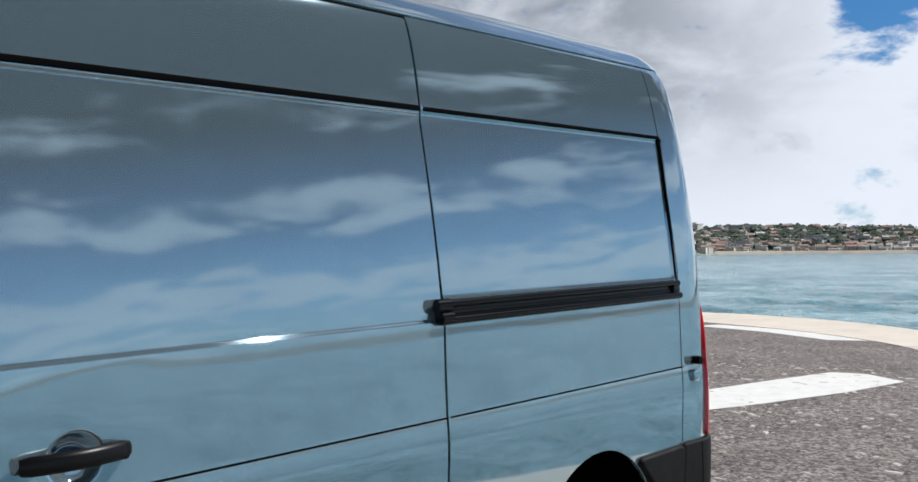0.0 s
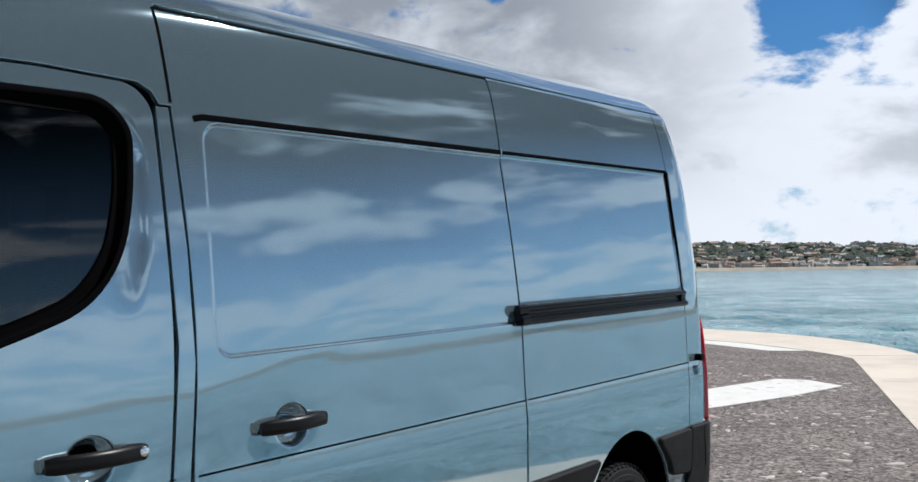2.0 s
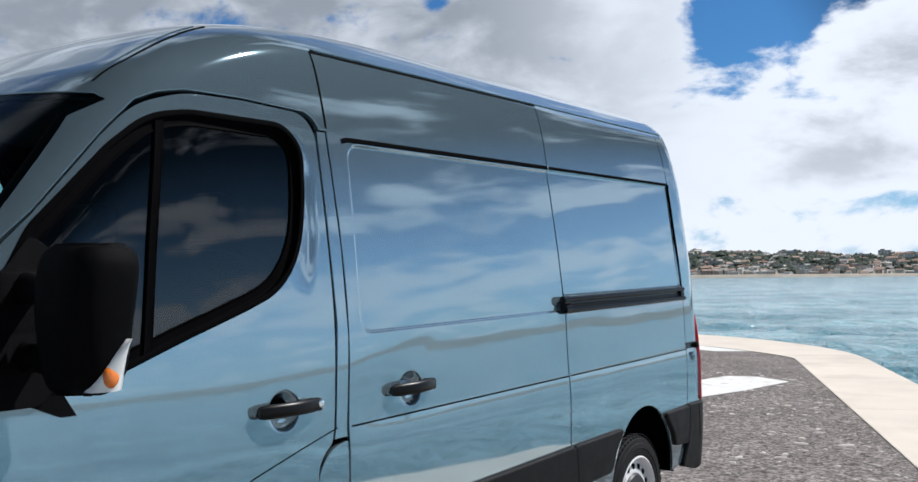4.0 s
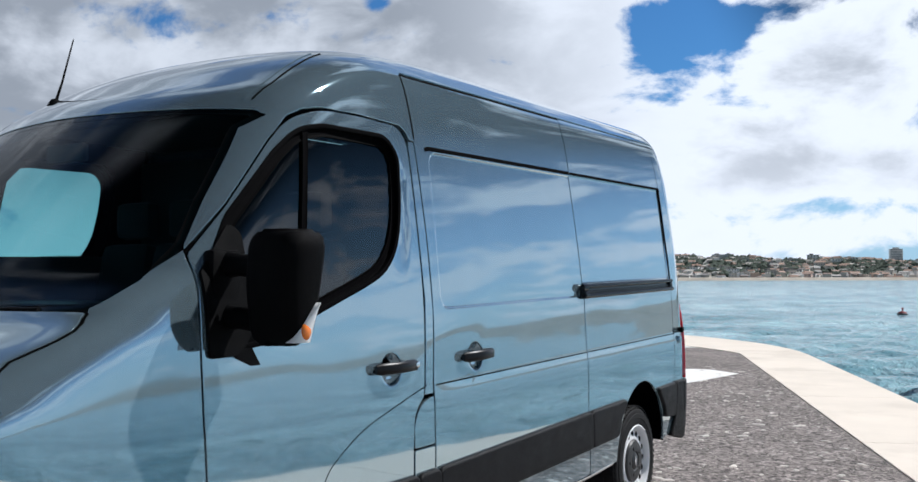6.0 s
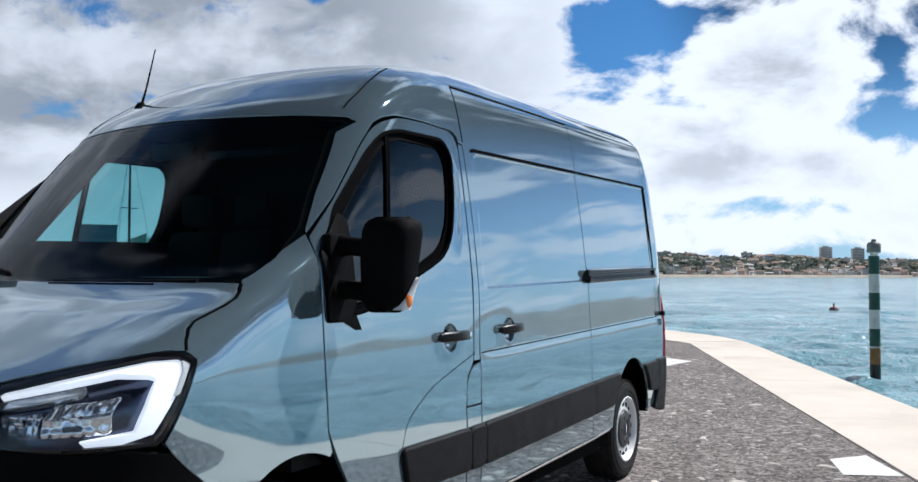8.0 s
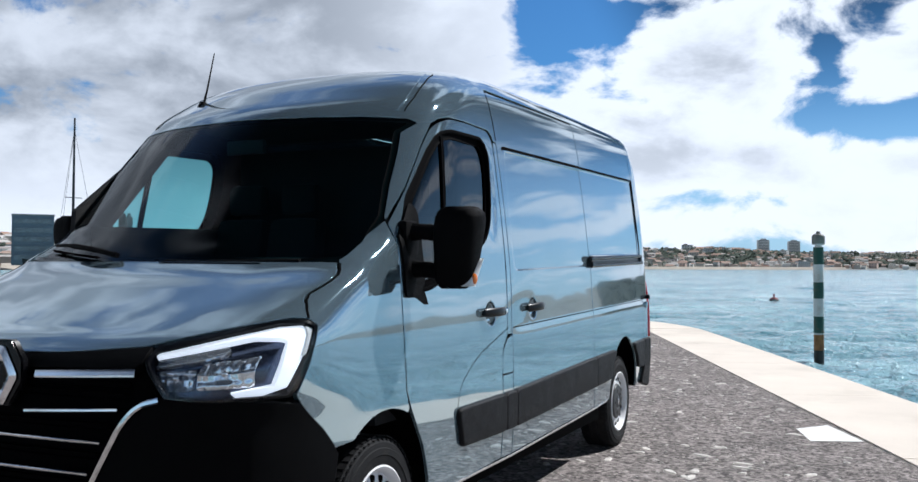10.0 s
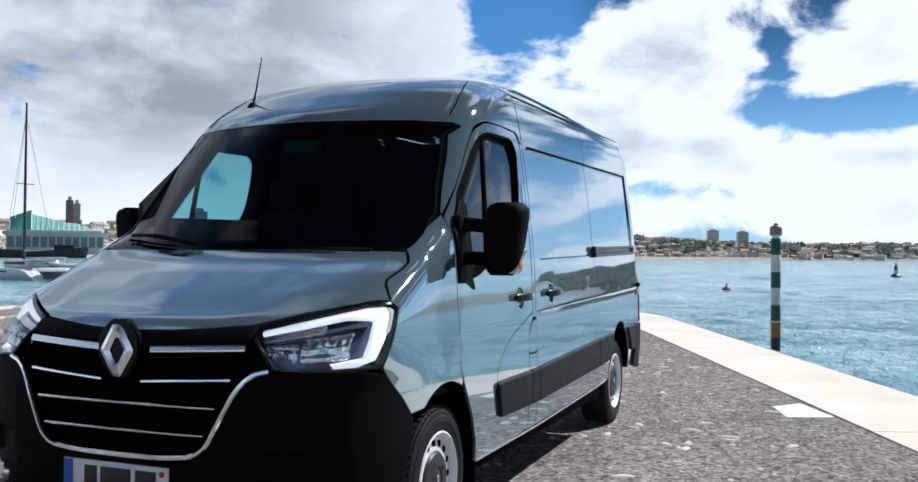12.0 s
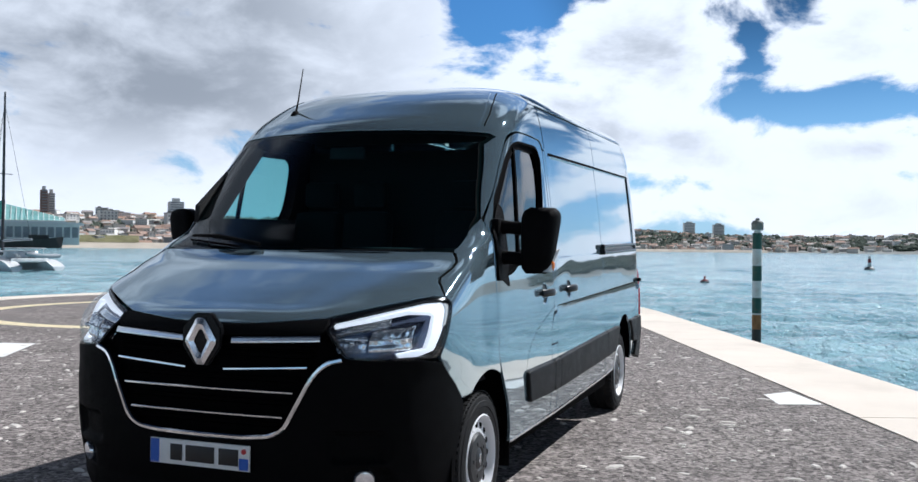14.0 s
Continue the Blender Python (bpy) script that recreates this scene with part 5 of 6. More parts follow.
def headlamp(sgn):
    line = lamp_line(0.0)
    mir = sgn < 0
    lamp = panel("headlamp", line, LAMP_BLUE, van, "headlamp with white running light", off=-0.055, thick=0.01, step=1.0, zstep=0.02, mirror=mir)
    panel("lamp_rim", line, GLOSS_BLACK, lamp, "gloss black lamp rim", holes=[lamp_line(0.009)], off=-0.004, thick=0.05, mirror=mir)
    panel("lamp_lens", lamp_line(0.003), CLEAR, lamp, "clear lamp lens", off=-0.001, thick=0.003, lip=0.001, mirror=mir)
    # running light: a bracket along the top, the outer end and the foot
    drl = np.vstack([front_run([(0.575, 1.064), (0.585, 1.076), (0.72, 1.112), (0.90, 1.158)], 0.02), side_run([(0.508, 1.158), (0.488, 1.134), (0.538, 1.04), (0.605, 0.94)], 0.02),
                     front_run([(0.925, 0.914), (0.885, 0.910), (0.864, 0.930)], 0.02), side_run([(0.655, 0.946), (0.622, 1.03), (0.588, 1.108), (0.600, 1.124)], 0.02),
                     front_run([(0.85, 1.130), (0.72, 1.097)], 0.02)])
    panel("running_light", drl, DRL, lamp, "white running light bracket", off=-0.020, thick=0.02, lip=0.003, mirror=mir)
    panel("upper_reflector", front([(0.588, 1.052), (0.70, 1.078), (0.80, 1.102), (0.802, 1.082), (0.70, 1.054), (0.592, 1.034)], 0.004, 0.02), REFLECTOR, lamp, "bright upper reflector", off=-0.032, thick=0.02, mirror=mir)
    for (y0, y1, z0, z1) in ((0.605, 0.738, 0.945, 1.034), (0.752, 0.925, 0.945, 1.074)):
        panel("beam_reflector", front([(y0, z0), (y1, z0), (y1, z1), (y0, z1 - 0.012)], 0.012, 0.015), REFLECTOR, lamp, "faceted chrome beam reflector", off=-0.05, thick=0.01, mirror=mir,
              relief=lambda x, y, z, c=(0.5 * (y0 + y1), 0.5 * (z0 + z1)): 0.014 * np.abs(((np.abs(y) - c[0]) * 34 + 6 * (z - c[1])) % 1 - 0.5) + 0.007 * np.abs(((z - c[1]) * 22 + 0.2) % 1 - 0.5) - 0.012 * ease(1 - np.hypot(np.abs(y) - c[0], z - c[1]) / 0.06), step=0.5, zstep=0.008)
        p, n = surface(front_u(np.array([0.5 * (y0 + y1)]), np.array([0.5 * (z0 + z1)])), np.array([0.5 * (z0 + z1)]), None, -0.045)
        q = Vector(p[0]) * 1.0
        q.y *= sgn
        nn = Vector(n[0])
        nn.y *= sgn
        bm = bmesh.new()
        bmesh.ops.create_uvsphere(bm, u_segments=16, v_segments=10, radius=0.013, matrix=Matrix.Translation(q))
        part("projector", bm, REFLECTOR, lamp, "round projector")
    panel("indicator_lens", side([(0.500, 1.150), (0.478, 1.138), (0.524, 1.05), (0.540, 1.045), (0.505, 1.115)], 0.003, 0.02), WHITE_LENS, lamp, off=-0.012, thick=0.01, mirror=mir)


headlamp(1)
headlamp(-1)
for sgn in (1, -1):
    p, n = surface(front_u(np.array([0.740]), np.array([0.395])), np.array([0.395]))
    q, nn = Vector(p[0]), Vector(n[0])
    q.y *= sgn
    nn.y *= sgn
    turn = nn.to_track_quat("Z", "Y").to_matrix()
    bm = lathe([(0.001, -0.02), (0.044, -0.02), (0.046, 0.0), (0.040, 0.012), (0.02, 0.018), (0.001, 0.02)], "z", (0, 0, 0), 20)
    bmesh.ops.transform(bm, matrix=Matrix.Translation(q - nn * 0.012) @ turn.to_4x4(), verts=bm.verts)
    part("fog_lamp", bm, REFLECTOR, bumper, "small round chrome fog lamp")

# wheels
def wheel(x, y, sgn, zc):
    w = tagged(new("wheel"), "steel wheel with silver rim and black tyre")
    w.parent = van
    w.location = (x, y, zc)
    R = 0.338
    prof = [(0.205, -0.105), (0.225, -0.112), (0.27, -0.116), (0.310, -0.108), (0.328, -0.092), (0.338, -0.06), (0.338, -0.035), (0.331, -0.031), (0.331, -0.025), (0.338, -0.021), (0.338, 0.021), (0.331, 0.025), (0.331, 0.031),
            (0.338, 0.035), (0.338, 0.06), (0.328, 0.092), (0.310, 0.108), (0.290, 0.111), (0.287, 0.115), (0.262, 0.117), (0.258, 0.114), (0.225, 0.112), (0.205, 0.105)]
    bm = lathe([(r, h * sgn) for r, h in prof], "y", (0, 0, 0), 72, closed=True)
    t = part("tyre", bm, RUBBER, w, "black road tyre", angle=30)
    bm = bmesh.new()
    for k in range(56):
        a = 2 * math.pi * k / 56
        for h in (-0.078, 0.0, 0.078):
            m = Matrix.Rotation(a + (0.03 if h else 0), 3, "Y")
            add_box(bm, (0.026, 0.040, 0.004), m @ Vector((0, h, R - 0.001)), m)
        for s in (-1, 1):
            m = Matrix.Rotation(a + 0.05, 3, "Y")
            add_box(bm, (0.016, 0.026, 0.004), m @ Vector((0, s * 0.094, R - 0.016)), m)
    tagged(part("tread", bm, RUBBER, w, smooth=False), kind="stuff")
    rim = [(0.218, 0.108), (0.222, 0.114), (0.215, 0.118), (0.207, 0.112), (0.199, 0.095), (0.193, 0.078), (0.186, 0.077), (0.165, 0.086), (0.140, 0.090), (0.118, 0.086), (0.105, 0.076), (0.085, 0.062), (0.001, 0.062), (0.001, 0.03), (0.17, 0.03), (0.20, -0.10), (0.215, -0.10)]
    r_ = part("rim", lathe([(r, h * sgn) for r, h in rim], "y", (0, 0, 0), 64, closed=True), STEEL, w, "silver pressed-steel rim", angle=35)
    # black discs on the uncut rim paint the dark inside the vent holes
    for k in range(16):
        a = 2 * math.pi * k / 16
        c = Vector((0.166 * math.cos(a), 0.0, 0.166 * math.sin(a)))
        bm = lathe([(0.001, 0.070 * sgn), (0.0165, 0.070 * sgn), (0.0165, 0.0882 * sgn), (0.001, 0.0880 * sgn)], "y", c, 12)
        part("vent_hole_disc", bm, SEAL, w)
    cap = [(0.001, 0.06), (0.128, 0.070), (0.130, 0.092), (0.120, 0.102), (0.085, 0.106), (0.060, 0.106), (0.052, 0.100), (0.046, 0.104), (0.001, 0.106)]
    c_ = part("hub_cap", lathe([(r, h * sgn) for r, h in cap], "y", (0, 0, 0), 40), HUB, w, "grey plastic hub cap", angle=35)
    bm = box((0.016, 0.006, 0.05), (0, 0.108 * sgn, 0), bevel=0.002)
    part("hub_badge", bm, SATIN_CHROME, w)
    for k in range(5):
        a = 2 * math.pi * k / 5
        bm = lathe([(0.001, 0.10 * sgn), (0.013, 0.10 * sgn), (0.012, 0.109 * sgn), (0.001, 0.111 * sgn)], "y", (0.082 * math.cos(a), 0, 0.082 * math.sin(a)), 8)
        part("wheel_nut", bm, HUB, w)
    return w


for x, zc in ((0.0, 0.338), (-3.682, 0.338)):
    for sgn in (1, -1):
        wheel(x, sgn * 0.862, sgn, zc)

# underside and arch linings
bm = bmesh.new()
add_box(bm, (2.75, 1.86, 0.30), (-1.84, 0, 0.46))
add_box(bm, (4.9, 1.16, 0.34), (-1.9, 0, 0.48))
add_box(bm, (0.55, 1.86, 0.25), (-4.36, 0, 0.58))
part("underbody", bm, SEAL, van, "black underbody", smooth=False)
for x, c in ((0.0, 0.362), (-3.70, 0.41)):
    for sgn in (1, -1):
        bm = bmesh.new()
        low = 0.25 if x == 0 else 0.02
        a = np.linspace(-low, math.pi + low, 26)
        rings = [[bm.verts.new((x + 0.44 * math.cos(t), sgn * yy, c + 0.44 * math.sin(t))) for t in a] for yy in (0.55, 0.985)]
        for k in range(25):
            bm.faces.new((rings[0][k], rings[0][k + 1], rings[1][k + 1], rings[1][k]))
        bm.faces.new(rings[0])
        part("arch_lining", bm, SEAL, van, "black wheel arch lining")
for sgn in (1, -1):
    # chrome strip stands for the light caught on the rolled sill edge
    strip("sill_edge_glint", open_side([(-0.395, 0.352), (-2.93, 0.356), (-3.24, 0.366)]), 0.014, SATIN_CHROME, van, "bright strip for the light on the rolled sill edge", off=0.002, deep=0.01, mirror=sgn < 0)
    bm = box((2.80, 0.05, 0.08), (-1.80, sgn * 0.93, 0.315), bevel=0.01)
    part("sill", bm, SEAL, van, "dark sill flange")
for sgn, x in ((1, -0.43), (-1, -0.43)):
    part("mud_flap", box((0.012, 0.26, 0.30), (x, sgn * 0.86, 0.36), bevel=0.004), BLACK_PLASTIC, van, "black rubber mud flap")

# cab interior
bm = bmesh.new()
add_box(bm, (0.04, 1.66, 1.60), (-1.44, 0, 1.25))
add_box(bm, (1.3, 1.80, 0.05), (-0.75, 0, 0.72))
add_box(bm, (0.03, 1.5, 0.60), (0.16, 0, 0.98))
add_box(bm, (0.72, 1.46, 0.03), (-1.12, 0, 2.12))
part("cab_lining", bm, DARK_TRIM, van, "dark cab bulkhead and floor", smooth=False)
bm = bmesh.new()
rows = [(0.16, 1.315), (0.03, 1.325), (-0.12, 1.315), (-0.22, 1.27), (-0.26, 1.15), (-0.22, 0.80)]
vs = [[bm.verts.new((x - 0.10 * (abs(y) / 0.9) ** 2, y, z)) for y in np.linspace(-0.84, 0.84, 13)] for x, z in rows]
for a, b in zip(vs, vs[1:]):
    for k in range(12):
        bm.faces.new((a[k], a[k + 1], b[k + 1], b[k]))
dash = part("dashboard", bm, DARK_TRIM, van, "dark plastic dashboard")
part("binnacle", box((0.22, 0.40, 0.07), (-0.10, 0.40, 1.355), bevel=0.03), DARK_TRIM, dash)
bm = bmesh.new()
ring = [Vector((-0.40, 0.40, 1.20)) + Matrix.Rotation(radians(-62), 3, "Y") @ Vector((0.195 * math.cos(t), 0.195 * math.sin(t), 0)) for t in np.linspace(0, 2 * math.pi, 33)]
add_tube(bm, ring, 0.016, 8, 1.0, (1, 0, 0.3))
add_box(bm, (0.03, 0.36, 0.05), (-0.40, 0.40, 1.20))
part("steering_wheel", bm, BLACK_PLASTIC, van, "black steering wheel")
for y in (0.45, -0.25, -0.62):
    bm = bmesh.new()
    add_box(bm, (0.50, 0.40 if y > 0 else 0.34, 0.16), (-0.85, y, 0.98), bevel=0.05)
    add_box(bm, (0.14, 0.42 if y > 0 else 0.34, 0.62), (-1.16, y, 1.32), Matrix.Rotation(radians(-10), 3, "Y"), bevel=0.06)
    add_box(bm, (0.09, 0.24, 0.18), (-1.23, y, 1.74), bevel=0.04)
    part("seat", bm, SEAT_CLOTH, van, "dark cloth cab seat with head restraint")
part("rear_view_mirror", box((0.03, 0.22, 0.07), (-0.40, 0.0, 1.93), bevel=0.012), DARK_TRIM, van)

bm = bmesh.new()
card = [(-0.10, 1.15), (-1.32, 1.15), (-1.32, 1.572), (-0.34, 1.553), (-0.74, 1.99), (-0.62, 2.03), (-0.10, 1.62)]
f = bm.faces.new([bm.verts.new((x, -0.835 + 0.07 * (z - 1.5), z)) for x, z in card])
r = bmesh.ops.extrude_face_region(bm, geom=[f])
bmesh.ops.translate(bm, verts=[v for v in r["geom"] if isinstance(v, bmesh.types.BMVert)], vec=(0, 0.03, 0))
part("door_card", bm, DARK_TRIM, van, "dark door card and pillar trim", smooth=False)

# wipers
def on_screen(y, z, off):
    p, n = surface(front_u(np.array([float(y)]), np.array([float(z)])), np.array([float(z)]), None, off)
    return Vector(p[0])


for (y0, z0), (y1, z1) in (((-0.16, 1.382), (-0.70, 1.425)), ((0.72, 1.376), (0.10, 1.378))):
    lift = 0.02 if y0 < 0 else -0.006
    pts = [on_screen(y0 + (y1 - y0) * t, z0 + (z1 - z0) * t, lift + lift * math.sin(3 * t)) for t in np.linspace(0, 1, 14)]
    wp = part("wiper", tube(pts, [0.012] * 9 + [0.008] * 5, 8), BLACK_PLASTIC, van, "black windscreen wiper")
    part("blade", tube([on_screen(y0 + (y1 - y0) * t, z0 + (z1 - z0) * t - 0.012, 0.4 * lift) for t in np.linspace(0.25, 1.02, 10)], 0.006, 6), SEAL, wp)
cowl_half = front_run([(0.0, 1.355), (0.80, 1.360), (0.87, 1.372), (0.80, 1.385), (0.0, 1.385)])
panel("cowl", both(cowl_half), SEAL, van, "black scuttle panel", off=-0.018, thick=0.02, step=2)

# aerial
base = Vector((-0.71, -0.530, 2.184))
a = part("aerial", lathe([(0.042, -0.02), (0.040, 0.012), (0.030, 0.035), (0.018, 0.055), (0.006, 0.060)], "z", base, 20), BLACK_PLASTIC, van, "black roof aerial")
part("mast", tube([base + Vector((0.0, 0, 0.04)), base + Vector((-0.03, 0.0, 0.13)), base + Vector((-0.085, 0.0, 0.34))], [0.007, 0.005, 0.0028], 8), BLACK_PLASTIC, a)


def door_mirror(sgn):
    m = tagged(new("door_mirror"), "large black door mirror on two arms with an indicator")
    m.parent = van
    m.location = (0, 0, 0) if sgn > 0 else (0, 0.145, 0.002)
    bm = bmesh.new()
    rows_ = []
    for t in np.linspace(0, 1, 15):
        z = 1.262 + 0.345 * t
        yc = 1.155 + 0.030 * t
        hw = (0.066 + 0.022 * t) * (1 - 0.35 * (2 * abs(t - 0.5)) ** 8)
        hd = 0.078 * (1 - 0.30 * (2 * abs(t - 0.5)) ** 6)
        ring = []
        for a in np.linspace(0, 2 * math.pi, 28, endpoint=False):
            c, s = math.cos(a), math.sin(a)
            ex = lambda v, p: math.copysign(abs(v) ** p, v)
            nose = 1.0 if c < 0 else 0.30 + 0.70 * min(1.0, t / 0.55) ** 0.7
            ring.append(bm.verts.new((-0.292 - 0.010 * t + hd * nose * ex(c, 0.6) - 0.025 * s, sgn * (yc + 0.012 + hw * 1.12 * ex(s, 0.55)), z)))
        rows_.append(ring)
    for a, b in zip(rows_, rows_[1:]):
        for k in range(28):
            bm.faces.new((a[k], a[(k + 1) % 28], b[(k + 1) % 28], b[k]))
    bm.faces.new(rows_[0])
    bm.faces.new(rows_[-1])
    bmesh.ops.bevel(bm, geom=[e for e in bm.edges if len([f for f in e.link_faces if len(f.verts) > 4]) == 1], offset=0.012, segments=3, affect="EDGES")
    part("shell", bm, BLACK_PLASTIC, m, "black mirror shell")
    part("mirror_pane", box((0.006, 0.118, 0.27), (-0.372, sgn * 1.163, 1.435), bevel=0.003), MIRROR_GLASS, m, "silvered mirror pane")
    for z in (1.495, 1.335):
        part("arm", tube([(-0.265, sgn * 0.955, z + 0.01), (-0.272, sgn * 1.03, z + 0.008), (-0.270, sgn * 1.11, z)], [0.045, 0.034, 0.036], 12, 0.8, up=(1, 0, 0)), BLACK_PLASTIC, m, "black mirror arm")
    part("mount_pad", box((0.12, 0.05, 0.30), (-0.262, sgn * 0.965, 1.40), bevel=0.018), BLACK_PLASTIC, m)
    bm = bmesh.new()
    fin = [(-0.23, 1.245), (-0.36, 1.245), (-0.405, 1.178), (-0.392, 1.172)]
    f = bm.faces.new([bm.verts.new((x, sgn * (0.975 + 0.02 * (z - 1.15)), z)) for x, z in fin])
    r = bmesh.ops.extrude_face_region(bm, geom=[f])
    bmesh.ops.translate(bm, verts=[v for v in r["geom"] if isinstance(v, bmesh.types.BMVert)], vec=(0, sgn * 0.02, 0))
    part("mount_fin", bm, BLACK_PLASTIC, m, smooth=False)
    bm = bmesh.new()
    rows_ = []
    for t in np.linspace(0, 1, 8):
        z = 1.272 + 0.118 * t
        a0, a1 = Vector((-0.282 - 0.072 * t ** 1.3, 1.236 + 0.028 * t, z)), Vector((-0.360, 1.234 + 0.028 * t, z))
        rows_.append([bm.verts.new(((p := a0.lerp(a1, f)).x, sgn * (p.y + 0.014 * math.sin(math.pi * f) ** 0.7), z)) for f in np.linspace(0, 1, 8)])
    for a, b in zip(rows_, rows_[1:]):
        for k in range(7):
            bm.faces.new((a[k], a[k + 1], b[k + 1], b[k]))
    r = bmesh.ops.extrude_face_region(bm, geom=list(bm.faces))
    bmesh.ops.translate(bm, verts=[v for v in r["geom"] if isinstance(v, bmesh.types.BMVert)], vec=(0.0, -0.03 * sgn, 0))
    part("signal_lens", bm, WHITE_LENS, m, "white indicator lens", angle=60)
    bm = bmesh.new()
    bmesh.ops.create_uvsphere(bm, u_segments=14, v_segments=9, radius=1.0, matrix=Matrix.Translation((-0.322, sgn * 1.248, 1.306)) @ Matrix.Diagonal((0.021, 0.013, 0.027, 1)))
    part("amber_bulb", bm, AMBER, m, "amber indicator bulb")


door_mirror(1)
door_mirror(-1)

# ---- things in the water ----
WATER_Z = -1.0


def beacon():
    """A banded channel-marker pile with a lamp head."""
    at = Vector((-21.2, 1.33, 0))
    b = thing("beacon_pile", "green and white banded channel marker, rusty at the waterline", "marker post", at)
    r = 0.120
    bands = [(-2.2, -0.67, POLE_WEED, "wet black weed"), (-0.67, -0.29, POLE_RUST, "rusty orange steel"), (-0.29, -0.25, POLE_WHITE, ""), (-0.25, 0.16, POLE_GREEN, "dark green band"), (0.16, 0.60, POLE_WHITE, "white band"),
             (0.60, 1.0, POLE_GREEN, "dark green band"), (1.0, 1.44, POLE_WHITE, "white band"), (1.44, 1.86, POLE_GREEN, "dark green band")]
    for z0, z1, m, lab in bands:
        bm = lathe([(r, z0), (r * 1.01, z0 + 0.01), (r, 0.5 * (z0 + z1)), (r * 1.01, z1 - 0.01), (r, z1)], "z", (0, 0, 0), 28)
        part("band", bm, m, b, lab)
    top = 1.86
    part("collar", lathe([(r, top), (r * 0.75, top + 0.01), (r * 0.7, top + 0.06), (r * 1.25, top + 0.07), (r * 1.25, top + 0.09)], "z", (0, 0, 0), 24), POLE_WHITE, b)
    part("lamp_head", lathe([(r * 1.1, top + 0.07), (r * 1.28, top + 0.10), (r * 1.30, top + 0.27), (r * 1.0, top + 0.32), (r * 0.45, top + 0.34), (r * 0.42, top + 0.39), (0.01, top + 0.40)], "z", (0, 0, 0), 24), LAMP_GREY, b, "grey lamp housing")
    for s in (-1, 1):
        part("bracket", tube([(0, s * 0.12, top - 0.22), (0, s * 0.20, top - 0.22), (0, s * 0.21, top - 0.15)], 0.012, 6), LAMP_GREY, b)


beacon()


def polar(az, d, z=0.0):
    return Vector((4.0 + d * math.cos(radians(az)), 2.5 + d * math.sin(radians(az)), z))


def small_buoy():
    p = polar(-174.4, 71, WATER_Z)
    b = thing("buoy", "small red mooring buoy floating low on the water", "buoy", p)
    b.scale = (0.82, 0.82, 0.82)
    part("float", lathe([(0.05, -0.25), (0.30, -0.12), (0.38, 0.05), (0.30, 0.20), (0.10, 0.28), (0.02, 0.29)], "z", (0, 0, 0), 20), BUOY_RED, b, "dark red float")
    part("fender_ring", lathe([(0.36, -0.02), (0.43, 0.02), (0.43, 0.08), (0.36, 0.12)], "z", (0, 0, 0), 20, closed=True), BUOY_DARK, b)
    part("top_mark", lathe([(0.06, 0.26), (0.06, 0.42), (0.10, 0.44), (0.08, 0.55), (0.02, 0.58)], "z", (0, 0, 0), 12), BUOY_RED, b)


def tall_buoy():
    p = polar(176.5, 137, WATER_Z)
    b = thing("buoy", "tall red and white navigation buoy with a dark float", "buoy", p)
    b.scale = (0.8, 0.8, 0.86)
    part("float", lathe([(0.1, -0.3), (0.75, -0.2), (0.85, 0.15), (0.60, 0.40), (0.3, 0.5)], "z", (0, 0, 0), 20), BUOY_DARK, b, "dark float")
    part("tower", lathe([(0.36, 0.45), (0.28, 1.15)], "z", (0, 0, 0), 14), BUOY_WHITE, b, "white tower")
    part("tower_band", lathe([(0.30, 1.1), (0.24, 1.7)], "z", (0, 0, 0), 14), BUOY_RED, b, "red band")
    part("lantern", lathe([(0.12, 1.7), (0.22, 1.75), (0.22, 2.0), (0.05, 2.2)], "z", (0, 0, 0), 12), BUOY_WHITE, b)


small_buoy()
tall_buoy()

HULL = mat("white_gelcoat", (0.75, 0.76, 0.77), 0.3, var=0.05, scale=1.5, coat=0.4)
BOAT_DARK = mat("dark_boat_window", (0.02, 0.03, 0.04), 0.2, var=0.1, scale=3)
BOAT_GREY = mat("grey_canvas", (0.35, 0.37, 0.40), 0.8, var=0.1, scale=2)
MAST_DARK = mat("dark_mast", (0.03, 0.03, 0.035), 0.5, var=0.2, scale=3)


def catamaran():
    p = polar(-133.3, 89, WATER_Z)
    c = thing("catamaran", "moored white sailing catamaran with a dark mast", "boat", p)
    turn = Matrix.Rotation(radians(-133.3 + 32), 4, "Z")
    c.matrix_world = Matrix.Translation(p) @ turn @ Matrix.Scale(0.76, 4)
    def hull(y):
        bm = bmesh.new()
        rows = []
        for t in np.linspace(0, 1, 13):
            x = -5.8 + 11.2 * t
            w = 0.75 * (1 - max(0, (t - 0.55) / 0.45) ** 2.2) + 0.04
            top = 1.15 + 0.35 * t
            if t < 0.12:
                top = 0.45 + 0.7 * t / 0.12
            rows.append([bm.verts.new((x + 0.25 * dz * t, y + s * w * f, z)) for s, f, z, dz in ((-1, 1, top, 1), (-1, 0.92, 0.35, 0.3), (-1, 0.3, -0.3, 0), (1, 0.3, -0.3, 0), (1, 0.92, 0.35, 0.3), (1, 1, top, 1))])
        for a, b in zip(rows, rows[1:]):
            for k in range(6):
                bm.faces.new((a[k], a[(k + 1) % 6], b[(k + 1) % 6], b[k]))
        bm.faces.new(rows[0])
        bm.faces.new(rows[-1])
        return bm
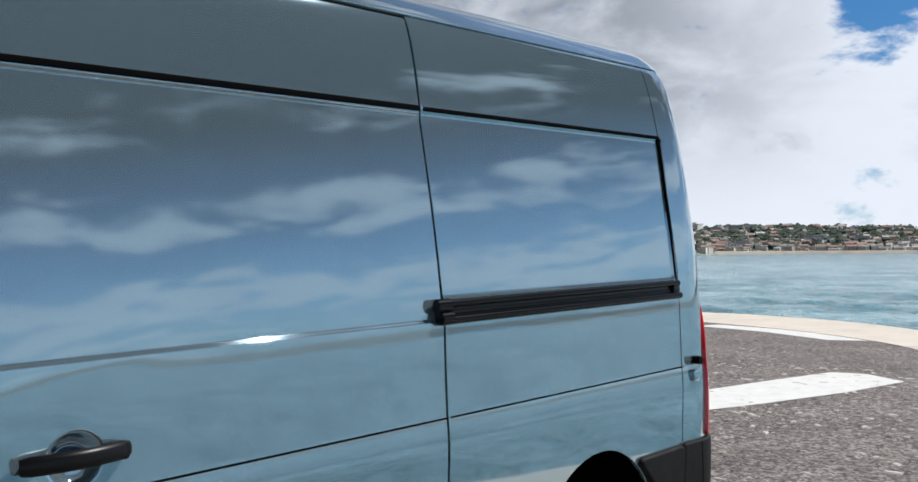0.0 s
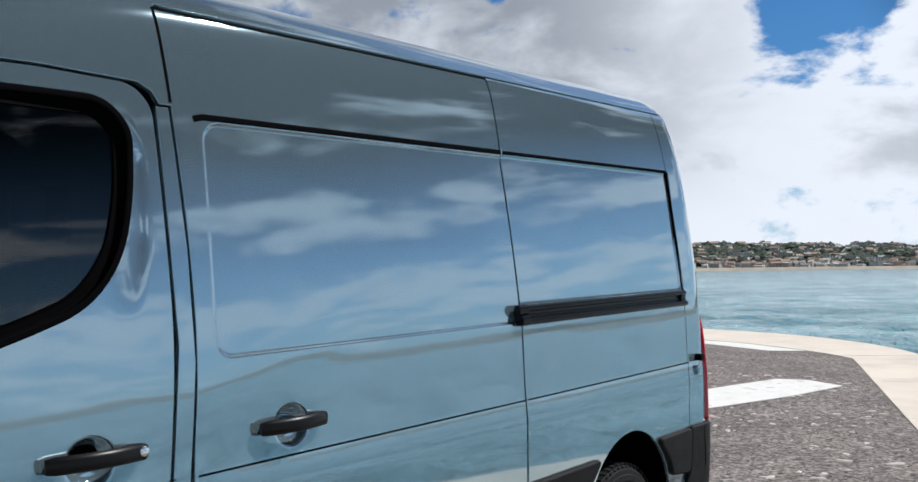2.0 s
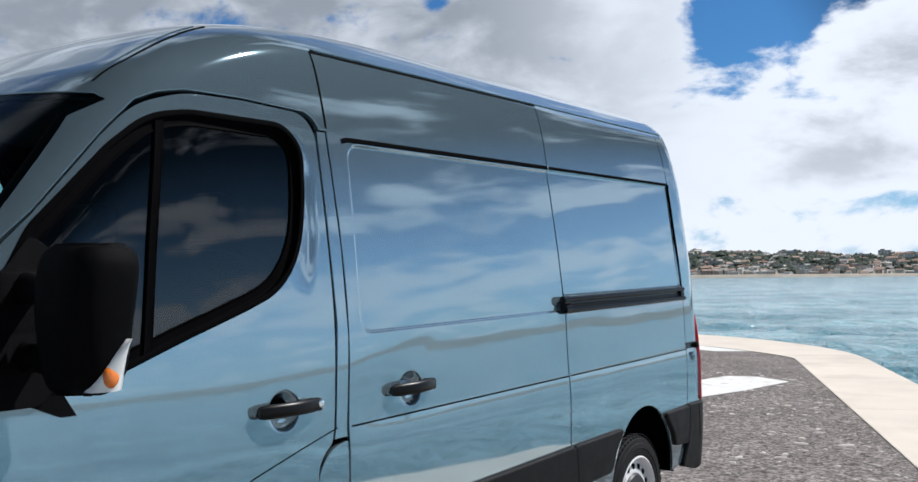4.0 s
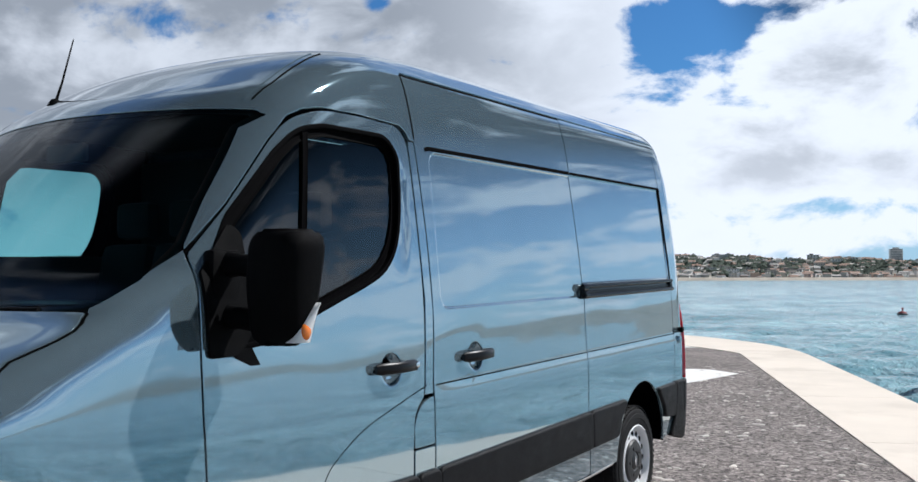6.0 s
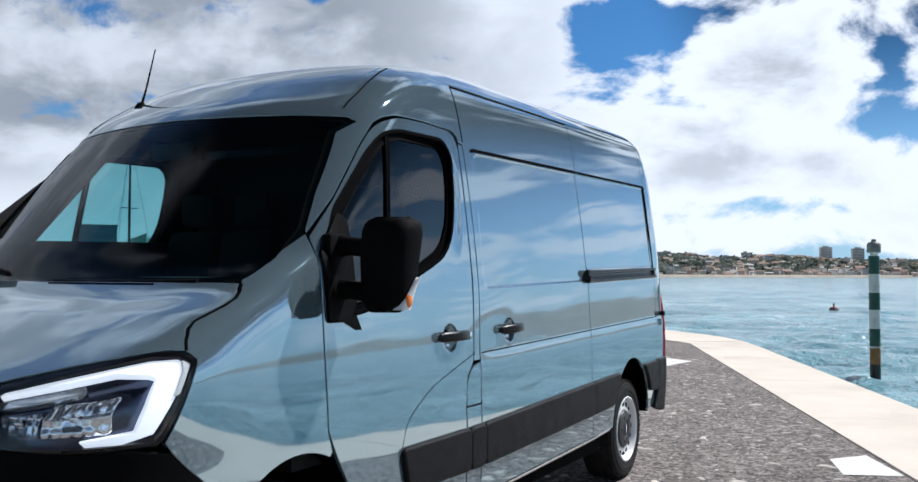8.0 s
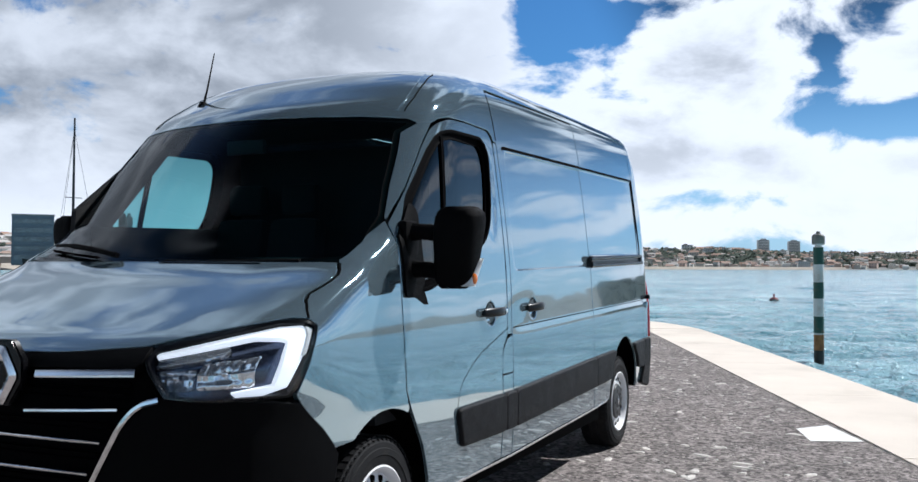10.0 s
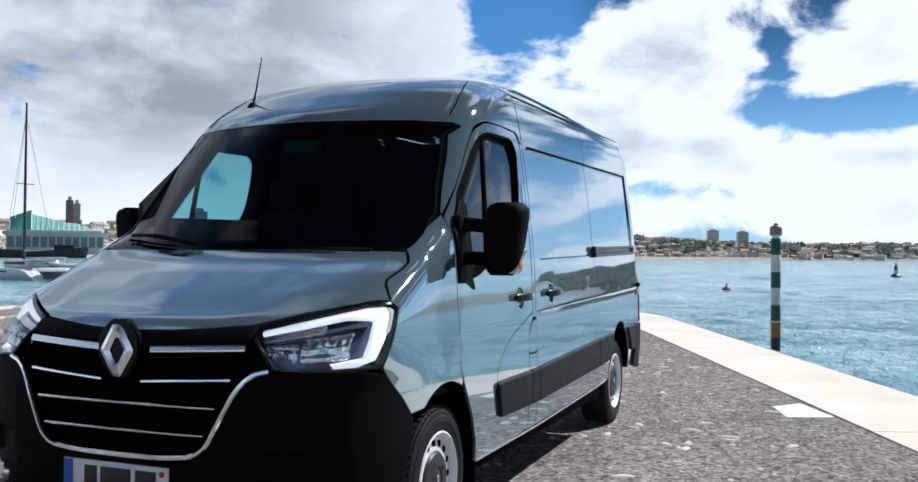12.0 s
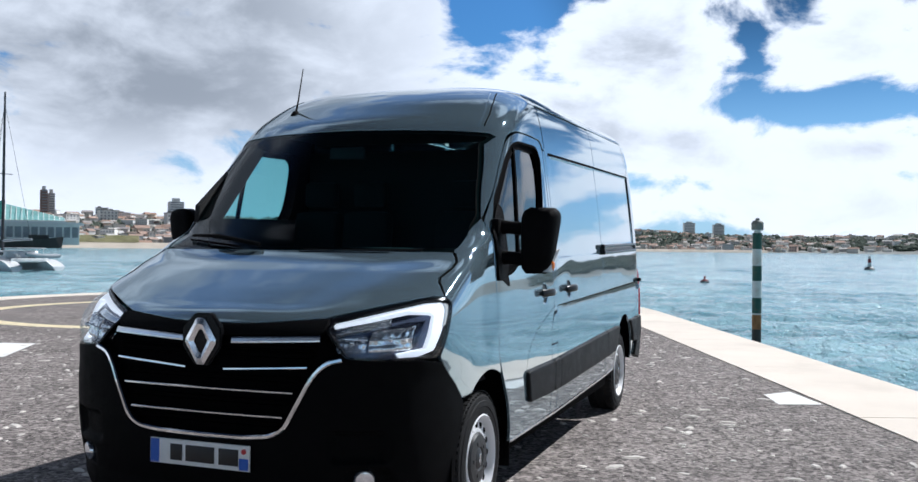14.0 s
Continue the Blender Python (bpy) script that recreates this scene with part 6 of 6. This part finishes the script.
    for y in (-2.6, 2.6):
        part("hull", hull(y), HULL, c, "white hull", angle=50)
        part("hull_window", box((3.0, 1.56, 0.22), (0.2, y, 0.95), bevel=0.05), BOAT_DARK, c)
        part("stern_rail", tube([(-5.6, y - 0.5, 0.7), (-5.7, y - 0.5, 1.7), (-4.2, y - 0.5, 1.9)], 0.03, 6), BUOY_WHITE, c)
    part("bridge_deck", box((7.6, 4.6, 0.45), (-0.6, 0, 1.15), bevel=0.12), HULL, c)
    part("cabin", box((4.8, 4.0, 0.95), (-0.6, 0, 1.75), bevel=0.32, seg=4), HULL, c, "rounded white cabin")
    part("cabin_window", box((4.2, 4.06, 0.38), (-0.4, 0, 1.86), bevel=0.12), BOAT_DARK, c, "dark cabin windows")
    part("bimini", box((2.6, 3.6, 0.12), (-3.4, 0, 2.5), bevel=0.05), BOAT_GREY, c, "grey canvas awning")
    for s in (-1, 1):
        part("awning_post", tube([(-4.4, s * 1.6, 1.2), (-4.4, s * 1.6, 2.5)], 0.04, 6), BUOY_WHITE, c)
    part("mast", tube([(0.9, 0, 2.0), (0.9, 0, 12.0), (0.85, 0, 20.4)], [0.17, 0.15, 0.10], 10), MAST_DARK, c, "tall dark mast")
    part("boom", tube([(0.9, 0, 3.3), (-4.6, 0, 3.5)], 0.13, 8), BOAT_GREY, c, "boom with furled sail")
    for s in (-1, 1):
        part("stay", tube([(0.85, 0, 19.0), (-0.6, s * 3.0, 1.5)], 0.02, 5), MAST_DARK, c)
    part("stay", tube([(0.85, 0, 19.0), (5.4, 0, 1.5)], 0.02, 5), MAST_DARK, c)
    part("spreader", tube([(0.9, -1.1, 11.0), (0.9, 1.1, 11.0)], 0.05, 5), MAST_DARK, c)


catamaran()


def dinghy():
    """A grey rubber tender hanging across the catamaran's stern."""
    p = polar(-133.3, 89, WATER_Z)
    e = thing("dinghy", "grey rubber dinghy slung across the catamaran's stern", "boat", p)
    e.matrix_world = Matrix.Translation(p) @ Matrix.Rotation(radians(-133.3 + 32), 4, "Z") @ Matrix.Translation((-5.0, 0, 1.1)) @ Matrix.Scale(0.76, 4)
    for s in (-1, 1):
        part("side_tube", tube([(s * 0.55, -1.7, 0.25), (s * 0.62, -0.5, 0.2), (s * 0.55, 1.0, 0.25), (s * 0.10, 1.9, 0.45)], [0.22, 0.24, 0.24, 0.16], 10), BOAT_GREY, e, "grey inflated side tube")
    part("floor", box((1.0, 3.0, 0.12), (0, -0.1, 0.05), bevel=0.04), BOAT_DARK, e)
    part("transom", box((1.0, 0.08, 0.45), (0, -1.6, 0.25), bevel=0.02), HULL, e)


dinghy()

# ---- the far shores ----
# distance haze is put into the scrub, foliage, roof and pane colours
SCRUB = mat("hazed_dry_scrub", (0.25, 0.26, 0.25), 0.95, var=0.3, scale=0.03, dark=(0.19, 0.21, 0.19), dscale=0.02, spec=0.1)
GRASS = mat("dry_grass", (0.19, 0.18, 0.10), 0.95, var=0.3, scale=0.15, dark=(0.10, 0.12, 0.05), dscale=0.1, spec=0.1)
SAND = mat("pale_beach_sand", (0.47, 0.42, 0.36), 0.95, var=0.15, scale=0.06, spec=0.1)
# green paled a little to carry the haze of the far shore
FOLIAGE = mat("hazed_green_foliage", (0.085, 0.105, 0.085), 0.9, var=0.4, scale=0.2, spec=0.1)
WALLS = [mat("wall_white", (0.80, 0.79, 0.77), 0.85, var=0.06, scale=0.3, each=0.12), mat("wall_cream", (0.72, 0.67, 0.60), 0.85, var=0.06, scale=0.3, each=0.15),
         mat("wall_pink", (0.60, 0.46, 0.40), 0.85, var=0.08, scale=0.3, each=0.2), mat("wall_grey", (0.55, 0.55, 0.55), 0.85, var=0.08, scale=0.3, each=0.2)]
ROOFS = [mat("roof_tile_hazed_red", (0.36, 0.25, 0.20), 0.9, var=0.2, scale=0.6, each=0.25), mat("roof_grey", (0.28, 0.27, 0.26), 0.9, var=0.15, scale=0.5, each=0.2), mat("roof_pale", (0.52, 0.48, 0.44), 0.9, var=0.1, scale=0.5, each=0.15)]


def crowd(name, colors):
    """A rough surface whose colour is picked house by house."""
    m = mat(name, colors[0], 0.88, spec=0.15)
    nt = m.node_tree
    g, ramp = nt.nodes.new("ShaderNodeNewGeometry"), nt.nodes.new("ShaderNodeValToRGB")
    ramp.color_ramp.interpolation = "CONSTANT"
    while len(ramp.color_ramp.elements) < len(colors):
        ramp.color_ramp.elements.new(0.5)
    for i, c in enumerate(colors):
        ramp.color_ramp.elements[i].position = i / len(colors)
        ramp.color_ramp.elements[i].color = (*c, 1)
    nt.links.new(g.outputs["Random Per Island"], ramp.inputs[0])
    nt.links.new(ramp.outputs[0], nt.nodes["Principled BSDF"].inputs["Base Color"])
    return m


CROWD_WALL = crowd("crowd_walls", [(0.80, 0.79, 0.76), (0.70, 0.64, 0.56), (0.82, 0.81, 0.80), (0.62, 0.48, 0.40), (0.76, 0.72, 0.66), (0.48, 0.46, 0.45)])
# roof reds greyed to carry the same distance haze
CROWD_ROOF = crowd("crowd_roofs", [(0.40, 0.27, 0.21), (0.34, 0.31, 0.30), (0.55, 0.52, 0.49), (0.42, 0.31, 0.26), (0.62, 0.60, 0.58)])
PANE = mat("hazed_window_pane", (0.22, 0.24, 0.26), 0.25, var=0.2, scale=0.5)
TEAL_GLASS = mat("teal_glass_roof", (0.24, 0.46, 0.46), 0.25, var=0.2, scale=0.4)
TEAL_DARK = mat("dark_teal_roof", (0.04, 0.18, 0.17), 0.3, var=0.2, scale=0.3)
BROWN_TOWER = mat("brown_tower_cladding", (0.17, 0.11, 0.09), 0.8, var=0.12, scale=0.2)
HULK = mat("dark_harbour_hull", (0.025, 0.024, 0.024), 0.7, var=0.3, scale=0.2)

SHORE = table([-490, -400, -300, -230, -195, -180, -165, -152, -146, -128], [460, 1400, 1700, 1600, 1250, 1150, 950, 850, 520, 460])
RIDGE = table([-490, -400, -300, -230, -200, -186, -180, -172, -168, -160, -151, -146, -137, -128], [1.4, 0.5, 0.45, 0.5, 0.65, 0.80, 0.68, 0.85, 0.95, 1.25, 1.35, 1.4, 1.45, 1.4])


def ground_height(az, f):
    """f: 0 at the water's edge, 1 on the ridge."""
    d = SHORE(az)
    h = math.tan(radians(float(RIDGE(az)))) * float(d) * 1.4
    wob = 0.10 * noise.noise(Vector((az * 0.35, f * 4, 0.3))) + 0.05 * noise.noise(Vector((az * 1.7, f * 9, 3.3)))
    return WATER_Z + 1.2 * min(1, f * 14) + h * max(0.0, ease(np.array(f)) * (1 + wob))


def hills():
    az = np.linspace(-488, -128, 500)
    fs = np.linspace(0, 1, 11)
    verts, faces = [], []
    for a in az:
        for f in fs:
            p = polar(a, float(SHORE(a)) * (1 + 0.4 * f), float(ground_height(a, f)) - (0.5 if f == 0 else 0))
            verts.append(p)
        verts.append(polar(a, float(SHORE(a)) * 1.9, WATER_Z))
    m = len(fs) + 1
    for i in range(len(az) - 1):
        for j in range(m - 1):
            faces.append((i * m + j, i * m + j + 1, (i + 1) * m + j + 1, (i + 1) * m + j))
    ob = mesh_object("far_hills", verts, faces, SCRUB, smooth=True)
    tagged(ob, "low dry hillside of scrub behind the bay", "hillside", kind="structure")
    az = np.linspace(-140.4, -135.5, 40)
    verts = [polar(a, float(SHORE(a)) * (1 + 0.4 * f) - 4, WATER_Z + z) for a in az for f, z in ((0.05, 3.0), (0.075, 5.2), (0.12, 6.6))]
    faces = [(i * 3 + j, i * 3 + j + 1, i * 3 + j + 4, i * 3 + j + 3) for i in range(39) for j in range(2)]
    tagged(mesh_object("grass_bank", verts, faces, GRASS), "dry grass bank above the town beach", "grass", kind="structure")
    for a0, a1, f1, nm in ((-149, -129, 0.055, "far_beach"), (-178, -152, 0.016, "far_beach")):
        az = np.linspace(a0, a1, 60)
        verts = [polar(a, float(SHORE(a)) * (1 + 0.4 * f) - 4, WATER_Z + z) for a in az for f, z in ((0, -0.2), (f1 * 0.4, 1.7), (f1, 3.0))]
        faces = [(i * 3 + j, i * 3 + j + 1, i * 3 + j + 4, i * 3 + j + 3) for i in range(59) for j in range(2)]
        tagged(mesh_object(nm, verts, faces, SAND), "pale sandy beach along the far shore", "beach", kind="structure")


hills()


def house_meshes():
    """A few plain houses: wall block, roof, and windows as meshes to share."""
    kinds = []
    for w, d, h, pitched, wm, rm in ((9, 8, 6, 1, 0, 0), (12, 9, 7, 1, 1, 0), (14, 9, 9, 0, 0, 2), (10, 8, 6.5, 1, 2, 0), (18, 11, 10, 0, 3, 1), (11, 9, 8, 0, 1, 2), (16, 10, 13, 0, 0, 1), (8, 7, 5, 1, 0, 1)):
        bm = box((w, d, h + 6), (0, 0, h / 2 - 3))
        wall = bpy.data.meshes.new("wall")
        bm.to_mesh(wall)
        bm.free()
        wall.materials.append(WALLS[wm])
        bm = bmesh.new()
        if pitched:
            e = 0.5
            v = [bm.verts.new(q) for q in ((-w / 2 - e, -d / 2 - e, h), (w / 2 + e, -d / 2 - e, h), (w / 2 + e, d / 2 + e, h), (-w / 2 - e, d / 2 + e, h), (-w / 2 - e, 0, h + d * 0.28), (w / 2 + e, 0, h + d * 0.28))]
            for f in ((0, 1, 5, 4), (2, 3, 4, 5), (0, 4, 3), (1, 2, 5), (3, 2, 1, 0)):
                bm.faces.new([v[i] for i in f])
        else:
            add_box(bm, (w + 0.4, d + 0.4, 0.5), (0, 0, h + 0.1))
            add_box(bm, (w * 0.3, d * 0.4, 1.6), (w * 0.2, 0, h + 1.0))
        roof_ = bpy.data.meshes.new("roof")
        bm.to_mesh(roof_)
        bm.free()
        roof_.materials.append(ROOFS[rm])
        bm = bmesh.new()
        n, k = max(2, int(w / 3)), max(1, int(h / 3))
        for i in range(n):
            for j in range(k):
                for s in (-1, 1):
                    add_box(bm, (1.3, 0.1, 1.5), (-w / 2 + (i + 0.5) * w / n, s * (d / 2 + 0.03), 1.7 + j * 3.0))
        win = bpy.data.meshes.new("glazing")
        bm.to_mesh(win)
        bm.free()
        win.materials.append(PANE)
        kinds.append((wall, roof_, win))
    return kinds


def town():
    kinds = house_meshes()
    rnd = random.Random(11)
    labels = ["small white house with a tiled roof on the far hillside", "cream house with a red tiled roof on the far hillside", "white flat-roofed block on the far hillside", "pink house with a red tiled roof on the far hillside",
              "grey flat-roofed block on the far hillside", "cream flat-roofed house on the far hillside", "tall white apartment block on the far hillside", "little white cottage on the far hillside"]

    def put(az, f, kind, scale=1.0):
        p = polar(az, float(SHORE(az)) * (1 + 0.4 * f), float(ground_height(az, f)))
        e = thing("house", labels[kind], "house", p, "houses of the far town")
        e.rotation_euler = (0, 0, radians(az + 90 + rnd.uniform(-35, 35)))
        e.scale = (scale * rnd.uniform(0.85, 1.25), scale, scale * rnd.uniform(0.85, 1.15))
        for nm, me in zip(("wall", "roof", "glazing"), kinds[kind]):
            o = new(nm, me)
            o.parent = e
            if nm == "glazing":
                tagged(o, kind="stuff")

    for i in range(230):
        az = rnd.uniform(-181, -150)
        f = 0.06 + 0.9 * rnd.random() ** 1.2
        put(az, f, rnd.choice((0, 0, 1, 1, 2, 3, 3, 4, 5, 5, 7)), rnd.uniform(0.5, 0.9))
    for i in range(24):
        put(rnd.uniform(-190, -181), 0.3 + 0.6 * rnd.random(), rnd.choice((0, 1, 5, 7)), 0.9)
    for i in range(120):
        az = rnd.uniform(-149, -130)
        put(az, 0.12 + 0.83 * rnd.random(), rnd.choice((0, 0, 1, 2, 2, 3, 5, 5, 6)), rnd.uniform(0.40, 0.72))
    for i in range(14):
        put(-172.5 + 0.25 * i + rnd.uniform(-0.1, 0.1), 0.97, rnd.choice((3, 3, 2)), 1.0)


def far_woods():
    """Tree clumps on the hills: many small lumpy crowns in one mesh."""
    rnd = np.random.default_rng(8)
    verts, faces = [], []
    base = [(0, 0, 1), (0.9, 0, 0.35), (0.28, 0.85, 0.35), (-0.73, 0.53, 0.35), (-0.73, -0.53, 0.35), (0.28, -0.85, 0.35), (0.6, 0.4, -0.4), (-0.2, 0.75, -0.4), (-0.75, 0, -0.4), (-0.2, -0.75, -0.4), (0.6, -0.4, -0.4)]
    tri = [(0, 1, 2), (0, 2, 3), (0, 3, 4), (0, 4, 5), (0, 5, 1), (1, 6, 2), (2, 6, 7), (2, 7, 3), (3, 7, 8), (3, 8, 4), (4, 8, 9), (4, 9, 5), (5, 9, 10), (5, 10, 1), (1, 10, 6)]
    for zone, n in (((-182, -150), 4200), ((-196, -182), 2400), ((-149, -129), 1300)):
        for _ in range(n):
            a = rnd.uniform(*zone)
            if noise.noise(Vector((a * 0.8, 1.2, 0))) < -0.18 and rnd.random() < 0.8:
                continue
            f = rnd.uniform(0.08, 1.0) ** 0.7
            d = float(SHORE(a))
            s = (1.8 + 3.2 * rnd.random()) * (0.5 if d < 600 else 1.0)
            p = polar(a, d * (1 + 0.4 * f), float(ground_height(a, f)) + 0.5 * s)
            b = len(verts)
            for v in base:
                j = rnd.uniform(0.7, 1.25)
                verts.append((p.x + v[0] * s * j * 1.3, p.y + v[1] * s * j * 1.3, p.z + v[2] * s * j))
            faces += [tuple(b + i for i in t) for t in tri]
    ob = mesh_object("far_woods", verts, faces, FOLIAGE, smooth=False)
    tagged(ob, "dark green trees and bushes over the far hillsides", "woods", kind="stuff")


def far_roofs():
    """The crowd of small houses behind and between the nearer ones: walls in one mesh, roofs in another."""
    rnd = np.random.default_rng(21)
    wv, wf, rv, rf = [], [], [], []
    for zone, n, size in (((-182, -150), 820, 0.62), ((-149, -129), 540, 0.50), ((-190, -182), 60, 0.8)):
        for _ in range(n):
            a, f = rnd.uniform(*zone), 0.05 + 0.93 * rnd.random()
            p = polar(a, float(SHORE(a)) * (1 + 0.4 * f), float(ground_height(a, f)))
            w, d, h = size * rnd.uniform(6, 17), size * rnd.uniform(6, 10), size * rnd.choice((4, 6, 6, 9))
            t = radians(a + 90 + rnd.uniform(-40, 40))
            c, s = math.cos(t), math.sin(t)

            def at(x, y, z):
                return (p.x + c * x - s * y, p.y + s * x + c * y, p.z + z)

            b = len(wv)
            wv += [at(x * w / 2, y * d / 2, z) for z in (-4, h) for x, y in ((-1, -1), (1, -1), (1, 1), (-1, 1))]
            wf += [(b, b + 1, b + 5, b + 4), (b + 1, b + 2, b + 6, b + 5), (b + 2, b + 3, b + 7, b + 6), (b + 3, b, b + 4, b + 7), (b + 4, b + 5, b + 6, b + 7)]
            b, top = len(rv), h + (0.28 * d if rnd.random() < 0.6 else 0.4)
            rv += [at(x * (w / 2 + 0.3), y * (d / 2 + 0.3), h) for x, y in ((-1, -1), (1, -1), (1, 1), (-1, 1))] + [at(-w / 2, 0, top), at(w / 2, 0, top)]
            rf += [(b, b + 1, b + 5, b + 4), (b + 2, b + 3, b + 4, b + 5), (b, b + 4, b + 3), (b + 1, b + 2, b + 5)]
    rows = thing("far_houses", "crowd of small white and cream houses on the far hillsides", "houses", kind="stuff")
    mesh_object("wall", wv, wf, CROWD_WALL, rows, smooth=False)
    mesh_object("roof", rv, rf, CROWD_ROOF, rows, smooth=False)


def tower(az, f, w, d, top_deg, wall_m, label, floors=12, dist=None):
    D = float(SHORE(az)) * (1 + 0.4 * f)
    p = polar(az, D, float(ground_height(az, f)))
    h = 1.4 + math.tan(radians(top_deg)) * D - p.z
    e = thing("apartment_tower", label, "tower block", p, "towers of the far town")
    e.rotation_euler = (0, 0, radians(az + 90 + 8))
    part("wall", box((w, d, h + 8), (0, 0, h / 2 - 4)), wall_m, e, smooth=False)
    part("roof", box((w * 0.5, d * 0.5, 2.5), (0, 0, h + 1.0)), WALLS[3], e, smooth=False)
    bm = bmesh.new()
    for j in range(floors):
        for s in (-1, 1):
            add_box(bm, (w * 0.86, 0.2, h / floors * 0.42), (0, s * d / 2, (j + 0.55) * h / floors))
    tagged(part("glazing", bm, PANE, e, smooth=False), kind="stuff")


def left_quarter():
    """The near town shore: the glass-roofed hall, long quay building, dark hulk, and towers."""
    p = polar(-134.3, 470, 2.5)
    hall = thing("harbour_hall", "harbour building with stepped teal glass roofs", "building", p)
    hall.rotation_euler = (0, 0, radians(-134.3 + 90))
    part("wall", box((34, 16, 9), (0, 0, 4.5)), WALLS[0], hall, smooth=False)
    for x0, x1, h0, h1, m_, lab in ((-17, 7.9, 1.5, 7.5, TEAL_GLASS, "long pale teal glass roof"), (8, 17, 9.5, 6.0, TEAL_DARK, "steep dark teal roof")):
        bm = bmesh.new()
        v = [bm.verts.new(q) for q in ((x0, -8.2, 9), (x1, -8.2, 9), (x1, 8.2, 9), (x0, 8.2, 9), (x0, 0, 9 + h0), (x1, 0, 9 + h1))]
        for f in ((0, 1, 5, 4), (2, 3, 4, 5), (0, 4, 3), (1, 2, 5)):
            bm.faces.new([v[k] for k in f])
        r_ = part("glass_roof", bm, m_, hall, lab, smooth=False)
        n_ = int((x1 - x0) / 2.2)
        for k in range(n_ + 1):
            t = k / n_
            x = x0 + (x1 - x0) * t
            part("roof_rib", tube([(x, 8.3, 9.05), (x, 0.05, 9.1 + h0 + (h1 - h0) * t)], 0.12, 5), WALLS[0], r_)
    for i in range(11):
        part("window", box((1.8, 0.3, 2.6), (-15 + 3 * i, 8.05, 5.2)), PANE, hall, smooth=False)
    p = polar(-134.6, 452, 0.4)
    quay = thing("quay_building", "long low white quay building with dark openings", "building", p)
    quay.rotation_euler = (0, 0, radians(-134.6 + 90))
    part("wall", box((40, 10, 9.0), (0, 0, 4.5)), WALLS[0], quay, smooth=False)
    part("roof", box((43, 12, 1.2), (0, 0, 9.5)), WALLS[0], quay, "white flat roof", smooth=False)
    for i in range(12):
        part("opening", box((2.5, 0.3, 4.6), (-18.2 + 3.3 * i, 5.05, 5.6)), PANE, quay, smooth=False)
    p = polar(-133.2, 438, -1.0)
    hulk = thing("moored_hulk", "long dark hull moored before the quay", "ship", p)
    hulk.rotation_euler = (0, 0, radians(-133.2 + 90))
    bm = bmesh.new()
    rows = []
    for t in np.linspace(0, 1, 15):
        x = -24 + 48 * t
        w = 3.2 * (1 - (2 * abs(t - 0.5)) ** 4) + 0.2
        z = 3.4 + 1.6 * (2 * t - 1) ** 2
        rows.append([bm.verts.new((x, -w, z)), bm.verts.new((x * 0.96, -w * 0.6, -0.5)), bm.verts.new((x * 0.96, w * 0.6, -0.5)), bm.verts.new((x, w, z))])
    for a, b in zip(rows, rows[1:]):
        for k in range(4):
            bm.faces.new((a[k], a[(k + 1) % 4], b[(k + 1) % 4], b[k]))
    bm.faces.new(rows[0])
    bm.faces.new(rows[-1])
    part("hull", bm, HULK, hulk, "dark hull", smooth=False)
    part("deckhouse", box((8, 4, 2.2), (-14, 0, 4.6), bevel=0.2), HULK, hulk, smooth=False)
    p = polar(-130.6, 455, 1.0)
    block = thing("harbour_block", "dark glazed harbour block", "building", p)
    block.rotation_euler = (0, 0, radians(-130.4 + 90))
    part("wall", box((17, 14, 22), (0, 0, 11)), mat("slate_cladding", (0.16, 0.19, 0.23), 0.5, var=0.1, scale=0.2), block, smooth=False)
    part("roof", box((17.5, 14.5, 0.6), (0, 0, 22.3)), ROOFS[1], block, smooth=False)
    for j in range(5):
        part("window_band", box((15, 0.3, 2.0), (0, 7.05, 3.5 + 4 * j)), PANE, block, smooth=False)


town()
far_roofs()
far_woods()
left_quarter()
tower(-135.28, 0.7, 3.4, 7, 2.98, BROWN_TOWER, "tall brown tower block above the harbour town")
tower(-135.66, 0.72, 3.4, 7, 2.80, WALLS[3], "pale grey tower block above the harbour town")
tower(-142.45, 0.6, 9, 9, 2.5, WALLS[3], "grey slab tower block above the harbour town")
tower(-173.5, 1.0, 17, 14, 1.62, WALLS[0], "white tower block on the far ridge", 9)
tower(-175.2, 1.0, 17, 14, 1.53, WALLS[0], "white tower block on the far ridge", 9)
